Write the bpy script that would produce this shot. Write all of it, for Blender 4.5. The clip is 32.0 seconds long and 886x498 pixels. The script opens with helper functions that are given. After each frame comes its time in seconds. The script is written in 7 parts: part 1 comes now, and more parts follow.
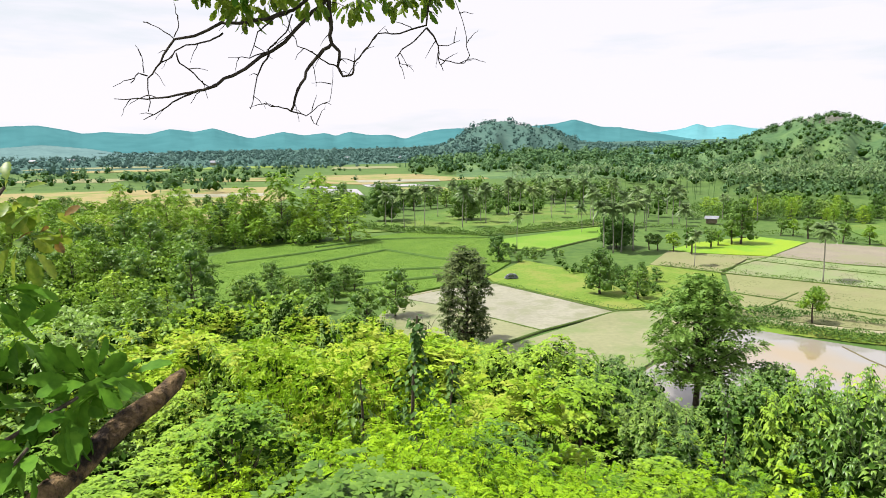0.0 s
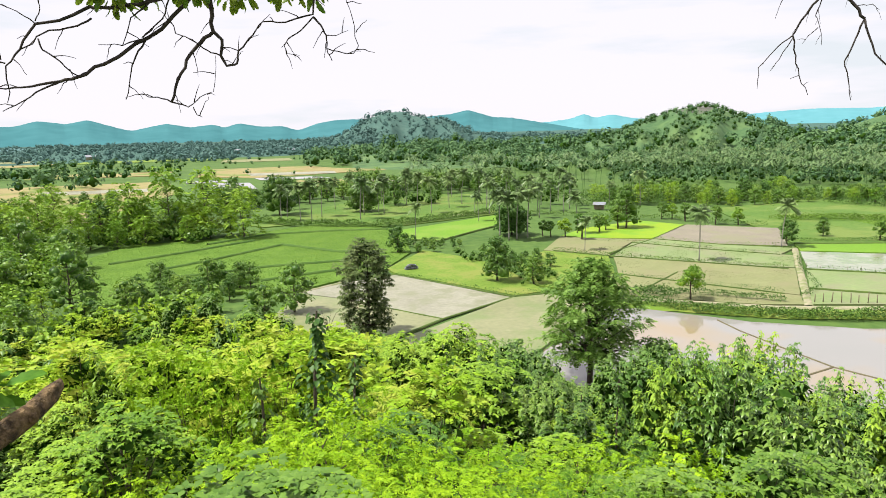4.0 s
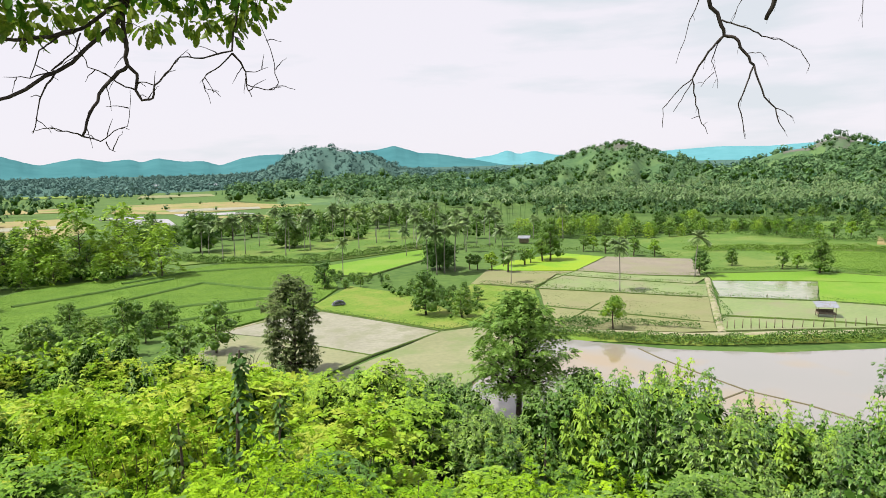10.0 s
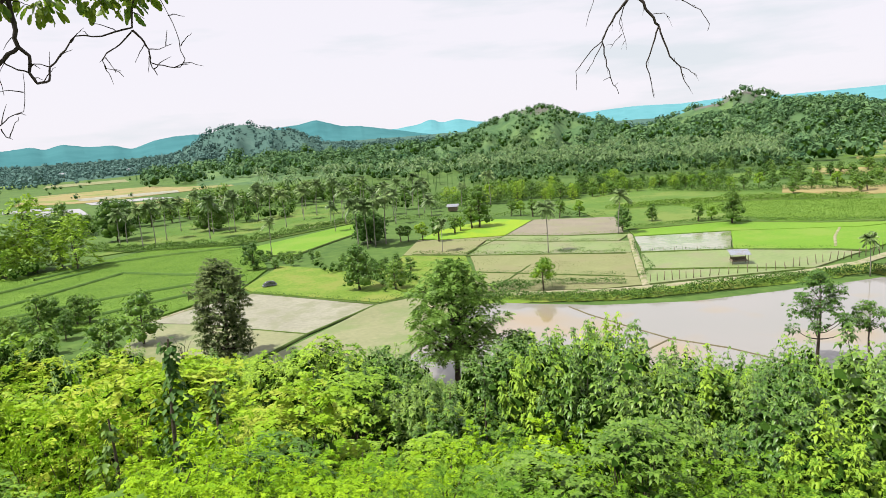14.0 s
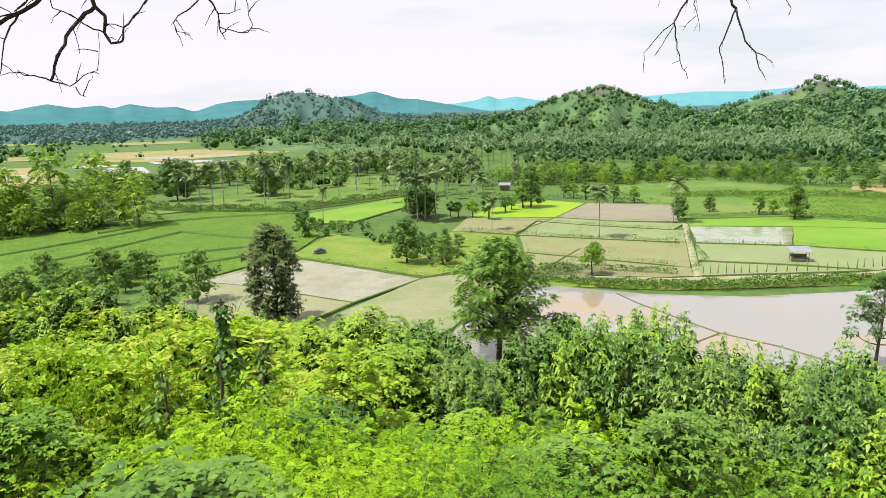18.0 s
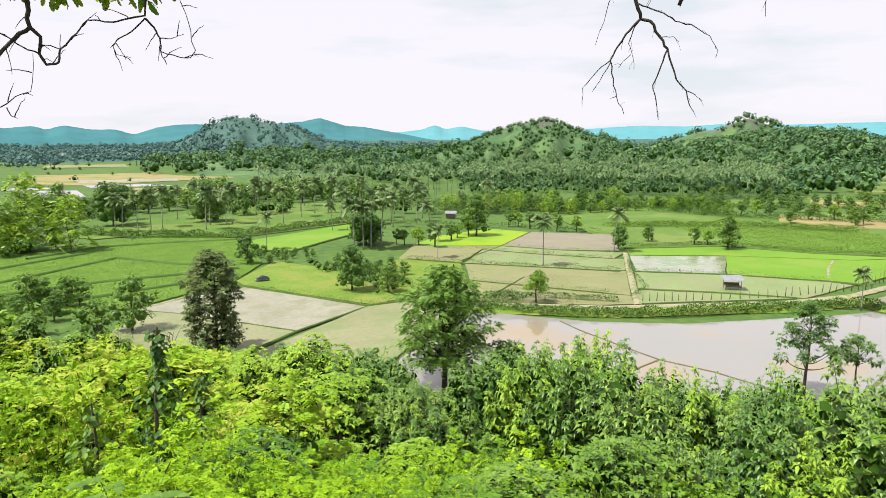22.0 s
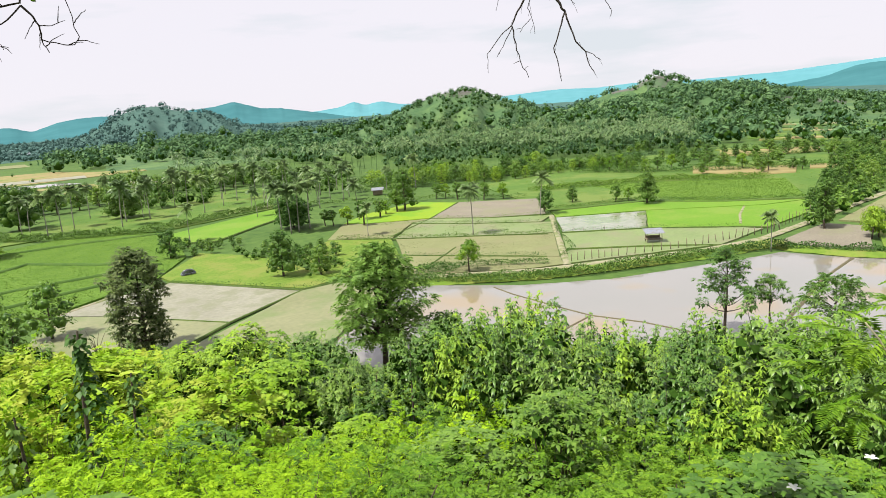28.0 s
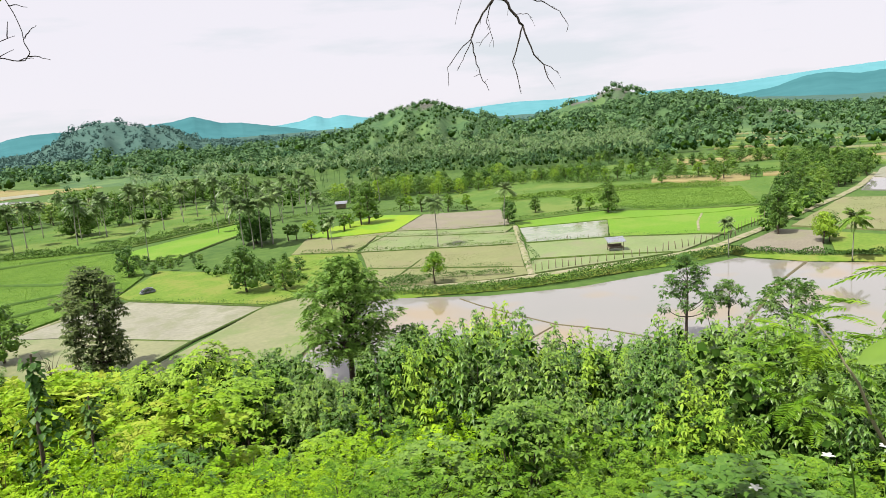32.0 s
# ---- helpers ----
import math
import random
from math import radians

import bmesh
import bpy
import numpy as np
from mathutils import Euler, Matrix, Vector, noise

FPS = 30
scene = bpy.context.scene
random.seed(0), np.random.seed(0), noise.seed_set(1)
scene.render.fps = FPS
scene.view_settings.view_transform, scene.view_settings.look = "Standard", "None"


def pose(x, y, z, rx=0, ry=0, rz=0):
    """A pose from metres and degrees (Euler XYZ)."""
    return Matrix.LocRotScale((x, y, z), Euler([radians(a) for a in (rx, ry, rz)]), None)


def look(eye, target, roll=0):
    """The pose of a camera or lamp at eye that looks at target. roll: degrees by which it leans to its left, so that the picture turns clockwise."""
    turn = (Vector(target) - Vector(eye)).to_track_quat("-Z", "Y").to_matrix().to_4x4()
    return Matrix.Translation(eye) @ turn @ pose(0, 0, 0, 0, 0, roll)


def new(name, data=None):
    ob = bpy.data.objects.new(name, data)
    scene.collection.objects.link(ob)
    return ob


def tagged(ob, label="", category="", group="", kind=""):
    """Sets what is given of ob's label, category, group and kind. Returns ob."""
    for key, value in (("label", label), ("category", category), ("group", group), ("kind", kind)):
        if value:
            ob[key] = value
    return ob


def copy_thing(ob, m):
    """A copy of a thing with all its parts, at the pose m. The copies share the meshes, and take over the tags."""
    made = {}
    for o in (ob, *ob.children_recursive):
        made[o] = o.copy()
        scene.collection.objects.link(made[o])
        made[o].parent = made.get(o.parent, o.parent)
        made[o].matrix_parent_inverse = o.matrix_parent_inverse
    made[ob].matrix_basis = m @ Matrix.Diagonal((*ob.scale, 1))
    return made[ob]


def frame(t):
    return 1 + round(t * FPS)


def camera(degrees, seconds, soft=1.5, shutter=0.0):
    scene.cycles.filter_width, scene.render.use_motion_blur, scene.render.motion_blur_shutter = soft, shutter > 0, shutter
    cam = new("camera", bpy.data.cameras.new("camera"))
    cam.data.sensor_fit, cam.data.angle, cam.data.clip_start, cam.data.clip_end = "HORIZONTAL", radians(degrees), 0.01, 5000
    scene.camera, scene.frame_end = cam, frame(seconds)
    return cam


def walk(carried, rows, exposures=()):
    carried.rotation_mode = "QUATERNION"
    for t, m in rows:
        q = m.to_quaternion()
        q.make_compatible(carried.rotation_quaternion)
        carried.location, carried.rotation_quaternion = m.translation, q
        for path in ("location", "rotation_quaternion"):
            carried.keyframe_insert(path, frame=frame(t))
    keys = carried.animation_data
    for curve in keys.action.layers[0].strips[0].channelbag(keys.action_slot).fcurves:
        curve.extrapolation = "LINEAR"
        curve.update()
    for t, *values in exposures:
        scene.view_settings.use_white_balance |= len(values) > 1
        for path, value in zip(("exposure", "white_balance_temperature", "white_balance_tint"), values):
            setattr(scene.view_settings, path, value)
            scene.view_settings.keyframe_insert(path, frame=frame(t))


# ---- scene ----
# The lens and the way of the camera: seconds, place, then yaw east of north, pitch and roll in degrees.
PATH = (
    (0, 0.013, -0.007, 28.004, 6.734, -9.125, -1.004),
    (0.5, 0.014, -0.008, 28.004, 7.991, -9.098, -1.381),
    (1, 0.016, -0.010, 28.004, 9.187, -9.431, -1.699),
    (1.5, 0.018, -0.011, 28.004, 10.897, -9.591, -2.390),
    (2, 0.020, -0.013, 28.004, 12.355, -10.185, -1.076),
    (2.5, 0.022, -0.015, 28.004, 13.436, -10.147, -1.196),
    (3, 0.024, -0.016, 28.004, 15.053, -10.095, -1.112),
    (3.5, 0.025, -0.017, 28.004, 15.576, -10.106, -1.517),
    (5.5, 0.029, -0.024, 28.003, 16.010, -10.054, -0.981),
    (6, 0.029, -0.027, 28.003, 16.088, -10.119, -0.962),
    (6.5, 0.030, -0.030, 28.002, 16.483, -9.760, -0.571),
    (7, 0.030, -0.034, 28.002, 16.974, -9.667, -0.915),
    (7.5, 0.031, -0.038, 28.002, 17.083, -9.595, -0.931),
    (8, 0.032, -0.043, 28.002, 18.171, -9.167, -1.366),
    (8.5, 0.033, -0.048, 28.002, 19.238, -8.654, -1.009),
    (9, 0.034, -0.053, 28.003, 20.658, -8.025, -0.913),
    (9.5, 0.036, -0.059, 28.003, 21.576, -7.514, -0.989),
    (10, 0.037, -0.065, 28.003, 22.120, -7.190, -1.300),
    (10.5, 0.039, -0.071, 28.003, 22.804, -7.158, -2.088),
    (11, 0.041, -0.078, 28.003, 23.205, -7.166, -2.021),
    (11.5, 0.042, -0.085, 28.002, 24.455, -7.578, -2.047),
    (12, 0.043, -0.092, 28.002, 25.070, -7.995, -2.127),
    (12.5, 0.044, -0.098, 28.001, 26.016, -8.496, -2.309),
    (13, 0.044, -0.103, 28.000, 26.611, -9.536, -3.253),
    (13.5, 0.044, -0.107, 27.999, 27.246, -9.559, -3.507),
    (14, 0.043, -0.109, 27.999, 28.134, -10.004, -4.077),
    (14.5, 0.042, -0.109, 27.998, 27.858, -10.130, -4.131),
    (15, 0.040, -0.108, 27.998, 24.972, -11.532, -3.286),
    (15.5, 0.039, -0.104, 27.999, 22.864, -12.340, -2.082),
    (17.5, 0.035, -0.083, 28.001, 23.504, -11.927, -1.539),
    (18, 0.035, -0.081, 28.002, 23.707, -11.842, -1.362),
    (18.5, 0.034, -0.079, 28.002, 23.665, -11.885, -1.442),
    (19, 0.033, -0.079, 28.002, 23.806, -11.850, -1.351),
    (19.5, 0.033, -0.080, 28.003, 23.974, -12.052, -1.420),
    (20, 0.033, -0.083, 28.004, 24.036, -11.638, -0.988),
    (20.5, 0.033, -0.087, 28.004, 23.921, -11.365, -0.707),
    (21, 0.033, -0.094, 28.005, 24.083, -11.419, -0.801),
    (21.5, 0.034, -0.102, 28.006, 25.622, -10.694, -0.213),
    (22, 0.036, -0.112, 28.006, 28.557, -9.469, -0.171),
    (22.5, 0.038, -0.123, 28.006, 30.067, -8.135, 0.026),
    (23, 0.041, -0.134, 28.005, 30.273, -8.204, -0.897),
    (23.5, 0.043, -0.145, 28.004, 30.650, -8.656, -1.636),
    (24, 0.046, -0.155, 28.002, 31.932, -9.376, -2.453),
    (24.5, 0.049, -0.164, 28.000, 32.754, -10.153, -3.751),
    (25, 0.052, -0.172, 27.998, 33.617, -11.319, -4.230),
    (25.5, 0.055, -0.181, 27.996, 33.950, -11.704, -3.907),
    (27.5, 0.060, -0.217, 27.987, 34.417, -11.800, -3.972),
    (28, 0.060, -0.222, 27.987, 34.605, -11.914, -3.933),
    (28.5, 0.060, -0.225, 27.986, 34.953, -12.093, -3.941),
    (29, 0.060, -0.228, 27.987, 35.660, -11.700, -3.952),
    (29.5, 0.059, -0.229, 27.987, 37.088, -10.032, -3.851),
    (30, 0.059, -0.231, 27.987, 38.008, -9.563, -3.806),
    (30.5, 0.059, -0.232, 27.988, 38.264, -9.489, -3.796),
    (31, 0.059, -0.233, 27.988, 38.577, -9.712, -3.815),
    (31.5, 0.059, -0.234, 27.989, 38.926, -10.210, -4.026),
    (32, 0.060, -0.234, 27.989, 37.803, -11.069, -4.467),
)


def gaze(x, y, z, yaw, pitch, roll):
    a, p = radians(yaw), radians(pitch)
    ahead = Vector((math.sin(a) * math.cos(p), math.cos(a) * math.cos(p), math.sin(p)))
    return look((x, y, z), Vector((x, y, z)) + ahead * 10, roll)


cam = camera(68.33, 32.0, soft=0.5)
walk(cam, [(t, gaze(*row)) for t, *row in PATH], exposures=((0, 0.6), (6, 0.6), (8, 0.57), (9, 0.48), (12, 0.45), (13, 0.45), (15, 0.55), (20, 0.57), (22, 0.55), (23, 0.42), (24, 0.42), (25, 0.52), (28, 0.47), (32, 0.45)))

# Daylight: a bright veiled sky with thin grey cloud, and a hazy sun.
SUN_AZ, SUN_EL = radians(-82), radians(62)
sky_world = bpy.data.worlds.new("sky")
scene.world = sky_world
sky_world.use_nodes = True
wn, wl = sky_world.node_tree.nodes, sky_world.node_tree.links
wn.clear()
w_out = wn.new("ShaderNodeOutputWorld")
w_bg = wn.new("ShaderNodeBackground")
w_bg.inputs["Strength"].default_value = 0.71
w_sky = wn.new("ShaderNodeTexSky")
w_sky.sky_type, w_sky.sun_disc = "NISHITA", False
w_sky.sun_elevation, w_sky.sun_rotation = SUN_EL, SUN_AZ
w_dim = wn.new("ShaderNodeVectorMath")
w_dim.operation = "SCALE"
w_dim.inputs["Scale"].default_value = 0.12
w_tc = wn.new("ShaderNodeTexCoord")
w_map = wn.new("ShaderNodeMapping")
w_map.inputs["Scale"].default_value = (1.0, 1.0, 6.0)
w_noise = wn.new("ShaderNodeTexNoise")
w_noise.inputs["Scale"].default_value = 1.9
w_noise.inputs["Detail"].default_value = 6
w_noise.inputs["Roughness"].default_value = 0.55
w_ramp = wn.new("ShaderNodeValToRGB")
w_ramp.color_ramp.elements[0].position, w_ramp.color_ramp.elements[0].color = 0.35, (0.79, 0.83, 0.885, 1)
w_ramp.color_ramp.elements[1].position, w_ramp.color_ramp.elements[1].color = 0.46, (0.95, 0.915, 0.985, 1)
w_mix = wn.new("ShaderNodeMix")
w_mix.data_type = "RGBA"
w_mix.inputs["Factor"].default_value = 0.94
wl.new(w_tc.outputs["Generated"], w_map.inputs["Vector"])
wl.new(w_map.outputs["Vector"], w_noise.inputs["Vector"])
wl.new(w_noise.outputs["Fac"], w_ramp.inputs["Fac"])
wl.new(w_sky.outputs["Color"], w_dim.inputs[0])
wl.new(w_dim.outputs["Vector"], w_mix.inputs[6])
wl.new(w_ramp.outputs["Color"], w_mix.inputs[7])
wl.new(w_mix.outputs[2], w_bg.inputs["Color"])
wl.new(w_bg.outputs["Background"], w_out.inputs["Surface"])

sun_data = bpy.data.lights.new("sun", "SUN")
sun_data.energy, sun_data.angle, sun_data.color = 5.0, radians(1.5), (1.0, 0.96, 0.88)
sun = new("sun", sun_data)
to_sun = Vector((math.sin(SUN_AZ) * math.cos(SUN_EL), math.cos(SUN_AZ) * math.cos(SUN_EL), math.sin(SUN_EL)))
sun.matrix_world = look(to_sun * 100, (0, 0, 0))

# ---- materials ----
def material(name, dark, light, scale=1.0, rough=0.8, through_light=0.0, island=0.25, fine=12.0, bump=0.0, spec=0.3, hue_obj=0.0, metal=0.0, stain=None, stain_scale=0.2):
    """A surface that varies from dark to light at two scales, by piece and by object; through_light: how much passes through a leaf."""
    m = bpy.data.materials.new(name)
    m.use_nodes = True
    n, l = m.node_tree.nodes, m.node_tree.links
    n.clear()
    out = n.new("ShaderNodeOutputMaterial")
    bsdf = n.new("ShaderNodeBsdfPrincipled")
    bsdf.inputs["Roughness"].default_value = rough
    bsdf.inputs["Metallic"].default_value = metal
    bsdf.inputs["Specular IOR Level"].default_value = spec
    geo = n.new("ShaderNodeNewGeometry")
    big, small = n.new("ShaderNodeTexNoise"), n.new("ShaderNodeTexNoise")
    for tex, s, d in ((big, scale, 4), (small, scale * fine, 5)):
        tex.inputs["Scale"].default_value, tex.inputs["Detail"].default_value = s, d
        l.new(geo.outputs["Position"], tex.inputs["Vector"])
    ramp = n.new("ShaderNodeMapRange")
    ramp.inputs["From Min"].default_value, ramp.inputs["From Max"].default_value = 0.32, 0.68
    mix1 = n.new("ShaderNodeMath")
    mix1.operation = "MULTIPLY_ADD"
    mix1.inputs[1].default_value = 0.55
    l.new(small.outputs["Fac"], mix1.inputs[0])
    half = n.new("ShaderNodeMath")
    half.operation = "MULTIPLY"
    half.inputs[1].default_value = 0.45
    l.new(big.outputs["Fac"], half.inputs[0])
    l.new(half.outputs[0], mix1.inputs[2])
    l.new(mix1.outputs[0], ramp.inputs["Value"])
    fac = ramp.outputs["Result"]
    if island:
        add = n.new("ShaderNodeMath")
        add.operation = "MULTIPLY_ADD"
        add.inputs[1].default_value = island * 2
        sub = n.new("ShaderNodeMath")
        sub.operation = "SUBTRACT"
        sub.inputs[1].default_value = island
        l.new(geo.outputs["Random Per Island"], add.inputs[0])
        l.new(fac, sub.inputs[0])
        l.new(sub.outputs[0], add.inputs[2])
        add.use_clamp = True
        fac = add.outputs[0]
    mix = n.new("ShaderNodeMix")
    mix.data_type = "RGBA"
    mix.inputs[6].default_value, mix.inputs[7].default_value = (*dark, 1), (*light, 1)
    l.new(fac, mix.inputs["Factor"])
    colour = mix.outputs[2]
    if stain:
        st = n.new("ShaderNodeTexNoise")
        st.inputs["Scale"].default_value, st.inputs["Detail"].default_value, st.inputs["Roughness"].default_value = stain_scale, 6, 0.65
        l.new(geo.outputs["Position"], st.inputs["Vector"])
        sr = n.new("ShaderNodeMapRange")
        sr.inputs["From Min"].default_value, sr.inputs["From Max"].default_value = 0.48, 0.6
        l.new(st.outputs["Fac"], sr.inputs["Value"])
        sm = n.new("ShaderNodeMix")
        sm.data_type = "RGBA"
        sm.inputs[7].default_value = (*stain, 1)
        l.new(sr.outputs["Result"], sm.inputs["Factor"])
        l.new(colour, sm.inputs[6])
        colour = sm.outputs[2]
    if hue_obj:
        info = n.new("ShaderNodeObjectInfo")
        rng = n.new("ShaderNodeMapRange")
        rng.inputs["To Min"].default_value, rng.inputs["To Max"].default_value = 1 - hue_obj, 1 + hue_obj
        l.new(info.outputs["Random"], rng.inputs["Value"])
        hsv = n.new("ShaderNodeHueSaturation")
        hr = n.new("ShaderNodeMapRange")
        hr.inputs["To Min"].default_value, hr.inputs["To Max"].default_value = 0.5 + hue_obj * 0.06, 0.5 - hue_obj * 0.06
        l.new(info.outputs["Random"], hr.inputs["Value"])
        l.new(hr.outputs["Result"], hsv.inputs["Hue"])
        l.new(rng.outputs["Result"], hsv.inputs["Value"])
        l.new(colour, hsv.inputs["Color"])
        colour = hsv.outputs["Color"]
    l.new(colour, bsdf.inputs["Base Color"])
    if bump:
        bp = n.new("ShaderNodeBump")
        bp.inputs["Strength"].default_value, bp.inputs["Distance"].default_value = 0.8, bump
        l.new(small.outputs["Fac"], bp.inputs["Height"])
        l.new(bp.outputs["Normal"], bsdf.inputs["Normal"])
    last = bsdf.outputs["BSDF"]
    if through_light:
        tr = n.new("ShaderNodeBsdfTranslucent")
        l.new(colour, tr.inputs["Color"])
        ms = n.new("ShaderNodeMixShader")
        ms.inputs["Fac"].default_value = through_light
        l.new(last, ms.inputs[1])
        l.new(tr.outputs["BSDF"], ms.inputs[2])
        last = ms.outputs["Shader"]
    l.new(last, out.inputs["Surface"])
    return m


M_GROUND = material("valley_grass", (0.035, 0.085, 0.014), (0.088, 0.152, 0.028), 0.03, 0.95, fine=16, island=0, bump=0.12)
M_MEADOW = material("meadow", (0.05, 0.118, 0.014), (0.105, 0.178, 0.028), 0.06, 0.95, fine=14, island=0, bump=0.12, stain=(0.125, 0.178, 0.036), stain_scale=0.05)
M_DRY = material("dry_stubble", (0.203, 0.172, 0.0702), (0.296, 0.242, 0.109), 0.03, 0.95, fine=12, island=0, stain=(0.133, 0.179, 0.039), stain_scale=0.03)
M_RICE = material("young_rice", (0.085, 0.195, 0.008), (0.135, 0.255, 0.015), 0.06, 0.8, fine=30, island=0, bump=0.05, stain=(0.145, 0.235, 0.026), stain_scale=0.05)
M_YELLOW = material("ripe_rice", (0.165, 0.27, 0.008), (0.225, 0.315, 0.014), 0.08, 0.8, fine=20, island=0, bump=0.05, stain=(0.14, 0.27, 0.015), stain_scale=0.08)
M_CORN = material("maize", (0.078, 0.166, 0.015), (0.148, 0.252, 0.032), 0.15, 0.9, fine=9, island=0.12, bump=0.25, through_light=0.15)
M_MUD = material("grey_mud", (0.19, 0.185, 0.132), (0.29, 0.283, 0.21), 0.14, 0.45, fine=9, island=0, bump=0.06, stain=(0.185, 0.192, 0.115), stain_scale=0.25)
M_MUDGREEN = material("greenish_mud", (0.16, 0.172, 0.082), (0.24, 0.242, 0.13), 0.12, 0.55, fine=10, island=0, bump=0.03, stain=(0.15, 0.19, 0.07), stain_scale=0.1)
M_STUBBLE = material("stubble_paddy", (0.142, 0.158, 0.062), (0.21, 0.22, 0.098), 0.15, 0.8, fine=12, island=0, bump=0.04, stain=(0.185, 0.182, 0.088), stain_scale=0.09)
M_WET = material("wet_rice_stubble", (0.13, 0.185, 0.055), (0.195, 0.25, 0.09), 0.12, 0.5, fine=10, island=0, bump=0.03, stain=(0.19, 0.2, 0.1), stain_scale=0.1)
M_FLOOD = material("shallow_flood", (0.2, 0.22, 0.14), (0.27, 0.28, 0.2), 0.1, 0.12, fine=8, island=0, spec=0.35, stain=(0.15, 0.21, 0.07), stain_scale=0.12)
M_BROWN = material("ploughed_soil", (0.16, 0.142, 0.108), (0.23, 0.205, 0.155), 0.15, 0.9, fine=14, island=0, bump=0.06, stain=(0.19, 0.185, 0.115), stain_scale=0.1)
M_PATH = material("pale_earth", (0.218, 0.203, 0.125), (0.304, 0.281, 0.187), 0.3, 0.95, fine=8, island=0, stain=(0.156, 0.187, 0.0702), stain_scale=0.5)
M_BARE = material("bare_hillside", (0.085, 0.08, 0.07), (0.135, 0.13, 0.11), 0.05, 0.95, fine=7, island=0, stain=(0.07, 0.12, 0.055), stain_scale=0.03)
M_POND = material("pond_dike", (0.078, 0.0663, 0.039), (0.133, 0.117, 0.0624), 0.5, 0.9, fine=8, island=0, bump=0.04)
M_DIKE = material("dike_grass", (0.035, 0.066, 0.014), (0.1, 0.15, 0.03), 0.5, 0.95, fine=8, island=0, bump=0.05)
M_BANK = material("bank_grass", (0.085, 0.16, 0.014), (0.16, 0.235, 0.032), 0.12, 0.95, fine=12, island=0, stain=(0.17, 0.205, 0.04), stain_scale=0.12)
M_SOIL = material("slope_soil", (0.078, 0.0702, 0.0312), (0.125, 0.14, 0.0468), 0.3, 0.95, fine=10, island=0)
M_BARK = material("bark", (0.0429, 0.0328, 0.0234), (0.117, 0.0936, 0.0702), 3, 0.95, fine=12, island=0, bump=0.02)
M_FERN = material("fern_leaf", (0.056, 0.138, 0.009), (0.185, 0.325, 0.02), 0.9, 0.5, 0.22, 0.3, hue_obj=0.18, spec=0.15)
M_GROVE = material("grove_frond", (0.06, 0.135, 0.042), (0.2, 0.295, 0.11), 0.1, 0.45, 0.25, 0.3, spec=0.3)
M_PALMBARK = material("palm_bark", (0.172, 0.164, 0.14), (0.312, 0.296, 0.257), 1.5, 0.95, fine=10, island=0)
M_PALM = material("palm_frond", (0.1, 0.185, 0.055), (0.28, 0.385, 0.15), 0.3, 0.38, 0.32, 0.3, spec=0.5, hue_obj=0.2)
M_LEAF = material("broad_leaf", (0.052, 0.13, 0.014), (0.175, 0.305, 0.042), 0.35, 0.42, 0.24, 0.28, spec=0.32, hue_obj=0.28)
# Near-black green that paints the shade in the gaps between leaves.
M_GAPSHADE = material("inner_foliage", (0.014, 0.042, 0.006), (0.042, 0.088, 0.013), 0.8, 0.9, fine=8, island=0, spec=0.0)
M_LEAFDARK = material("dark_leaf", (0.036, 0.095, 0.014), (0.125, 0.23, 0.04), 0.35, 0.48, 0.2, 0.26, spec=0.2, hue_obj=0.25)
M_LEAFLIGHT = material("light_leaf", (0.1, 0.215, 0.014), (0.28, 0.44, 0.04), 0.4, 0.45, 0.26, 0.28, spec=0.25, hue_obj=0.25)
M_LEAFYELLOW = material("yellow_leaf", (0.15, 0.29, 0.01), (0.35, 0.52, 0.028), 0.5, 0.5, 0.25, 0.2, hue_obj=0.14, spec=0.15, stain=(0.36, 0.43, 0.05), stain_scale=0.5)
M_FEATHER = material("feather_leaf", (0.125, 0.255, 0.006), (0.31, 0.5, 0.016), 0.7, 0.55, 0.25, 0.22, hue_obj=0.25, spec=0.12)
M_SAPLING = material("sapling_leaf", (0.042, 0.115, 0.014), (0.19, 0.32, 0.05), 0.6, 0.38, 0.18, 0.32, spec=0.42, hue_obj=0.26)
M_WOODS = material("woodland", (0.02, 0.07, 0.032), (0.155, 0.265, 0.105), 0.035, 0.75, 0.12, 0.18, fine=4, spec=0.15)
# Distance haze is painted into the far woods as a paler, bluer green.
M_WOODSFAR = material("hazed_woodland", (0.055, 0.12, 0.108), (0.125, 0.21, 0.182), 0.02, 0.8, 0.1, 0.12, fine=4, spec=0.05)
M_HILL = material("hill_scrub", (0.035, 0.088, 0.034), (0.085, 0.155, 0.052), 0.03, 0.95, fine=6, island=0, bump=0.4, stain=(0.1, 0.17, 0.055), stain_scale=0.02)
# The far hill's ground carries the same painted haze.
M_HILLFAR = material("hazed_hill_scrub", (0.05, 0.1, 0.088), (0.085, 0.142, 0.118), 0.02, 0.95, fine=7, island=0, spec=0)
# The blue haze of distance is painted into these mountain colours.
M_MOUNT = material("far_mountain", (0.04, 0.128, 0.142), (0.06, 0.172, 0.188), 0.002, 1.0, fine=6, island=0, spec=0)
M_FOOT = material("hazed_foothill", (0.085, 0.15, 0.155), (0.13, 0.21, 0.21), 0.01, 1.0, fine=7, island=0, spec=0)
M_MOUNTPALE = material("palest_hazed_mountain", (0.085, 0.235, 0.265), (0.11, 0.275, 0.31), 0.002, 1.0, fine=6, island=0, spec=0)
M_RAIN = material("feathery_tree_leaf", (0.085, 0.185, 0.03), (0.235, 0.385, 0.07), 0.5, 0.45, 0.32, 0.25, spec=0.2)
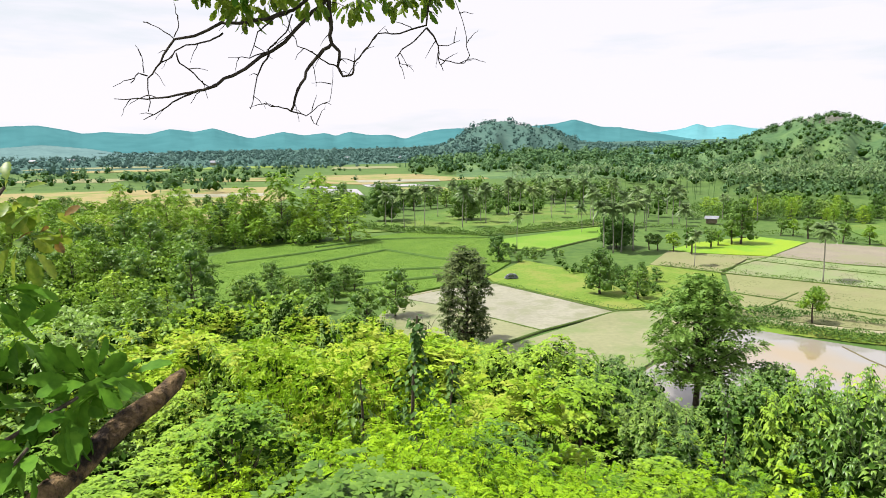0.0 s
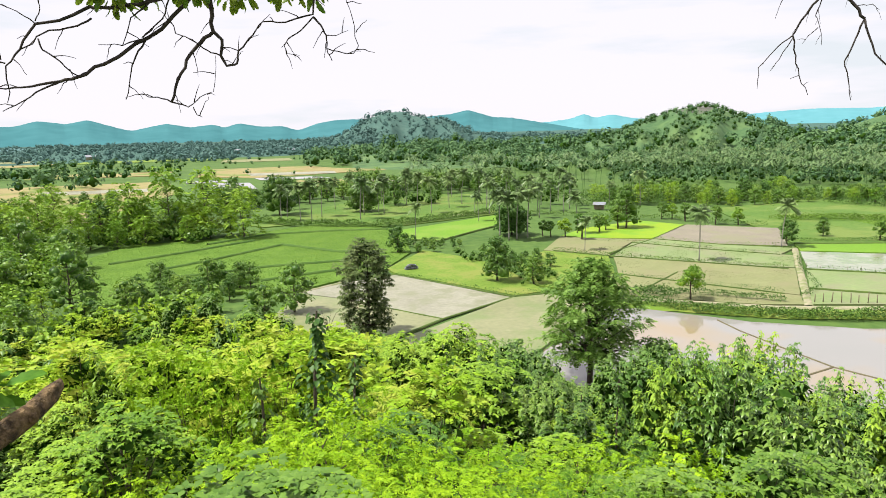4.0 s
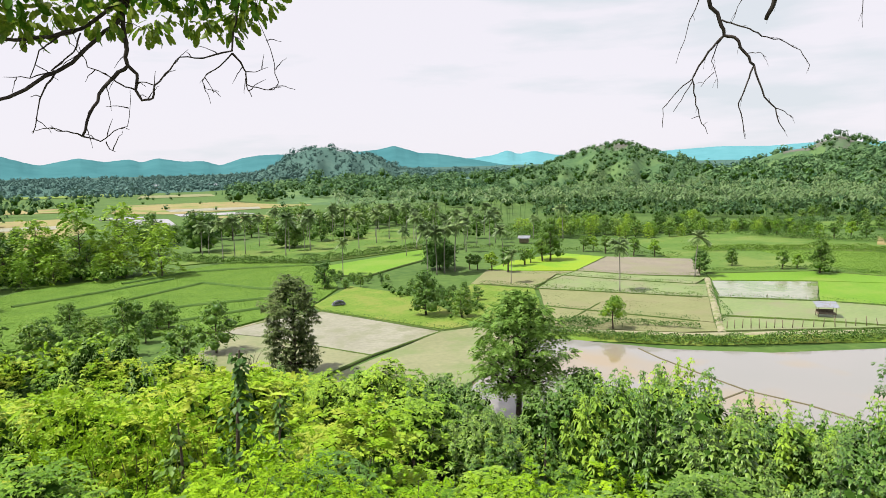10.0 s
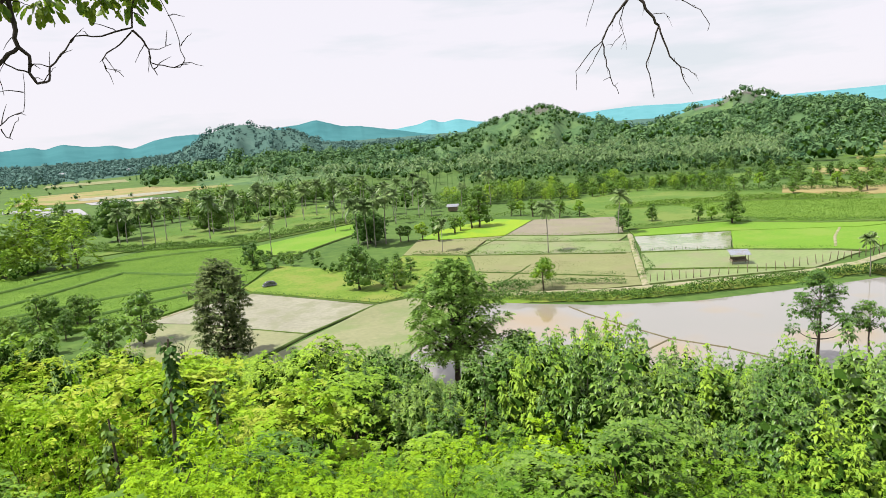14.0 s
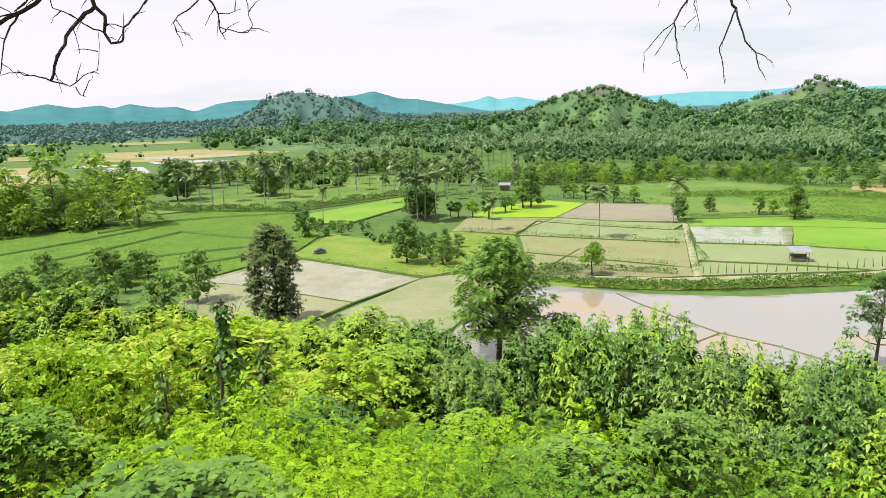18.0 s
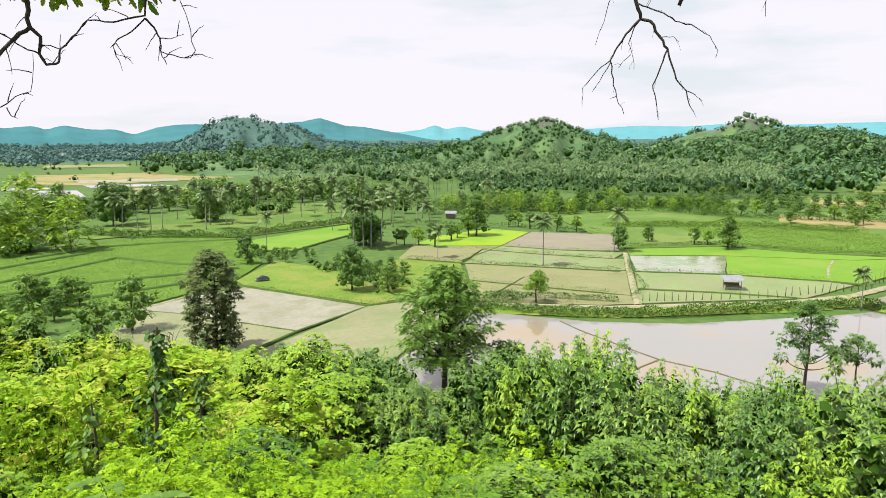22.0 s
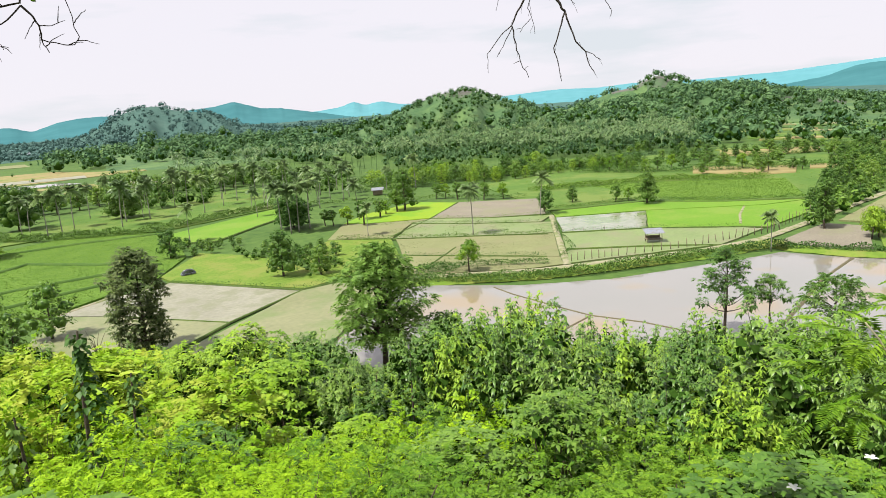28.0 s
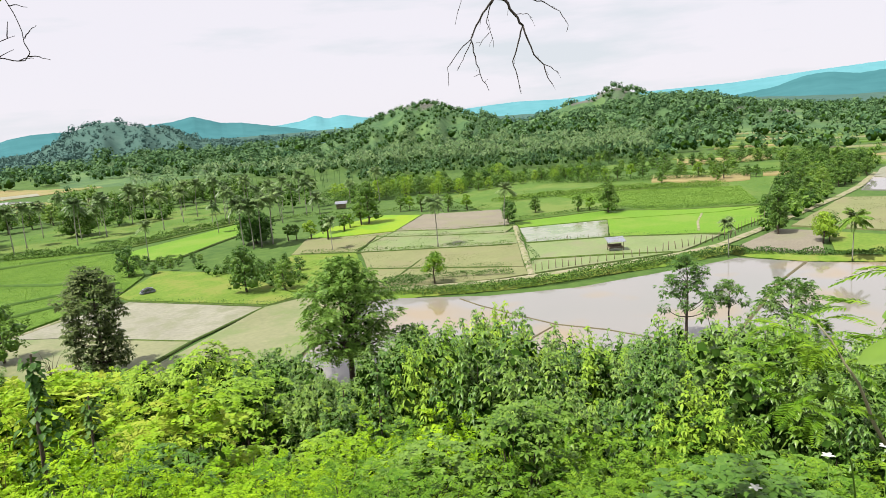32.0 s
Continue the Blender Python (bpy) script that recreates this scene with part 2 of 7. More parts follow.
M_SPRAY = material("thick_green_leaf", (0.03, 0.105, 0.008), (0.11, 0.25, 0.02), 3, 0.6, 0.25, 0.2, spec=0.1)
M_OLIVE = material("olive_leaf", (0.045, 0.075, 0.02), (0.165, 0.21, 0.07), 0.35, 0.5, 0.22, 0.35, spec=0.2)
# Yellower leaf with the sunlight shining through put into its colour.
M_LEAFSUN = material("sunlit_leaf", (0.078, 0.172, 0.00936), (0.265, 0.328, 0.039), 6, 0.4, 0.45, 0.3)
M_TWIG = material("twig_bark", (0.018, 0.014, 0.012), (0.06, 0.05, 0.042), 12, 0.9, fine=8, island=0)
M_BROWNBARK = material("brown_bark", (0.07, 0.045, 0.024), (0.23, 0.155, 0.075), 5, 0.95, fine=9, island=0, bump=0.05, stain=(0.018, 0.012, 0.009), stain_scale=8)
M_SHEET = material("dark_sheet", (0.0234, 0.0234, 0.0312), (0.0546, 0.0546, 0.0702), 2, 0.5, fine=6, island=0)
M_PETAL = material("white_petal", (0.585, 0.577, 0.546), (0.663, 0.663, 0.64), 20, 0.6, 0.3, 0.1)
M_ROOF = material("zinc_roof", (0.17, 0.19, 0.23), (0.29, 0.31, 0.36), 1.5, 0.5, fine=6, island=0, metal=0.1, stain=(0.2, 0.19, 0.18), stain_scale=1.2)
M_WOOD = material("weathered_wood", (0.0936, 0.0702, 0.0468), (0.234, 0.195, 0.14), 2, 0.9, fine=8, island=0)


def water_material():
    m = bpy.data.materials.new("muddy_water")
    m.use_nodes = True
    n, l = m.node_tree.nodes, m.node_tree.links
    b = n["Principled BSDF"]
    b.inputs["Base Color"].default_value = (0.45, 0.36, 0.22, 1)
    b.inputs["Roughness"].default_value = 0.04
    b.inputs["IOR"].default_value = 1.45
    b.inputs["Specular IOR Level"].default_value = 0.9
    geo = n.new("ShaderNodeNewGeometry")
    tex, rip = n.new("ShaderNodeTexNoise"), n.new("ShaderNodeTexNoise")
    tex.inputs["Scale"].default_value, rip.inputs["Scale"].default_value = 0.06, 0.9
    mix = n.new("ShaderNodeMix")
    mix.data_type = "RGBA"
    mix.inputs[6].default_value, mix.inputs[7].default_value = (0.225, 0.216, 0.2, 1), (0.265, 0.208, 0.13, 1)
    bp = n.new("ShaderNodeBump")
    bp.inputs["Strength"].default_value, bp.inputs["Distance"].default_value = 0.15, 0.01
    for x in (tex, rip):
        l.new(geo.outputs["Position"], x.inputs["Vector"])
    # The water turns browner in random patches.
    brown_patch = n.new("ShaderNodeMapRange")
    brown_patch.inputs["From Min"].default_value, brown_patch.inputs["From Max"].default_value = 0.54, 0.68
    l.new(tex.outputs["Fac"], brown_patch.inputs["Value"])
    l.new(brown_patch.outputs["Result"], mix.inputs["Factor"])
    l.new(mix.outputs[2], b.inputs["Base Color"])
    l.new(rip.outputs["Fac"], bp.inputs["Height"])
    l.new(bp.outputs["Normal"], b.inputs["Normal"])
    return m


M_WATER = water_material()


# ---- helpers for meshes ----
def mesh_object(name, verts, faces, mat, parent=None, label="", smooth=False):
    me = bpy.data.meshes.new(name)
    me.from_pydata(verts, [], faces)
    if smooth:
        me.polygons.foreach_set("use_smooth", [True] * len(me.polygons))
    me.materials.append(mat)
    me.update()
    ob = new(name, me)
    if parent:
        ob.parent = parent
    if label:
        tagged(ob, label)
    return ob


def part(name, bm, mat, parent, label=""):
    me = bpy.data.meshes.new(name)
    bm.to_mesh(me)
    bm.free()
    me.materials.append(mat)
    ob = new(name, me)
    ob.parent = parent
    if label:
        tagged(ob, label)
    return ob


def array_mesh(name, verts, tris, mat, parent=None, label=""):
    """A mesh of triangles from numpy arrays."""
    me = bpy.data.meshes.new(name)
    verts, tris = np.ascontiguousarray(verts, np.float32), np.ascontiguousarray(tris, np.int32)
    me.vertices.add(len(verts))
    me.vertices.foreach_set("co", verts.ravel())
    me.loops.add(tris.size)
    me.loops.foreach_set("vertex_index", tris.ravel())
    me.polygons.add(len(tris))
    me.polygons.foreach_set("loop_start", np.arange(0, tris.size, 3, dtype=np.int32))
    me.update(calc_edges=True)
    me.materials.append(mat)
    ob = new(name, me)
    if parent:
        ob.parent = parent
    if label:
        tagged(ob, label)
    return ob


def unit(v):
    return v / np.maximum(np.linalg.norm(v, axis=-1, keepdims=True), 1e-9)


def leaves(base, way, face, length, width, fold=0.18):
    """Folded kite-shaped leaves: base points, directions, facings, sizes. Returns verts and triangles."""
    n = len(base)
    way = unit(way)
    side = unit(np.cross(way, face))
    nor = np.cross(side, way)
    length = np.broadcast_to(np.asarray(length, float), (n,))[:, None]
    width = np.broadcast_to(np.asarray(width, float), (n,))[:, None]
    mid = base + way * length * 0.42
    v = np.stack([base, mid + side * width / 2 + nor * width * fold, base + way * length - nor * length * 0.08,
                  mid - side * width / 2 + nor * width * fold], 1).reshape(-1, 3)
    k = np.arange(n)[:, None] * 4
    f = np.concatenate([k + [0, 1, 2], k + [0, 2, 3]], 1).reshape(-1, 3)
    return v, f


def arched(base, way, length, width, drop=0.3):
    """Broad leaves that rise from the base and bow down at the tip, creased along the midrib."""
    n = len(base)
    way = unit(way)
    side = unit(np.cross(way, [0, 0, 1.0]) + 1e-6)
    length = np.broadcast_to(np.asarray(length, float), (n,))[:, None]
    width = np.broadcast_to(np.asarray(width, float), (n,))[:, None]
    down = np.array([0, 0, 1.0]) * length * np.broadcast_to(np.asarray(drop, float), (n,))[:, None]
    mid = base + way * length * 0.48
    v = np.stack([base, mid + side * width / 2 - down * 0.12, mid + np.array([0, 0, 1.0]) * width * 0.06, mid - side * width / 2 - down * 0.12, base + way * length * 0.94 - down], 1).reshape(-1, 3)
    k = np.arange(n)[:, None] * 5
    return v, np.concatenate([k + [0, 1, 2], k + [0, 2, 3], k + [1, 4, 2], k + [2, 4, 3]], 1).reshape(-1, 3)


def dim_leaves(points, spread, n, size):
    """Fill leaves deep inside a plant, painted dark as shade, n round every point."""
    k = np.repeat(np.arange(len(points)), n)
    d = ball(len(k))
    p = np.asarray(points)[k] + d * np.asarray(spread) * rng.uniform(0.2, 1, len(k))[:, None]
    return leaves(p, np.cross(d, ball(len(k))), d, size * rng.uniform(0.7, 1.3, len(k)), size * 0.7, 0.1)


def whorls(centre, out, n, length, width, drop=0.35, lift=0.35, open_=0.55):
    """Rosettes of n leaves round every centre, opening along the direction out."""
    m = len(centre)
    k = np.repeat(np.arange(m), n)
    ang = np.tile(np.arange(n) * (6.283 / n), m) + np.repeat(rng.uniform(0, 6.28, m), n)
    flat_way = np.stack([np.cos(ang), np.sin(ang), np.zeros(m * n)], -1)
    way = unit(flat_way + out[k] * open_ + [0, 0, lift] + rng.normal(scale=0.2, size=(m * n, 3)))
    size = rng.uniform(0.65, 1.2, m * n) * np.broadcast_to(np.asarray(length, float), (m,))[k]
    return arched(centre[k] + way * size[:, None] * 0.06, way, size, size * width, drop * rng.uniform(0.5, 1.4, m * n))


def fronds(centre, way, length, pairs, leaflet, droop=0.3, tilt=0.15, wide=0.42):
    """Feathery fronds: pairs of leaflets along arching ribs."""
    m = len(centre)
    way = unit(way)
    u = np.tile(np.repeat(np.linspace(0.1, 1, pairs), 2), m)
    k = np.repeat(np.arange(m), pairs * 2)
    sg = np.tile([1.0, -1.0], m * pairs)[:, None]
    L = np.broadcast_to(np.asarray(length, float), (m,))[k]
    side = unit(np.cross(way, [0, 0, 1.0]) + 1e-6)[k]
    p = centre[k] + way[k] * (L * u)[:, None] - np.array([0, 0, 1.0]) * (L * droop * u * u)[:, None]
    w = side * sg + way[k] * 0.55 + [0, 0, -0.18] + rng.normal(scale=0.12, size=(len(k), 3))
    size = L * leaflet * (0.55 + 0.6 * np.sin(np.pi * (0.15 + 0.8 * u)))
    return leaves(p, w, np.array([0, 0, 1.0]) + side * sg * 0.2 + np.repeat(rng.normal(scale=tilt, size=(m, 3)), pairs * 2, 0) + rng.normal(scale=0.15, size=(len(k), 3)), size, size * wide, 0.05)


def tube(points, radii, sides=6, cap=True):
    """A tapered tube along points. Returns verts and triangles."""
    p = np.asarray(points, float)
    r = np.broadcast_to(np.asarray(radii, float), (len(p),))
    d = unit(np.gradient(p, axis=0))
    ref = np.array([0.31, 0.95, 0.05])
    a = unit(np.cross(d, ref))
    b = np.cross(d, a)
    ang = np.linspace(0, 2 * np.pi, sides, endpoint=False)
    v = (p[:, None] + r[:, None, None] * (a[:, None] * np.cos(ang)[:, None] + b[:, None] * np.sin(ang)[:, None])).reshape(-1, 3)
    f = []
    for i in range(len(p) - 1):
        for j in range(sides):
            q, w = i * sides + j, i * sides + (j + 1) % sides
            f += [(q, w, w + sides), (q, w + sides, q + sides)]
    if cap:
        v = np.concatenate([v, p[-1:], p[:1]])
        e = (len(p) - 1) * sides
        for j in range(sides):
            f += [(e + j, e + (j + 1) % sides, len(v) - 2), ((j + 1) % sides, j, len(v) - 1)]
    return v, np.array(f)


def joined(pieces):
    vs, fs, k = [], [], 0
    for v, f in pieces:
        vs.append(v)
        fs.append(np.asarray(f) + k)
        k += len(v)
    return np.concatenate(vs), np.concatenate(fs)


PHI = (1 + math.sqrt(5)) / 2
ICO = unit(np.array([(-1, PHI, 0), (1, PHI, 0), (-1, -PHI, 0), (1, -PHI, 0), (0, -1, PHI), (0, 1, PHI), (0, -1, -PHI), (0, 1, -PHI), (PHI, 0, -1), (PHI, 0, 1), (-PHI, 0, -1), (-PHI, 0, 1)]))
ICOF = np.array([(0, 11, 5), (0, 5, 1), (0, 1, 7), (0, 7, 10), (0, 10, 11), (1, 5, 9), (5, 11, 4), (11, 10, 2), (10, 7, 6), (7, 1, 8),
                 (3, 9, 4), (3, 4, 2), (3, 2, 6), (3, 6, 8), (3, 8, 9), (4, 9, 5), (2, 4, 11), (6, 2, 10), (8, 6, 7), (9, 8, 1)])


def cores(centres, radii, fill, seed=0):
    """Lumpy hearts, one for each lobe of a crown; dark ones have painted shade."""
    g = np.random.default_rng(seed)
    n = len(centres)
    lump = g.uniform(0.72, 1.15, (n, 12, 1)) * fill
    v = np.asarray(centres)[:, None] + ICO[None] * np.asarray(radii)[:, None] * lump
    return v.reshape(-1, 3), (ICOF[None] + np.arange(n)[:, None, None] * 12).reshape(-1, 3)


# ---- the lie of the land ----
# Hills: distance, half depth in front and behind, and the crest as (azimuth, elevation) from the viewpoint.
HILLS = (
    (700, 110, 130, ((26, -1.6), (28.7, -0.8), (30.3, -0.3), (31.6, 0.15), (33.4, 0.8), (34.9, 1.3), (35.7, 1.47), (37.5, 1.55), (38.9, 1.1), (40.6, 0.4), (42.3, -0.15), (43.8, -0.8), (46, -1.6))),
    (1000, 90, 120, ((43, -1.4), (45.7, -0.6), (47.2, -0.2), (48.5, 0.2), (49.5, 0.55), (51.2, 0.8), (52.4, 1.35), (53.4, 1.68), (54, 1.4), (55.2, 0.95), (56.9, 0.4), (58.5, -0.2), (61, -1.2))),
    (800, 170, 120, ((44, -1.8), (48, -0.8), (52, -0.1), (55.5, 0.2), (58, 0.4), (59.6, 0.3), (61.7, -0.2), (64, -0.7), (67, -1.0), (70, -1.5), (75, -1.9))),
    (1400, 260, 200, ((4, -0.9), (6.9, -0.1), (8.5, 0.75), (9.6, 1.35), (11, 1.78), (12.7, 1.82), (13.4, 1.45), (16, 1.2), (17.6, 0.45), (19, -0.1), (21.8, -0.5), (28, -0.5), (34, -0.9))),
)


def land(x, y):
    """The ground's height: the slope below the viewpoint, the flat valley, and the hills beyond it."""
    x, y = np.asarray(x, float), np.asarray(y, float)
    r = np.hypot(x, y)
    az = np.degrees(np.arctan2(x, y))
    back = np.clip((np.abs(az - 25) - 85) / 60, 0, 1)
    foot = 74 + 12 * np.clip((20 - az) / 40, -0.7, 1.2)
    s = np.clip(r * (1 - 0.93 * back) / foot, 0, 1)
    z = 26.3 * (1 - s) ** 1.35
    wood = np.clip((az - 2) / 16, 0, 1) * (1 - 0.75 * np.clip((az - 61) / 9, 0, 1))
    z = z + wood * np.clip((r - 520) / 420, 0, 1) * 10
    z = z + np.clip((az - 48) / 14, 0, 1) * np.clip((r - 240) / 500, 0, 1.4) * (8 - 4 * np.clip((az - 61) / 9, 0, 1))
    z = z + np.clip((r - 1500) / 1500, 0, 1) * 18
    for away, front, behind, crest in HILLS:
        el = np.interp(az, [c[0] for c in crest], [c[1] for c in crest], -3.0, -3.0)
        d = (r - away) / np.where(r < away, front, behind)
        spur = 1 + 0.25 * np.sin(az * 2.2 + away) * np.clip(np.abs(d), 0, 1)
        z = np.maximum(z, (28 + away * np.tan(np.radians(el))) * np.exp(-(d * spur) ** 2 * 0.9))
    rough = np.sin(x * 0.021 + 1.3 * np.sin(y * 0.013)) * np.sin(y * 0.018 + 0.7 * np.sin(x * 0.017))
    return z + rough * 3.0 * np.clip((r - 520) / 200, 0, 1) * wood


def build_ground():
    az = np.radians(np.concatenate([np.arange(-48, 100, 0.4), np.arange(100, 312, 4.0)]))
    rr = np.concatenate([[0.0], np.geomspace(1.5, 4900, 150)])
    a, r = np.meshgrid(az, rr[1:])
    x, y = r * np.sin(a), r * np.cos(a)
    v = np.stack([x, y, land(x, y) - 0.25 * np.clip((r - 60) / 10, 0, 1)], -1).reshape(-1, 3)
    n = len(az)
    v = np.concatenate([v, [[0, 0, 26.3]]])
    i, j = np.meshgrid(np.arange(len(rr) - 2), np.arange(n), indexing="ij")
    p, q = i * n + j, i * n + (j + 1) % n
    f = np.concatenate([np.stack([p, p + n, q + n], -1).reshape(-1, 3), np.stack([p, q + n, q], -1).reshape(-1, 3)])
    k = np.arange(n)
    f = np.concatenate([f, np.stack([np.full(n, len(v) - 1), k, (k + 1) % n], -1)])
    ob = array_mesh("ground", v, f, M_GROUND)
    ob.data.polygons.foreach_set("use_smooth", [True] * len(ob.data.polygons))
    ob.data.materials.append(M_SOIL)
    ob.data.materials.append(M_HILL)
    ob.data.materials.append(M_HILLFAR)
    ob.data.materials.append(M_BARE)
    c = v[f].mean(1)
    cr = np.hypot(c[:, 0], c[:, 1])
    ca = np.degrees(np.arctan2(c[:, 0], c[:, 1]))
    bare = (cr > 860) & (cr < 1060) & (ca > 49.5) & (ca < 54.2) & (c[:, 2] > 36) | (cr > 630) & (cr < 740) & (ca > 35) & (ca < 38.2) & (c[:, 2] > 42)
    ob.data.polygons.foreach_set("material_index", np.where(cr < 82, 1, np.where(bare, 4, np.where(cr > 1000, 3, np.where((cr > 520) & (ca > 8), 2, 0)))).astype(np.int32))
    tagged(ob, "grassy valley floor below a soil hillside", "ground", kind="structure")


build_ground()


def flat(name, corners, mat, z, label, category="field", kind="structure"):
    """A field: a thin slab with worn, slightly wavy edges."""
    pts = []
    for (x0, y0), (x1, y1) in zip(corners, corners[1:] + corners[:1]):
        n = max(2, int(math.hypot(x1 - x0, y1 - y0) / 3))
        for i in range(n):
            t = i / n
            x, y = x0 + (x1 - x0) * t, y0 + (y1 - y0) * t
            w = 0.25 if i else 0
            pts.append((x + w * noise.noise((x * 0.4, y * 0.4, 1)), y + w * noise.noise((x * 0.4, y * 0.4, 7))))
    bm = bmesh.new()
    top = [bm.verts.new((x, y, z)) for x, y in pts]
    low = [bm.verts.new((x, y, -0.4)) for x, y in pts]
    face = bm.faces.new(top)
    if face.normal.z < 0 or sum(a[0] * b[1] - b[0] * a[1] for a, b in zip(pts, pts[1:] + pts[:1])) < 0:
        face.normal_flip()
    for i in range(len(pts)):
        j = (i + 1) % len(pts)
        bm.faces.new((top[i], low[i], low[j], top[j]))
    bmesh.ops.triangulate(bm, faces=[face])
    me = bpy.data.meshes.new(name)
    bm.to_mesh(me)
    bm.free()
    me.materials.append(mat)
    return tagged(new(name, me), label, category, kind=kind)


def bank(name, line, width, height, mat, label, category="dike", base=0.0):
    """A rounded earth bank along a line."""
    pts = []
    for (x0, y0), (x1, y1) in zip(line, line[1:]):
        n = max(1, int(math.hypot(x1 - x0, y1 - y0) / 1.2))
        pts += [(x0 + (x1 - x0) * i / n, y0 + (y1 - y0) * i / n) for i in range(n)]
    pts.append(line[-1])
    p = np.array(pts)
    d = unit(np.gradient(p, axis=0))
    s = np.stack([d[:, 1], -d[:, 0]], -1)
    cross = ((-0.5, -0.3), (-0.36, 0.55), (-0.12, 1.0), (0.12, 1.0), (0.36, 0.55), (0.5, -0.3))
    v = []
    for i, (q, e) in enumerate(zip(p, s)):
        for u, h in cross:
            k = noise.noise((q[0] * 0.7, q[1] * 0.7, u * 3))
            xy = q + e * (u + 0.12 * k) * width
            v.append((xy[0], xy[1], base + height * (h + 0.2 * k * (h > 0))))
    f = []
    for i in range(len(p) - 1):
        for j in range(5):
            a = i * 6 + j
            f.append((a, a + 1, a + 7, a + 6))
    ob = mesh_object(name, v, f, mat, smooth=True)
    return tagged(ob, label, category, kind="structure")

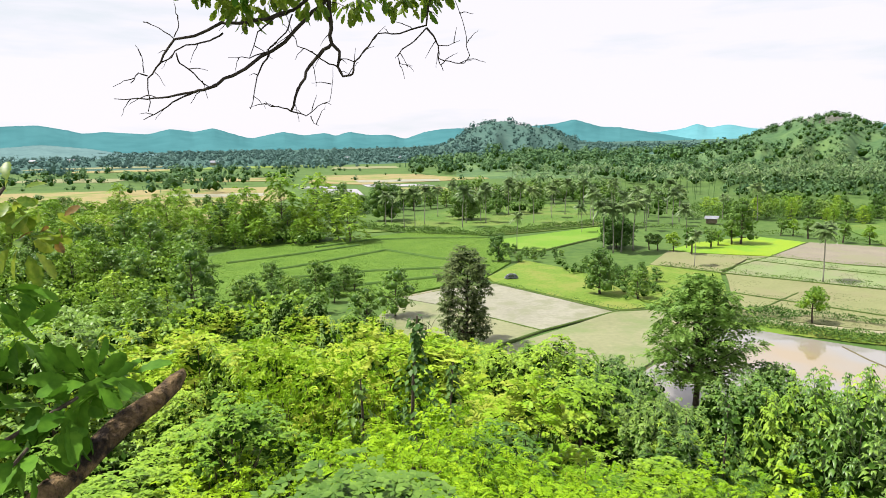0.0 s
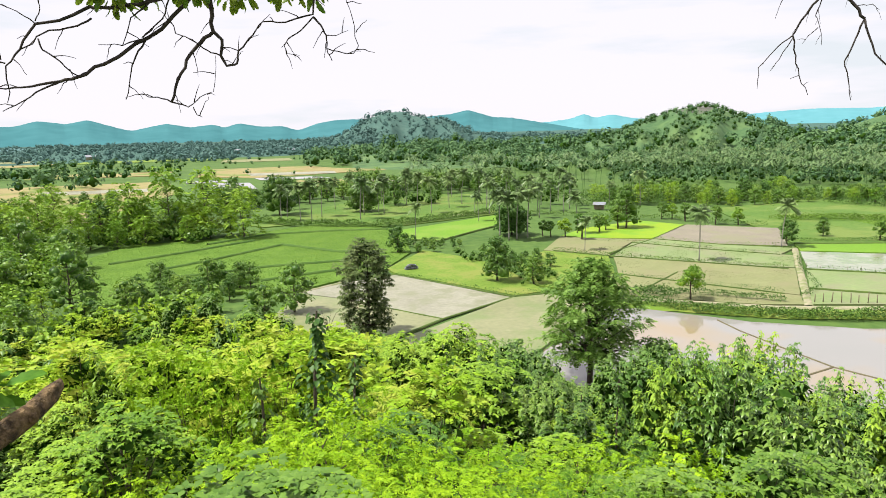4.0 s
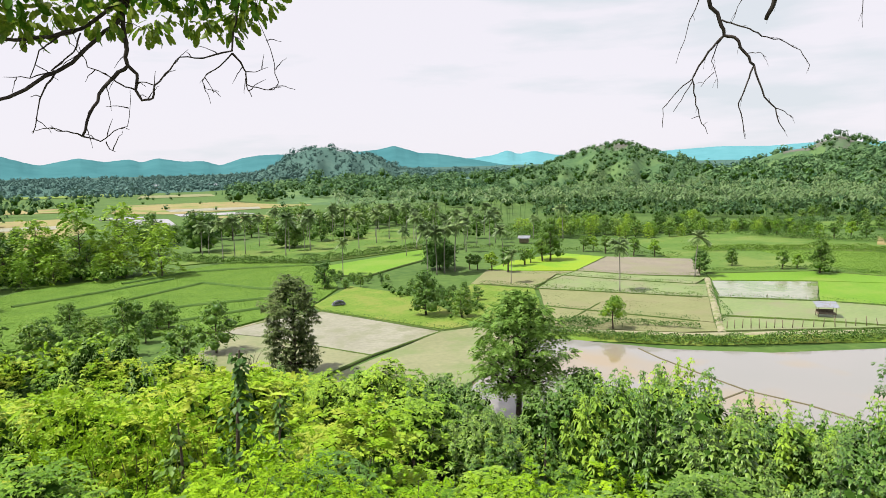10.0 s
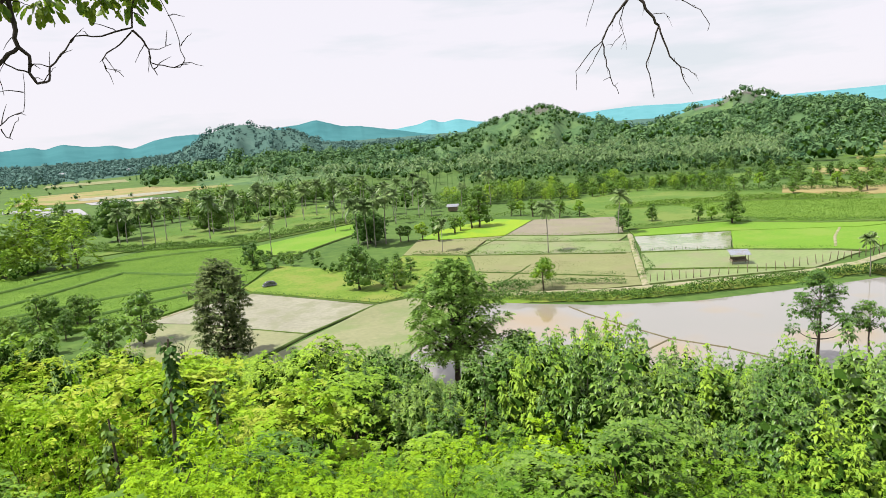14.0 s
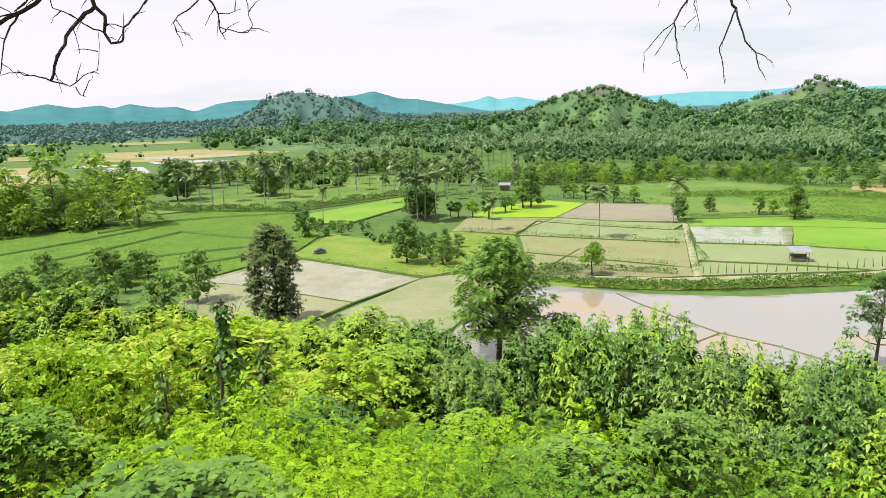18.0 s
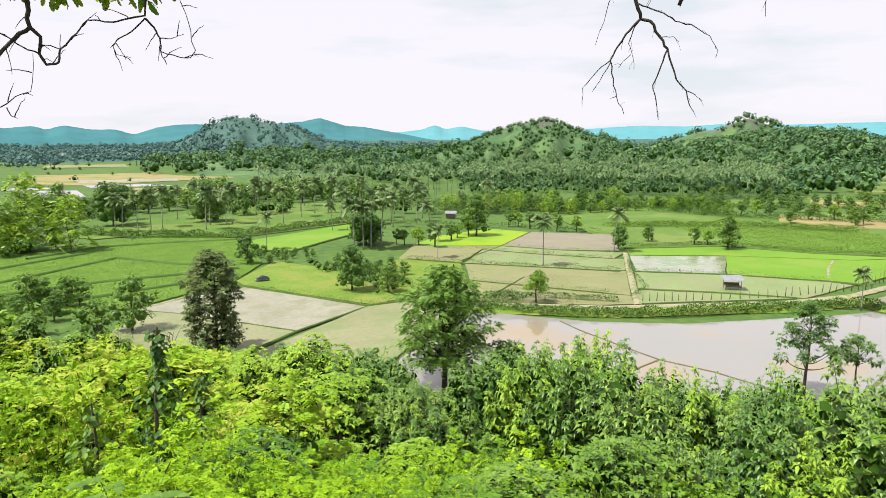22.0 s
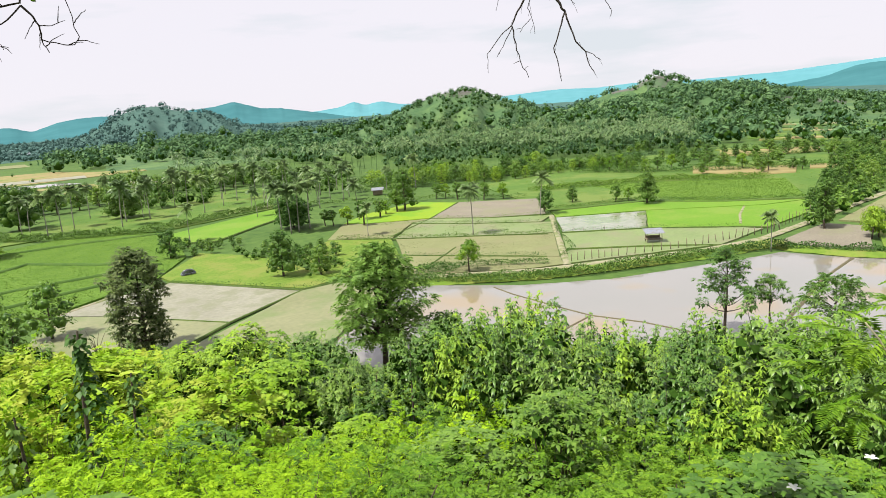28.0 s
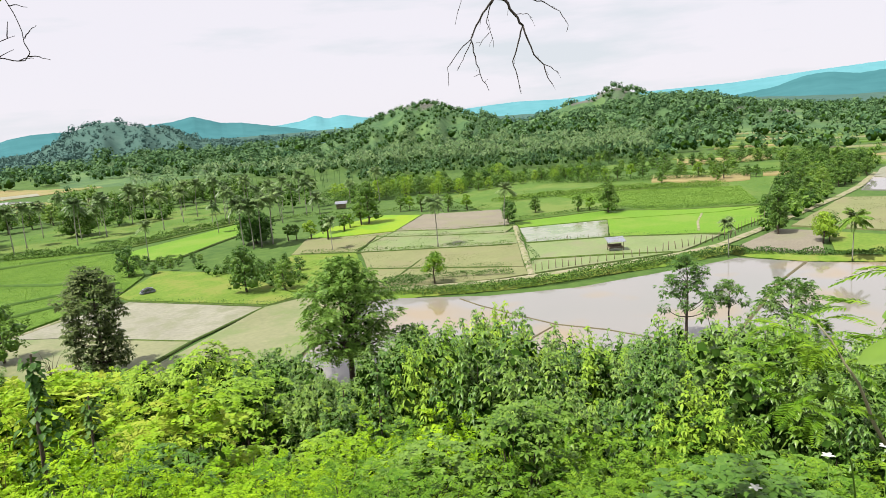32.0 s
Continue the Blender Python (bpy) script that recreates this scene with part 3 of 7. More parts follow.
# ---- fields, water, banks and paths of the valley ----
POND_FAR = [(51, 91), (53.7, 89.6), (58.1, 86.1), (67.3, 75.6), (78.7, 67.8), (94.2, 62.4), (106, 58.7), (111.3, 57.4), (114, 46.9), (119.9, 36.2), (128, 18)]
flat("pond", POND_FAR + [(118, 0), (92, 4), (70, 26), (58, 46), (40, 56), (27, 66), (34, 74), (44, 84)], M_WATER, 0.0, "still flooded paddy of muddy brown water", "water")
FIELDS = (
    ("mud_paddy", [(6, 118), (14.5, 123), (25.3, 126.6), (40.3, 101.4), (25.7, 92.9), (19.3, 101.7), (12, 112)], M_MUD, 0.05, "wet grey mud paddy before planting"),
    ("mud_paddy", [(19.3, 101.4), (25.7, 92.6), (10.5, 81.1), (-2, 96), (6, 117.6), (12, 111.6)], M_MUDGREEN, 0.04, "greenish wet mud paddy"),
    ("mud_paddy", [(40.6, 101.2), (47.4, 101), (51, 92), (43, 84), (33, 74), (25, 72), (10.8, 80.8)], M_MUDGREEN, 0.06, "drained pale green mud paddy"),
    ("stubble_paddy", [(57, 96.5), (66.4, 110.2), (85.2, 84.9), (81.4, 80.4), (76, 82.5)], M_STUBBLE, 0.05, "drained paddy with straw stubble"),
    ("stubble_paddy", [(66.5, 110.6), (74.7, 126.5), (93.7, 107.6), (100.6, 102.2), (85.4, 85.3)], M_STUBBLE, 0.07, "drained paddy with muddy stubble"),
    ("stubble_paddy", [(74.8, 127), (88.2, 140.7), (97.6, 126.8), (110.3, 113), (101, 102.8), (94, 108.2)], M_WET, 0.09, "wet paddy with pale green stubble"),
    ("stubble_paddy", [(88.5, 141.2), (95.9, 143), (105.2, 130), (117.2, 119.8), (108.6, 114.8), (98, 127.3)], M_WET, 0.11, "narrow wet stubble paddy"),
    ("ploughed_field", [(118.7, 161.3), (136.2, 145.2), (118, 122.6), (105.5, 131), (96.4, 143.8)], M_BROWN, 0.13, "ploughed brown field"),
    ("ripe_paddy", [(111.8, 174.7), (118, 161.5), (96.2, 144.2), (81.9, 151.9), (77.2, 157.7), (90, 168)], M_YELLOW, 0.12, "bright yellow green ripening rice"),
    ("stubble_paddy", [(64, 140), (76.8, 157), (81.7, 151.5), (95.6, 143.4), (88, 141.2), (74.3, 128)], M_STUBBLE, 0.1, "grassy stubble paddy"),
    ("stubble_paddy", [(48, 108), (52, 128), (64, 139.5), (74, 127.5), (66, 111), (56.5, 97)], M_BANK, 0.06, "grassy fallow paddy"),
    ("flooded_paddy", [(115.2, 116), (134.3, 103.6), (116.3, 89.5), (102.6, 101.3)], M_FLOOD, 0.06, "shallow flooded grey green paddy"),
    ("rice_paddy", [(134.8, 104), (156.1, 85.1), (169.4, 80.4), (150, 72), (131, 70.5), (127.9, 75), (116.6, 89.2)], M_RICE, 0.08, "bright green young rice"),
    ("rice_paddy", [(118, 119.5), (121, 123.7), (146, 113.7), (156.3, 95), (169.4, 81), (156.2, 85.6), (134.9, 104.5), (115.8, 116.5)], M_RICE, 0.1, "bright green young rice strip"),
    ("wet_paddy", [(101.5, 100.5), (116, 88.7), (127.5, 74.5), (129, 70.3), (111, 68.5), (101.3, 78.4), (90.3, 88.2)], M_WET, 0.05, "wet pale green paddy beside the hut"),
    ("wet_paddy", [(90, 87.8), (101, 78), (109, 69.4), (92, 76.5), (82.5, 80.2)], M_WET, 0.04, "fenced stubble paddy"),
    ("rice_paddy", [(37.8, 186.2), (78.8, 208.4), (72.7, 187.8), (59.1, 177), (45, 164.2), (39, 168.6)], M_RICE, 0.08, "bright green rice below the palms"),
    ("maize_field", [(-14, 192), (19.5, 212.5), (37.5, 192), (37.5, 170), (34, 150), (24.6, 133), (13, 125), (5, 119.5), (-10, 123), (-26, 121), (-50, 150), (-34, 190)], M_CORN, 0.1, "green maize field"),
    ("meadow", [(-8, 228), (60, 300), (112, 278), (85, 213), (38, 195), (20, 216), (0, 212)], M_MEADOW, 0.06, "grass meadow under coconut palms"),
    ("grass_bank", [(25.6, 128), (25, 133), (37.3, 151), (45, 138), (48, 128), (47.5, 103), (41.5, 102)], M_BANK, 0.14, "rough sunlit grass beside the mud paddy"),
    ("meadow", [(122, 125), (150, 190), (205, 200), (240, 110), (172, 82), (157, 96), (147, 114.5)], M_MEADOW, 0.08, "rough green grassland"),
    ("dry_field", [(-260, 470), (-60, 480), (-40, 380), (-58, 250), (-128, 258), (-260, 380)], M_DRY, 0.05, "dry yellow grassland"),
    ("flooded_paddy", [(-27, 439), (-5, 431), (0, 372), (-25, 386)], M_WATER, 0.08, "distant flooded paddy"),
    ("flooded_paddy", [(-120, 420), (-62, 415), (-58, 390), (-112, 395)], M_MUD, 0.12, "distant grey mud paddy"),
    ("flooded_paddy", [(-2, 478), (40, 470), (48, 445), (2, 452)], M_WATER, 0.1, "distant flooded paddy"),
    ("harvested_paddy", [(8, 436), (52, 428), (56, 372), (10, 378)], M_DRY, 0.1, "distant harvested paddy"),
    ("harvested_paddy", [(60, 420), (96, 410), (92, 360), (62, 368)], M_MUDGREEN, 0.1, "distant pale green paddy"),
    ("ploughed_field", [(118, 57.8), (121, 62), (140, 63.5), (141.5, 56), (123, 47.5)], M_BROWN, 0.12, "brown fallow field beside the lane"),
    ("rice_paddy", [(124.5, 46.5), (141.5, 54.5), (143, 44), (129, 37.5)], M_BANK, 0.1, "small green field beyond the pond"),
    ("flooded_paddy", [(206, 71), (236, 78), (232, 64), (208, 57)], M_WATER, 0.1, "pale flooded paddy by the lane"),
    ("flooded_paddy", [(238, 78.6), (264, 85), (286, 84), (262, 66), (234, 64.4)], M_MUD, 0.1, "pale flooded paddy by the lane"),
    ("stubble_paddy", [(145, 63), (190, 69.5), (196, 57), (148, 46)], M_STUBBLE, 0.1, "pale green stubble paddy beyond the lane"),
    ("cane_field", [(152, 103), (166, 150), (182, 138), (206, 106), (174, 84), (160, 96)], M_CORN, 0.14, "rough green cane field"),
    ("flooded_paddy", [(-46, 470), (-20, 466), (-16, 445), (-44, 448)], M_WATER, 0.14, "distant flooded paddy"),
    ("flooded_paddy", [(-8, 540), (60, 530), (58, 500), (-4, 506)], M_MUD, 0.16, "distant pale mud paddy"),
    ("harvested_paddy", [(-170, 640), (-70, 620), (-74, 560), (-176, 575)], M_DRY, 0.16, "distant harvested paddy"),
    ("harvested_paddy", [(-330, 700), (-220, 670), (-220, 600), (-330, 640)], M_STUBBLE, 0.16, "distant pale stubble paddy"),
    ("meadow", [(-190, 330), (-70, 330), (-66, 290), (-180, 285)], M_BANK, 0.16, "yellow green pasture on the plain"),
    ("harvested_paddy", [(-420, 940), (-250, 960), (-240, 880), (-400, 860)], M_DRY, 0.18, "distant harvested paddy"),
    ("meadow", [(-230, 1010), (-60, 1030), (-60, 930), (-220, 920)], M_BANK, 0.18, "distant yellow green pasture"),
    ("harvested_paddy", [(-520, 1120), (-330, 1150), (-310, 1060), (-500, 1030)], M_STUBBLE, 0.18, "distant pale stubble paddy"),
    ("harvested_paddy", [(-40, 900), (90, 890), (80, 800), (-40, 810)], M_STUBBLE, 0.18, "distant pale stubble paddy"),
    ("dry_field", [(-40, 640), (110, 640), (100, 520), (0, 480), (-45, 520)], M_DRY, 0.07, "distant pale harvested paddy"),
)
for name, corners, mat, z, label in FIELDS:
    flat(name, corners, mat, z, label)

DIKES = (
    ([(41, 101.6), (25.7, 92.8), (10.5, 81)], 0.9), ([(12, 112.3), (19.3, 101.6), (25.7, 92.8)], 0.6),
    ([(16, 124), (25.4, 127.2), (41, 101.8), (47.5, 102)], 1.0),
    ([(65.9, 138.5), (74.7, 127), (93.7, 108), (99, 102.2)], 1.1), ([(66.4, 110.4), (83.6, 86.8)], 0.7),
    ([(95.9, 143.4), (105.3, 130.5), (117.8, 121)], 0.8), ([(88.2, 141), (97.8, 127), (108.4, 114.5)], 0.6),
    ([(118, 161.3), (96, 143.6), (75.4, 130)], 0.8), ([(77.8, 107.8), (62.6, 97)], 0.7),
    ([(101.9, 101), (116.3, 89), (128, 74.8), (131, 70)], 0.8), ([(90.3, 88.3), (101.3, 78.5), (109.5, 69.2)], 0.7),
    ([(63.4, 78), (62.8, 72.6), (62.8, 63.6), (63, 57.4), (65.4, 50.8), (66.3, 43.9), (66, 36)], 0.7),
    ([(63, 57.4), (57.2, 56.1), (50, 55)], 0.7), ([(114, 46.9), (98.3, 44.4), (85.9, 41), (70, 37)], 1.2),
    ([(170, 81), (156.2, 95.6), (146.4, 114.2), (122, 124.6)], 0.9), ([(36, 150), (39, 168), (45, 163.8), (59.4, 176.6), (73, 187.4), (79, 208)], 1.2),
)
for i, (line, width) in enumerate(DIKES):
    wet = 11 <= i <= 13
    bank("dike", line, width * (0.5 if wet else 0.55 if i < 2 else 0.62), 0.1 if wet else 0.16 if i < 3 else 0.24, M_POND if wet else M_DIKE, "low brown earth dike through the water" if wet else "low grassy earth dike between paddies")

FURROWS = ([(-22, 150), (-12.1, 157.5), (-2.4, 166.7), (5.1, 173.6), (17.4, 157.5), (28, 150)], [(-24, 140), (-11.2, 141.6), (0.5, 144.7), (17, 145), (28, 146)], [(-14, 182.4), (1.4, 194), (17.7, 193.7), (36.5, 190)], [(-34, 162), (-18, 172), (-2, 184)], [(-10, 127), (6, 133), (24, 137)])
for furrow in FURROWS:
    bank("furrow", furrow, 1.1, 0.55, M_GROUND, "dark weedy furrow across the maize", "furrow")

LANE = [(50, 100.2), (57, 94.8), (76.4, 80.6), (91.3, 74.4), (105.8, 68.2), (120.2, 65.6), (133, 66.4), (148, 67.5), (165, 69), (189, 71), (213, 74), (250, 82)]
bank("lane", LANE, 1.9, 0.16, M_PATH, "pale earth lane along the paddies", "path")
bank("bank", [(x - 2.3, y - 3.0) for x, y in LANE[1:6]] + [(115.5, 58), (117, 48), (123, 38), (130, 20)], 4.6, 0.45, M_BANK, "grassy canal bank above the flooded paddy", "bank")
bank("footpath", [(117.5, 120), (101.5, 102.1), (81.6, 79.6)], 1.3, 0.14, M_PATH, "pale trodden footpath between paddies", "path")
bank("footpath", [(6, 118.3), (15, 124.2)], 1.0, 0.2, M_PATH, "pale footpath beside the mud paddy", "path")
bank("footpath", [(63, 213), (92, 223)], 1.2, 0.15, M_PATH, "pale footpath behind the rice", "path")
bank("footpath", [(131, 76.5), (141, 82.6), (152, 88)], 0.8, 0.16, M_PATH, "pale dike path across the rice", "path")

# ---- far mountains ----


def mountain_range(name, away, az0, az1, crest, mat, label, depth=700, seed=0):
    az = np.arange(az0, az1, 0.12)
    el = np.interp(az, [c[0] for c in crest], [c[1] for c in crest])
    el = np.convolve(np.pad(el, 3, mode="edge"), np.array([1, 2, 3, 3, 3, 2, 1]) / 15, mode="valid")
    rows, m = [], 16
    for k in range(m + 1):
        s = k / m
        r = away - depth * (1 - s)
        for a, e in zip(az, el):
            ar = radians(a)
            x, y = r * math.sin(ar), r * math.cos(ar)
            top = 28 + away * math.tan(radians(e))
            rib = noise.fractal((a * 0.45 + s, s * 2.2, seed), 1.0, 2.0, 4)
            rows.append((x, y, top * (s ** 1.3) * (1 + 0.2 * rib * (1 - s)) + away * 0.0005 * noise.fractal((a * 2.5, 9, seed), 1.0, 2.0, 4) * s - 2 * (s == 0)))
    n = len(az)
    f = [(k * n + i, k * n + i + 1, (k + 1) * n + i + 1, (k + 1) * n + i) for k in range(m) for i in range(n - 1)]
    tagged(mesh_object(name, rows, f, mat, smooth=True), label, "mountain", kind="structure")


CREST = ((-60, 1.2), (-48, 1.9), (-38, 1.4), (-31, 1.9), (-26.8, 1.79), (-24.5, 1.88), (-22.6, 1.51), (-21.6, 1.24), (-20.2, 1.38), (-17.1, 1.16), (-15.5, 1.58), (-13.6, 1.32), (-12.2, 1.63), (-10.7, 1.14), (-9.3, 0.73), (-6.7, 1.26), (-4.9, 0.93),
         (-3.1, 1.13), (-2.3, 0.84), (-1.2, 1.19), (0.7, 0.87), (2.3, 0.9), (3.6, 0.5), (5.3, 1.07), (6.9, 1.3), (8.3, 1.33), (12, 1.2), (16.6, 1.57), (18.1, 1.89), (20.2, 1.24), (21.8, 1.14), (23.8, 0.78), (25.7, 0.43), (28.4, -0.1), (34, -0.3))
mountain_range("mountain_range", 3300, -60, 34, CREST, M_MOUNT, "forested mountain range with blue haze painted in", seed=3)
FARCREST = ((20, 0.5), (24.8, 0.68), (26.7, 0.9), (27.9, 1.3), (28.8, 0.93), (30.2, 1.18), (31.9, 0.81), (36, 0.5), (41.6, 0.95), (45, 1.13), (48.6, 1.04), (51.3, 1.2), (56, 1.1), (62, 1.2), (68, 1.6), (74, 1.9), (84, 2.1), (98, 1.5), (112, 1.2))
mountain_range("far_mountain_range", 4700, 20, 112, FARCREST, M_MOUNTPALE, "distant mountains with pale blue haze painted in", seed=8)
mountain_range("mountain_ridge", 2600, 58, 112, ((58, 0.0), (62, 0.2), (65, 0.6), (67, 1.25), (68.5, 1.4), (70.5, 1.1), (73, 1.3), (78, 1.2), (86, 1.5), (95, 1.6), (112, 1.2)), M_MOUNT, "forested ridge with blue haze painted in", seed=12)
mountain_range("foothill", 2300, -50, -12, ((-50, 0.4), (-40, 0.5), (-33, 0.2), (-27, 0.25), (-24.4, 0.45), (-21.2, 0.1), (-19.4, -0.25), (-12, -0.6)), M_FOOT, "foothill below the range, haze painted pale and bluish", 500, seed=15)


# ---- terraces ----
def drape(name, az, rad, mat, label, lift=0.18):
    """A field that follows the rising ground."""
    a, r = np.meshgrid(np.radians(np.linspace(*az, 14)), np.linspace(*rad, 7))
    r = r + 4 * np.sin(a * 40)
    x, y = r * np.sin(a), r * np.cos(a)
    v = np.stack([x, y, land(x, y) + lift], -1).reshape(-1, 3)
    edge = [i * 14 + j for i in range(7) for j in range(14)]
    f = [(i * 14 + j, i * 14 + j + 1, (i + 1) * 14 + j + 1, (i + 1) * 14 + j) for i in range(6) for j in range(13)]
    low = v - [0, 0, 1.2]
    n = len(v)
    f += [(j + 1, j, n + j, n + j + 1) for j in range(13)]
    tagged(mesh_object(name, np.concatenate([v, low]).tolist(), f, mat, smooth=True), label, "field", kind="structure")


for az, rad, mat, label in (((56, 63.5), (246, 268), M_DRY, "tan harvested terrace"), ((57, 66), (275, 300), M_MEADOW, "green grass terrace"), ((58, 65), (312, 335), M_DRY, "tan harvested terrace"),
                            ((63, 71), (345, 380), M_MEADOW, "green grass terrace"), ((60, 67), (400, 425), M_MEADOW, "green grass terrace"), ((66, 76), (290, 325), M_MEADOW, "green grass terrace"),
                            ((67, 77), (420, 460), M_MEADOW, "green grass terrace"), ((62, 66.5), (690, 745), M_BARE, "bare purplish brown hillside"), ((52, 56), (300, 330), M_MEADOW, "green grass terrace")):
    drape("terrace_field", az, rad, mat, label)
lane_rng = random.Random(9)
for i in range(16):
    az0 = lane_rng.uniform(57, 73)
    r0 = 255 + i * 16
    drape("terrace_field", (az0, az0 + lane_rng.uniform(5, 9)), (r0, r0 + 11), (M_DRY, M_MEADOW, M_GROUND, M_STUBBLE)[i % 4], ("tan harvested terrace", "green grass terrace", "dull green terrace", "pale stubble terrace")[i % 4], 0.24 + 0.01 * i)

# ---- plants ----
rng = np.random.default_rng(4)


def ball(n):
    return unit(rng.normal(size=(n, 3)))


def lobed_crown(lobes, n, length, width, droop=0.3, up=0.5, inner=0.55, jitter=0.5):
    """Leaves on the shells of several lobes (centre, radii), so that the outline is uneven and has gaps."""
    c = np.array([l[0] for l in lobes], float)
    r = np.array([l[1] for l in lobes], float)
    w = r.prod(1) ** 0.67
    k = rng.choice(len(lobes), n, p=w / w.sum())
    d = ball(n)
    d[:, 2] = np.where(d[:, 2] < -0.35, -d[:, 2], d[:, 2])
    rad = rng.uniform(inner, 1.08, n)[:, None]
    p = c[k] + d * r[k] * rad
    way = unit(d * np.array([1, 1, 0.5]) + rng.normal(scale=jitter, size=(n, 3)) + np.array([0, 0, -droop]))
    face = unit(d + np.array([0, 0, up]) + rng.normal(scale=0.45, size=(n, 3)))
    s = rng.uniform(0.65, 1.3, n)
    return leaves(p - way * (length * s * 0.4)[:, None], way, face, length * s, width * s)


def limb(a, b, r0, r1, bend=0.12, n=5, sides=5):
    a, b = np.array(a, float), np.array(b, float)
    t = np.linspace(0, 1, n)[:, None]
    off = rng.normal(size=3) * np.linalg.norm(b - a) * bend
    return tube(a + (b - a) * t + off * np.sin(t * np.pi) * 0.6, np.linspace(r0, r1, n), sides, False)


def grown(pieces):
    """Joins limbs into one connected mesh, tied together where they spring."""
    v, f = joined(pieces)
    starts = np.cumsum([0] + [len(p[0]) for p in pieces[:-1]])
    ties = [(starts[0], starts[0] + 1, s) for s in starts[1:]]
    return v, np.concatenate([f, np.array(ties).reshape(-1, 3)])


def root(name, label, category, at=(0, 0, 0), group=""):
    e = new(name)
    e.empty_display_size = 0.5
    e.location = at
    return tagged(e, label, category, group)


def tree(name, label, height, radius, n, leaf, mat, bole=0.15, lobes=10, trunk_r=None, squash=0.75, droop=0.3, category="tree", group="", spread=0.62, low=0.62, twigs=0, inner=0.7, oval=True, heart=0.6):
    """A tapered trunk, limbs to every lobe, and a crown of leaves."""
    e = root(name, label, category, group=group)
    tr = trunk_r or height * 0.022
    fork = np.array([rng.normal() * 0.03 * height, rng.normal() * 0.03 * height, height * (bole + 0.12)])
    pieces = [limb((0, 0, -0.4), fork, tr * 1.25, tr * 0.8, 0.05, 5, 7)]
    crest = fork + np.array([0, 0, height * 0.9 - fork[2]])
    pieces.append(limb(fork, crest, tr * 0.85, tr * 0.15, 0.03, 6, 6))
    ls = []
    for i in range(lobes):
        a = i * 2.4 + rng.uniform(-0.4, 0.4)
        q = math.sqrt((i + 0.3) / lobes)
        rad = radius * spread * q * rng.uniform(0.8, 1.15)
        z = height * (bole + (1 - bole) * (0.82 - low * q * rng.uniform(0.35, 1.1)))
        if oval:
            k = (i + 0.5) / lobes
            z = height * (bole + (1 - bole) * (0.12 + 0.74 * k))
            rad = radius * spread * math.sqrt(max(0.05, 1 - ((k - 0.42) / 0.62) ** 2)) * rng.uniform(0.45, 1.1)
        c = np.array([math.cos(a) * rad, math.sin(a) * rad, z])
        lr = radius * rng.uniform(0.28, 0.5)
        ls.append((c, (lr, lr, lr * squash)))
        climb = min(0.8, max(0.0, (z - fork[2]) / (crest[2] - fork[2]) - 0.22))
        pieces.append(limb(fork + (crest - fork) * climb, c, tr * (0.5 - 0.3 * climb), tr * 0.1, 0.1, 4, 4))
        for _ in range(twigs):
            pieces.append(limb(c * 0.6 + fork * 0.4, c + ball(1)[0] * lr * 0.9, tr * 0.2, tr * 0.05, 0.1, 4, 4))
    array_mesh("trunk", *grown(pieces), M_BARK, e)
    array_mesh("crown", *lobed_crown(ls, n, leaf[0], leaf[1], droop, inner=inner), mat, e)
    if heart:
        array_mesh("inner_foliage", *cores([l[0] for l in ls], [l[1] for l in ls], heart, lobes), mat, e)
    return e


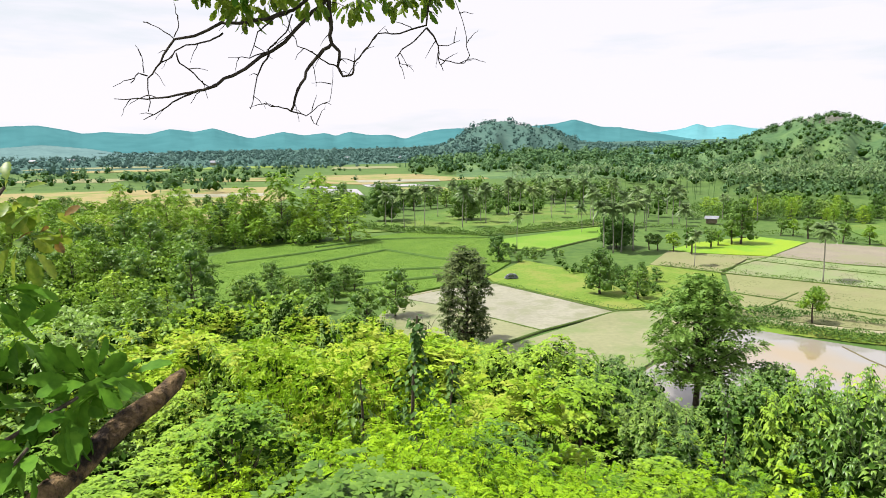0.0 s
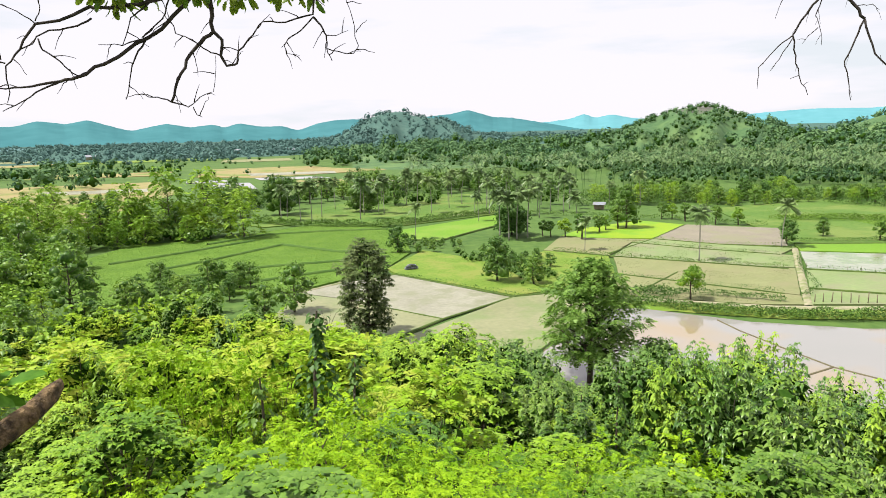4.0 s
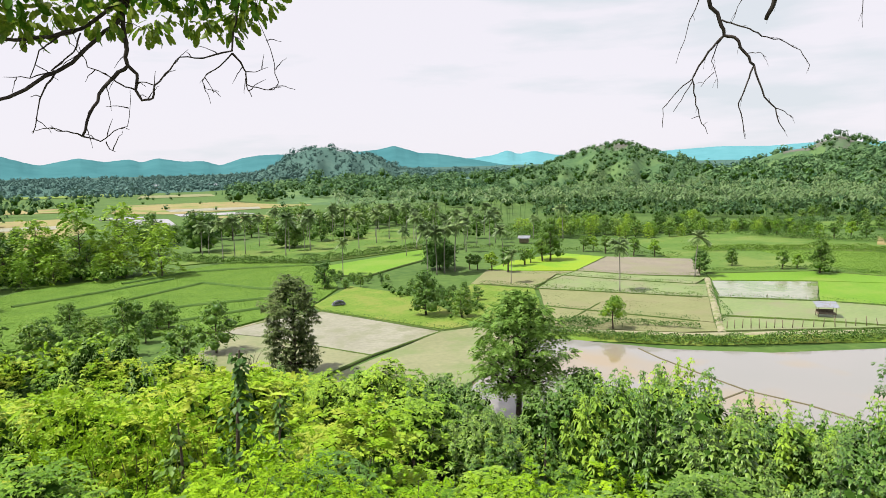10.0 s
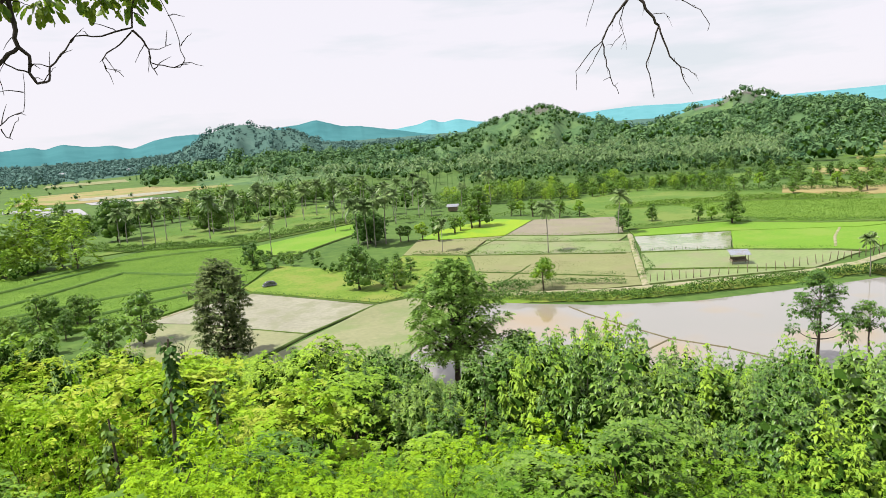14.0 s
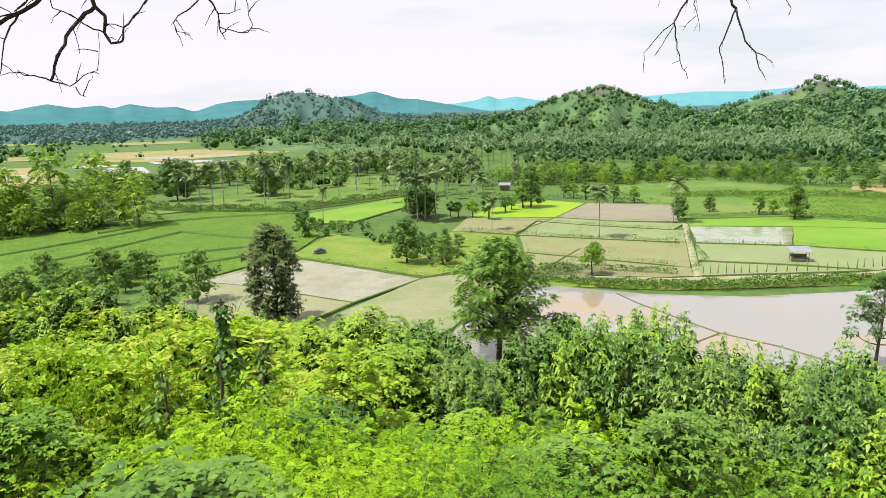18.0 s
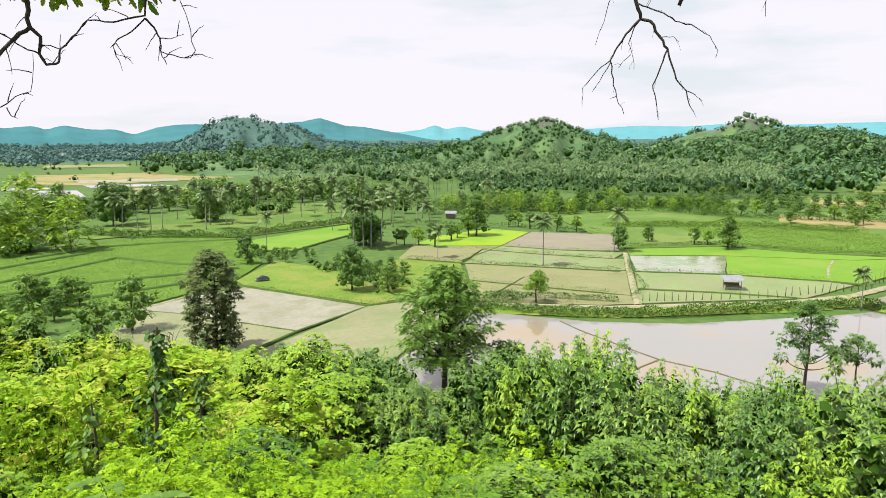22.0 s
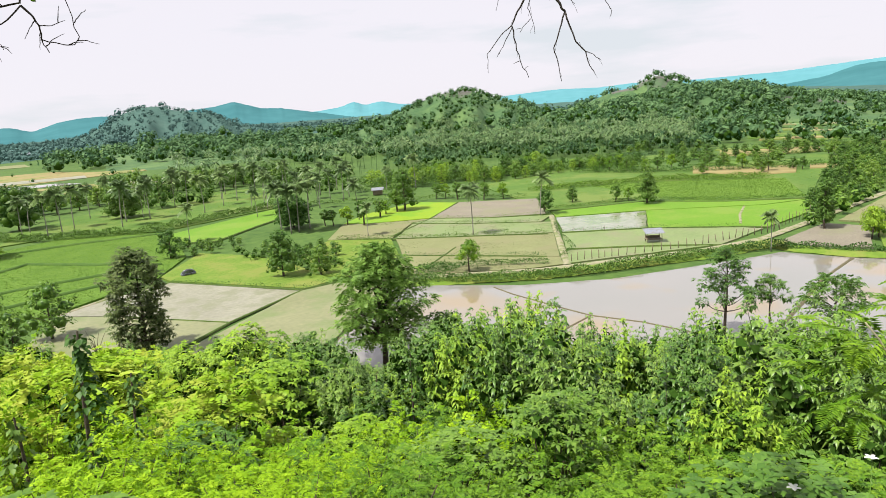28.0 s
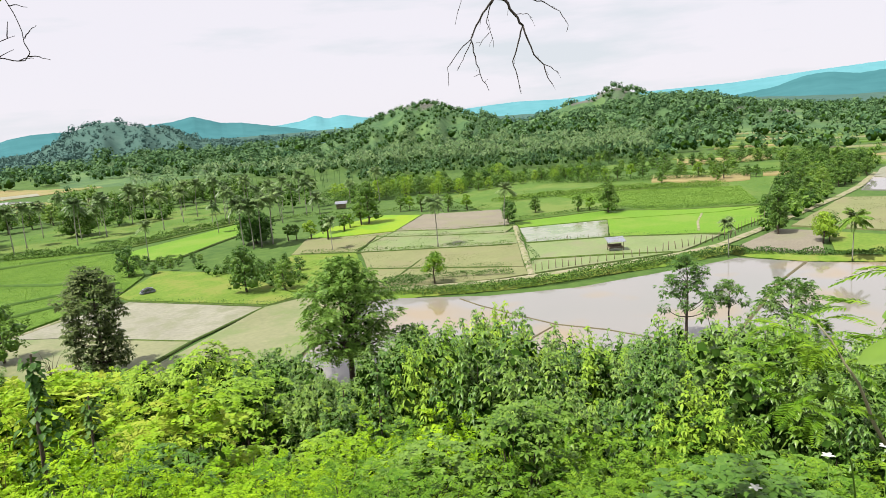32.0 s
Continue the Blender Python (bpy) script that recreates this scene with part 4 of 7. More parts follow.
def crown_tree(name, label, height, radius, profile, pads, pad, squash, sprays, spray, mat, trunk_r, bole, feathery=True, reach=0.55, dim=0, limbs=False):
    """A tree whose limbs carry separate pads of foliage, with sky between; profile: the crown's half width by height."""
    e = root(name, label, "tree")
    fork, crest = np.array([0.1, 0.0, height * bole]), np.array([0.2, 0.1, height * 0.93])
    pieces = [limb((0, 0, -0.5), fork, trunk_r * 1.25, trunk_r * 0.85, 0.05, 6, 8), limb(fork, crest, trunk_r * 0.85, trunk_r * 0.12, 0.04, 7, 6)]
    cs, rs = [], []
    for i in range(pads):
        t = profile[0][0] + (profile[-1][0] - profile[0][0]) * ((i + 0.5) / pads)
        rad = radius * float(np.interp(t, [q[0] for q in profile], [q[1] for q in profile])) * rng.uniform(reach, 1.0)
        a = i * 2.4 + rng.uniform(-0.4, 0.4)
        c = np.array([math.cos(a) * rad, math.sin(a) * rad, height * t])
        start = min(0.9, max(0.0, (height * t - rad * 0.7 - fork[2]) / (crest[2] - fork[2])))
        pieces.append(limb(fork + (crest - fork) * start, c, trunk_r * (0.45 - 0.33 * start), trunk_r * 0.06, 0.1, 5, 5))
        cs.append(c)
        rs.append(pad * rng.uniform(0.7, 1.25) * np.array([1, 1, squash]))
    trunk = array_mesh("trunk", *grown(pieces[:2] if limbs else pieces), M_BARK, e)
    for piece in pieces[2:] if limbs else ():
        array_mesh("limb", *piece, M_BARK, trunk)
    cs, rs = np.array(cs), np.array(rs)
    k = rng.integers(pads, size=sprays)
    d = ball(sprays)
    p = cs[k] + d * rs[k] * rng.uniform(0.35, 1.0, sprays)[:, None]
    if feathery:
        way = unit(d * [1, 1, 0.4] + (cs[k] * [1, 1, 0]) * (0.5 / radius) + rng.normal(scale=0.3, size=(sprays, 3)))
        array_mesh("crown", *fronds(p, way, spray * rng.uniform(0.6, 1.2, sprays), 4, 0.5, 0.4, 0.9, 0.6), mat, e)
    else:
        array_mesh("crown", *whorls(p, d, 5, np.full(sprays, spray), 0.5, 0.4, 0.0, 0.6), mat, e)
    # Dark fill leaves paint the shade inside the crown.
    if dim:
        array_mesh("inner_foliage", *dim_leaves(cs * [0.55, 0.55, 1], (pad * 0.8, pad * 0.8, pad * 0.5), dim, spray), M_GAPSHADE, e)
    return e


def palm(name, label, height, lean, fronds, flen, n_leaf, mat=None, category="palm tree", fan=False):
    """A slender ringed trunk and arching pinnate fronds."""
    e = root(name, label, category)
    t = np.linspace(0, 1, 9)[:, None]
    tip = np.array([lean, 0, height])
    line = np.array([0, 0, -0.3]) + (tip + [0, 0, 0.3]) * t + np.array([-lean * 0.35, 0, 0]) * np.sin(t * np.pi)
    rr = np.interp(np.linspace(0, 1, 9), [0, 0.08, 1], [height * 0.02, height * 0.013, height * 0.009])
    array_mesh("trunk", *tube(line, rr, 7), M_PALMBARK, e)
    pieces = []
    for i in range(fronds):
        a = i * 2.399 + rng.uniform(-0.2, 0.2)
        rise = rng.uniform(-0.7, 1.45)
        L = flen * rng.uniform(0.8, 1.1)
        h = np.array([math.cos(a), math.sin(a), 0])
        s = np.linspace(0, 1, 7)
        pts = tip + h * (L * s * max(0.35, math.cos(rise)))[:, None] + np.array([0, 0, 1.0]) * (L * (s * math.sin(rise) - 0.38 * s ** 2.2))[:, None]
        pieces.append(tube(pts, np.linspace(0.06, 0.015, 7), 3, False))
        m = n_leaf
        u = np.linspace(0.12, 0.98, m)
        base = np.stack([np.interp(u, s, pts[:, k]) for k in range(3)], -1)
        tan = unit(np.gradient(base, axis=0))
        side = unit(np.cross(tan, [0, 0, 1.0]))
        ll = L * 0.36 * np.sin(np.pi * (0.12 + 0.85 * u)) ** 0.6
        for sg in (-1, 1):
            way = side * sg + tan * 0.7 + np.array([0, 0, -0.5]) + rng.normal(scale=0.12, size=(m, 3))
            pieces.append(leaves(base, way, np.tile([0, 0, 1.0], (m, 1)) + side * sg * 0.3, ll, L * 0.15, 0.1))
    array_mesh("crown", *joined(pieces), mat or M_PALM, e)
    return e


def plant(src, x, y, z=None, turn=None, size=1.0, tall=1.0, tilt=0.0):
    z = float(land(x, y)) - 0.05 if z is None else z
    m = pose(x, y, z, rng.normal() * tilt, rng.normal() * tilt, rng.uniform(0, 360) if turn is None else turn) @ Matrix.Diagonal((size, size, size * tall, 1))
    return copy_thing(src, m)


def discard(*things):
    """Takes the patterns that were copied out of the scene again."""
    for e in things:
        for o in (*e.children_recursive, e):
            bpy.data.objects.remove(o)


class Bed:
    """Gathers many far copies of a pattern's foliage into one mesh."""

    def __init__(self):
        self.v, self.f, self.k = [], [], 0

    def add(self, src, m, part_name="foliage"):
        me = [o for o in src.children if o.name.split(".")[0] == part_name]
        if not me:
            return
        me = me[0].data
        v = np.empty(len(me.vertices) * 3, np.float32)
        me.vertices.foreach_get("co", v)
        f = np.empty(len(me.loops), np.int32)
        me.loops.foreach_get("vertex_index", f)
        a = np.array(m)
        self.v.append(v.reshape(-1, 3) @ a[:3, :3].T + a[:3, 3])
        self.f.append(f.reshape(-1, 3) + self.k)
        self.k += len(v) // 3

    def done(self, name, mat, label, category="shrubs"):
        if self.v:
            tagged(array_mesh(name, np.concatenate(self.v), np.concatenate(self.f), mat), label, category, kind="stuff")

# ---- trees of the valley ----
PALMS_MEADOW = ((6.8, 224.7, 12.1), (9.3, 235.1, 11.2), (12.9, 220.5, 13), (16.5, 219.1, 13.6), (20.8, 229.9, 13.3), (32.5, 217.7, 13.9), (35.5, 228.9, 11.3), (41.5, 233.3, 10.1), (39.7, 168.2, 9.7),
                (58.7, 267.6, 9.1), (71.7, 213.9, 7.7), (58.8, 223.3, 12.9), (75.2, 258.6, 11.5), (77.5, 246.9, 13.6), (66.9, 195.6, 8.8), (75.9, 210.5, 12.3), (56.3, 253, 13.4), (61.6, 256, 12.6),
                (42.5, 227.8, 13), (48, 262, 12), (86, 240, 12), (90, 262, 13), (69, 236, 12), (98, 251, 12.5), (28, 252, 12), (12, 262, 12), (82, 276, 12), (64, 284, 13), (106, 268, 12), (38, 278, 12))
PALMS_FIELD = ((60.7, 160.3, 13.1), (62.4, 158.1, 12.5), (65.1, 159.3, 13.8), (68.9, 161, 14.3), (92.1, 206.5, 10.3), (99.7, 212.4, 10.6), (100.8, 204.2, 12.1), (83.1, 159.9, 11.5), (135.2, 211.2, 12.7),
               (88.5, 115.5, 11.6), (115.6, 121.9, 11.1), (72.7, 136, 8), (111.4, 59.2, 7), (88, 196, 11), (84, 205, 12), (95, 221, 12), (108, 214, 11), (112, 222, 12), (79, 222, 12), (104, 230, 12), (116, 240, 13), (124, 214, 9))
palms = [palm("coconut_palm", "tall coconut palm with a slender grey trunk", 12, l, 26, 3.3, 12) for l in (0.3, 1.2, -0.8, 2.6)]
for i, (x, y, h) in enumerate(PALMS_MEADOW):
    tagged(plant(palms[i % 3], x, y, 0, size=h / 13.4), group="coconut palms of the meadow")
for i, (x, y, h) in enumerate(PALMS_FIELD):
    tagged(plant(palms[3 if i in (2, 3) else i % 3], x, y, 0, turn=-100 if i in (2, 3) else None, size=h / 13.4), group="coconut palms among the fields")
discard(*palms)
fan = palm("palm_tree", "slender palm with arching fronds beside the pond", 7.2, 0.3, 17, 2.9, 18, M_LEAF)
fan.location = (118.5, 41.5, 0.2)

# Round pollarded trees, field trees and the row by the terraces.
pollards = [tree("pollard_tree", "small round-crowned pollarded tree", 5, 2.0, 520, (0.45, 0.26), mm, 0.25, 7, 0.16, 0.9) for mm in (M_LEAF, M_LEAFLIGHT, M_LEAF)]
POLLARDS = ((120.8, 176.7, 5.1), (123.4, 174.9, 5), (123.9, 169, 5.7), (127.5, 159.9, 5.7), (132.2, 156, 5.1), (73.2, 160.7, 4.4), (75, 159.5, 4.3), (77.2, 155.4, 5.2), (79.4, 150.5, 6.8), (89.3, 158.9, 5.1),
            (92.8, 161.8, 4.3), (97.2, 162.7, 6.2), (142.5, 120, 5), (145.3, 118.2, 4.2), (211.7, 169.5, 6), (210.6, 157.2, 5.7), (217.2, 156, 6), (222.5, 145.1, 5.8), (219.4, 137.2, 4), (225, 131.4, 6),
            (222.1, 120.1, 6.4), (230.4, 112.8, 4.5), (216.6, 180.3, 5.7), (208.7, 182.1, 5.5), (222.4, 124.1, 4.8), (205, 176, 6), (214, 190, 6))
for i, (x, y, h) in enumerate(POLLARDS):
    tagged(plant(pollards[i % 3], x, y, size=h / 5.0), group="pollarded trees of the valley")
discard(*pollards)

fieldtrees = [tree("field_tree", "leafy green tree among the fields", 10, 4.4, 800, (0.6, 0.36), M_LEAF, 0.03, 12, 0.2, 0.9, low=0.85) for _ in range(3)]
fieldtrees += [tree("shade_tree", "dark dense tree among the fields", 10, 4.4, 800, (0.6, 0.36), M_LEAFDARK, 0.02, 12, 0.22, 0.95, low=0.85) for _ in range(3)]
fieldtrees += [crown_tree("feathery_tree", "tall light green tree with layered feathery foliage", 10, 3.6, ((0.08, 0.8), (0.35, 1.0), (0.6, 0.85), (0.8, 0.6), (0.97, 0.15)), 34, 1.15, 0.38, 300, 1.0, M_LEAFLIGHT, 0.14, 0.1, True, 0.4) for _ in range(3)]
LEAFY, DARK, LIGHT = 0, 3, 6
FIELDTREES = ((DARK, 100.1, 163.3, 13.1), (DARK, 144.8, 111.3, 8.6), (DARK, 136, 130.2, 5.2), (DARK, 119.9, 124.6, 6.5), (DARK, 42.4, 113.5, 9.3), (LEAFY, 48.1, 109.5, 5.7), (DARK, 31, 151.4, 7.1),
              (DARK, 137.5, 62.5, 6.0), (LEAFY, 133.1, 50.7, 5.5), (DARK, 52, 254.4, 11.6), (LEAFY, 4.3, 105.2, 8.6), (LEAFY, -0.4, 99.2, 6.7))
LEFTTREES = ((LEAFY, -30.8, 117.7, 11.6), (LIGHT, -25.4, 201.5, 20.5), (LIGHT, -15.1, 199, 19.6), (LIGHT, -34.9, 197.9, 16.8), (LIGHT, -4.7, 190.9, 14.8), (DARK, -42.6, 199.7, 12.7), (LIGHT, -59.2, 203.8, 14.5),
             (DARK, -72.3, 219.3, 12.7), (LIGHT, -101.9, 287.3, 14.1), (LEAFY, -61.5, 135, 9), (LEAFY, -53.1, 141.4, 8), (DARK, -82.4, 170.8, 9.8), (DARK, -19.4, 132.1, 5.7), (LEAFY, -10.1, 127.4, 6.4),
             (DARK, -4.6, 126.4, 5.6), (DARK, -69.3, 168, 11.1), (LIGHT, -73, 268.7, 13.4))
for k, x, y, h in FIELDTREES + LEFTTREES:
    plant(fieldtrees[k + int(rng.integers(3))], x, y, size=h / 10.0)


def scatter(n, area, sizes, kinds, gap=3.0, group="", tries=12):
    """Trees within a polygon, kept apart."""
    xs, ys = [p[0] for p in area], [p[1] for p in area]
    kept = []
    for _ in range(n * tries):
        if len(kept) >= n:
            break
        x, y = rng.uniform(min(xs), max(xs)), rng.uniform(min(ys), max(ys))
        inside = False
        for (x0, y0), (x1, y1) in zip(area, area[1:] + area[:1]):
            if (y0 > y) != (y1 > y) and x < (x1 - x0) * (y - y0) / (y1 - y0) + x0:
                inside = not inside
        if inside and all((x - a) ** 2 + (y - b) ** 2 > gap * gap for a, b in kept):
            kept.append((x, y))
            o = plant(fieldtrees[kinds[int(rng.integers(len(kinds)))] + int(rng.integers(3))], x, y, size=rng.uniform(*sizes) / 10.0, tall=rng.uniform(0.8, 1.1))
            if group:
                tagged(o, group=group)


scatter(60, [(-110, 188), (-20, 184), (-6, 200), (-40, 216), (-120, 240)], (7, 12.5), (LIGHT, LEAFY, LIGHT, LIGHT), 4.4, "trees behind the maize")
scatter(46, [(-110, 120), (-38, 128), (-34, 146), (-50, 182), (-120, 188)], (6, 11), (LIGHT, LEAFY, LIGHT, LIGHT), 4.6, "trees left of the maize")
scatter(30, [(-100, 84), (-40, 92), (-22, 104), (-20, 122), (-44, 118), (-70, 122), (-110, 115)], (4, 7.5), (LIGHT, LIGHT, LEAFY, LIGHT), 4.2, "trees at the foot of the slope")
scatter(12, [(-24, 118), (-6, 116), (-2, 126), (-22, 132)], (3.5, 5.5), (LEAFY, LEAFY, DARK), 3.5, "trees before the maize")
scatter(20, [(43, 135), (50, 144), (60, 130), (54, 112), (49, 114), (49, 126)], (1.8, 3.6), (DARK, LEAFY), 2.2, "thicket beside the grass bank")
scatter(16, [(30, 150), (36, 166), (50, 155), (40, 146)], (1.8, 3.2), (LEAFY, DARK), 2.5, "thicket below the rice")
scatter(44, [(-30, 300), (60, 320), (130, 330), (120, 284), (60, 305), (0, 268)], (8, 12), (DARK, LEAFY), 7, "trees behind the meadow")
scatter(90, [(139, 67), (150, 66), (200, 75), (244, 82), (268, 91), (320, 126), (290, 126), (212, 94), (172, 80)], (3.5, 7), (LEAFY, DARK, DARK), 3.2, "trees along the lane")
scatter(60, [(195, 150), (205, 200), (290, 230), (330, 150), (260, 100), (225, 110)], (4, 6.5), (DARK, LEAFY), 5, "trees among the terraces")
scatter(34, [(120, 215), (215, 200), (225, 225), (130, 245)], (5, 9), (DARK, LEAFY, LIGHT), 4, "tree row below the palm grove")
scatter(60, [(-190, 296), (-60, 300), (-50, 322), (-190, 335)], (4, 8), (DARK, LEAFY, LIGHT), 4, "trees on the dry plain")
scatter(26, [(-200, 250), (-150, 258), (-100, 275), (-200, 275)], (4, 8), (LEAFY, LIGHT), 5, "trees on the dry plain")
scatter(10, [(60, 350), (110, 345), (110, 330), (60, 335)], (7, 10), (DARK, LEAFY), 6, "trees before the far paddies")


def hedge(name, line, width, height, leaf, mat, label, density=26):
    """A ragged hedge of leaves along a line."""
    p = np.array(line, float)
    seg = np.linalg.norm(np.diff(p, axis=0), axis=1)
    n = int(seg.sum() * density)
    k = rng.choice(len(seg), n, p=seg / seg.sum())
    t = rng.uniform(size=n)[:, None]
    base = p[k] + (p[k + 1] - p[k]) * t
    along = np.array([noise.noise((b[0] * 0.35, b[1] * 0.35, 2.0)) for b in base])
    d = ball(n)
    d[:, 2] = np.abs(d[:, 2])
    hh = height * (0.75 + 0.75 * along)
    q = np.stack([base[:, 0] + d[:, 0] * width / 2, base[:, 1] + d[:, 1] * width / 2, 0.25 + d[:, 2] * hh], -1)
    way = unit(d + rng.normal(scale=0.6, size=(n, 3)))
    v, f = leaves(q, way, unit(d + [0, 0, 0.6]), leaf * rng.uniform(0.6, 1.3, n), leaf * 0.55)
    return tagged(array_mesh(name, v, f, mat), label, "hedge", kind="stuff")


hedge("hedge", [(54, 93), (68, 80), (80, 72.5), (95, 67.5), (107, 63.5)], 2.2, 1.35, 0.38, M_LEAFDARK, "ragged green hedge along the canal bank", 100)
hedge("hedge", [(107, 63.5), (114, 60), (118, 48), (124, 38), (131, 22)], 2.0, 1.2, 0.38, M_LEAFDARK, "ragged green hedge along the canal bank", 90)
hedge("weeds", [(62, 98), (72, 90.5), (80, 83)], 0.9, 0.9, 0.34, M_LEAFDARK, "dark weeds along the lane", 55)
hedge("weeds", [(66, 138.4), (74.7, 127), (93.7, 108), (99, 102.2)], 0.9, 1.0, 0.32, M_LEAFDARK, "tufts of weeds on the paddy dike", 30)
for line in ([(66.4, 110.4), (75, 98), (83.6, 86.8)], [(88.2, 141), (97.8, 127), (108.4, 114.5)], [(95.9, 143.4), (105.3, 130.5), (117.8, 121)], [(101.9, 101), (116.3, 89), (128, 74.8)], [(84, 83.5), (92, 88), (101, 101), (110, 111)], [(25.6, 126), (41, 102), (47.5, 102.5)]):
    hedge("weeds", line, 0.8, 0.7, 0.26, M_LEAFDARK, "dark weeds on the paddy dike", 14)
hedge("weeds", [(50, 102), (57, 97.5), (66, 92)], 2.2, 1.6, 0.4, M_LEAFDARK, "dark weeds beside the lane", 90)
hedge("hedge", [(-2, 226), (12, 210), (36, 196), (52, 203), (80, 214)], 2.6, 2.0, 0.5, M_LEAFDARK, "dark hedge between maize and meadow", 80)
hedge("hedge", [(84, 213), (100, 196), (112, 180), (122, 176), (136, 150)], 2.0, 1.2, 0.45, M_LEAFDARK, "dark hedge behind the ripening rice", 26)
hedge("hedge", [(120, 265), (160, 235), (205, 205), (240, 190)], 4, 2.2, 0.7, M_LEAFDARK, "dark hedge at the foot of the grove", 30)
hedge("weeds", [(124, 126), (148, 118), (158, 97), (172, 83)], 2.0, 0.8, 0.35, M_LEAF, "weeds at the edge of the rice", 40)
hedge("hedge", [(196, 186), (205, 160), (222, 132), (244, 112)], 5, 2.4, 0.5, M_LEAFDARK, "dark hedge below the terraces", 60)
hedge("hedge", [(215, 196), (245, 170), (275, 140), (300, 128)], 4, 2.4, 0.5, M_LEAFDARK, "dark hedge between the terraces", 40)
hedge("hedge", [(250, 215), (290, 180), (330, 150), (352, 132)], 4, 2.6, 0.55, M_WOODS, "dark hedge between the terraces", 40)
hedge("hedge", [(290, 250), (340, 205), (385, 165), (400, 140)], 4, 2.8, 0.6, M_WOODS, "dark hedge between the terraces", 40)
hedge("hedge", [(118, 226), (140, 218), (170, 212), (208, 198), (232, 184)], 9, 4.2, 0.7, M_LEAFDARK, "tall dark thicket below the palm grove", 70)
hedge("hedge", [(150, 160), (185, 140), (205, 112)], 6, 1.6, 0.5, M_CORN, "tall green cane strip", 90)


# ---- far woods, palm grove and hill scrub ----
def wood(name, n, az, rad, crown, mat, label, seed, keep=None, cards=34, rise=0.5):
    g = np.random.default_rng(seed)
    a, r = np.radians(g.uniform(*az, n)), np.sqrt(g.uniform(rad[0] ** 2, rad[1] ** 2, n))
    x, y = r * np.sin(a), r * np.cos(a)
    if keep is not None:
        ok = keep(np.degrees(a), r, x, y, g)
        x, y, r = x[ok], y[ok], r[ok]
    n = len(x)
    size = crown[0] + (crown[1] - crown[0]) * g.uniform(size=n) ** 1.6
    z = land(x, y)
    k = np.repeat(np.arange(n), cards)
    d = unit(g.normal(size=(n * cards, 3)))
    d[:, 2] = np.where(d[:, 2] < -0.3, -d[:, 2], d[:, 2])
    lump = 1 + 0.3 * np.sin(d[:, 0] * 4 + k) * np.sin(d[:, 1] * 5 + k * 2)
    p = np.stack([x, y, z + size * rise], -1)[k] + d * (size[k] * lump)[:, None] * np.array([0.5, 0.5, 0.5])
    way = unit(np.cross(d, g.normal(size=d.shape)) + d * 0.4)
    s = size[k] * g.uniform(0.6, 1.1, n * cards) * 1.55 / math.sqrt(cards)
    v, f = leaves(p - way * s[:, None] * 0.5, way, d, s, s * 0.8, 0.1)
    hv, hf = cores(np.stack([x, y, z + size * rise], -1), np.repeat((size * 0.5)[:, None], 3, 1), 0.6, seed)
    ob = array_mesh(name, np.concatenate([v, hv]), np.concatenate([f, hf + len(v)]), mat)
    # Nearer woods get hearts painted dark, as shade between the crowns.
    ob.data.materials.append(M_GAPSHADE if rad[1] < 1001 else mat)
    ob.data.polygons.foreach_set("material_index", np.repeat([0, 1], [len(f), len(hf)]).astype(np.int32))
    return tagged(ob, label, "woodland", kind="stuff")


def on_hill(x, y):
    return land(x, y) > 18


wood("woodland", 720, (8, 62), (430, 640), (5, 13), M_WOODS, "mixed green woodland at the foot of the hills", 1, lambda a, r, x, y, g: (a > 16 + (560 - r) * 0.06) & (r > 400 + 60 * np.sin(a * 0.4)) & ~on_hill(x, y), 56, 0.4)
wood("woodland", 1150, (4, 66), (600, 1000), (6, 15), M_WOODS, "mixed green woodland on the lower hills", 2, lambda a, r, x, y, g: ~on_hill(x, y) & (a < 62 + 0 * r), 36, 0.4)
wood("hill_scrub", 2000, (24, 47), (560, 860), (1.6, 6.5), M_WOODS, "green shrubs scattered over the hill", 6, lambda a, r, x, y, g: on_hill(x, y) & (np.sin(x * 0.05) * np.sin(y * 0.06 + x * 0.02) > -0.35), 26, 0.3)
wood("hill_scrub", 2600, (42, 76), (640, 1130), (3.5, 11), M_WOODS, "wooded scrub of the second hill", 16, lambda a, r, x, y, g: on_hill(x, y) & ((r < 880) & ((a > 55.5) | (r < 820)) | (g.uniform(size=len(a)) < 0.22)), 28, 0.3)
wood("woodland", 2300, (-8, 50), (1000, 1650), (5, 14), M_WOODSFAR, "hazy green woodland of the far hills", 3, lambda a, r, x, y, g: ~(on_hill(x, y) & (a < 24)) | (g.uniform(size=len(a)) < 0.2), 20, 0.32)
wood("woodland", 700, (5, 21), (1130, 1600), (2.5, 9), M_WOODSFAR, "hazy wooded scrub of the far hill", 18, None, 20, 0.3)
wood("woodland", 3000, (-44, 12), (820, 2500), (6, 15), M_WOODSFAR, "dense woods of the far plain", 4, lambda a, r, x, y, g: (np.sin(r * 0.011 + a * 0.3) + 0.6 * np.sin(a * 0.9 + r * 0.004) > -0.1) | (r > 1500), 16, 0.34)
wood("woodland", 520, (-44, -6), (430, 900), (5, 12), M_WOODS, "clumps of trees on the far plain", 14, lambda a, r, x, y, g: np.sin(x * 0.022 + 1.5 * np.sin(y * 0.02)) * np.sin(y * 0.03 + 0.02 * x) > 0.18, 26, 0.38)
wood("woodland", 2500, (52, 100), (330, 1000), (4, 11), M_WOODS, "woods among the hillside terraces", 5, lambda a, r, x, y, g: (np.sin(r * 0.07 + a * 0.1) > 0.1) | (r > 560), 34, 0.4)
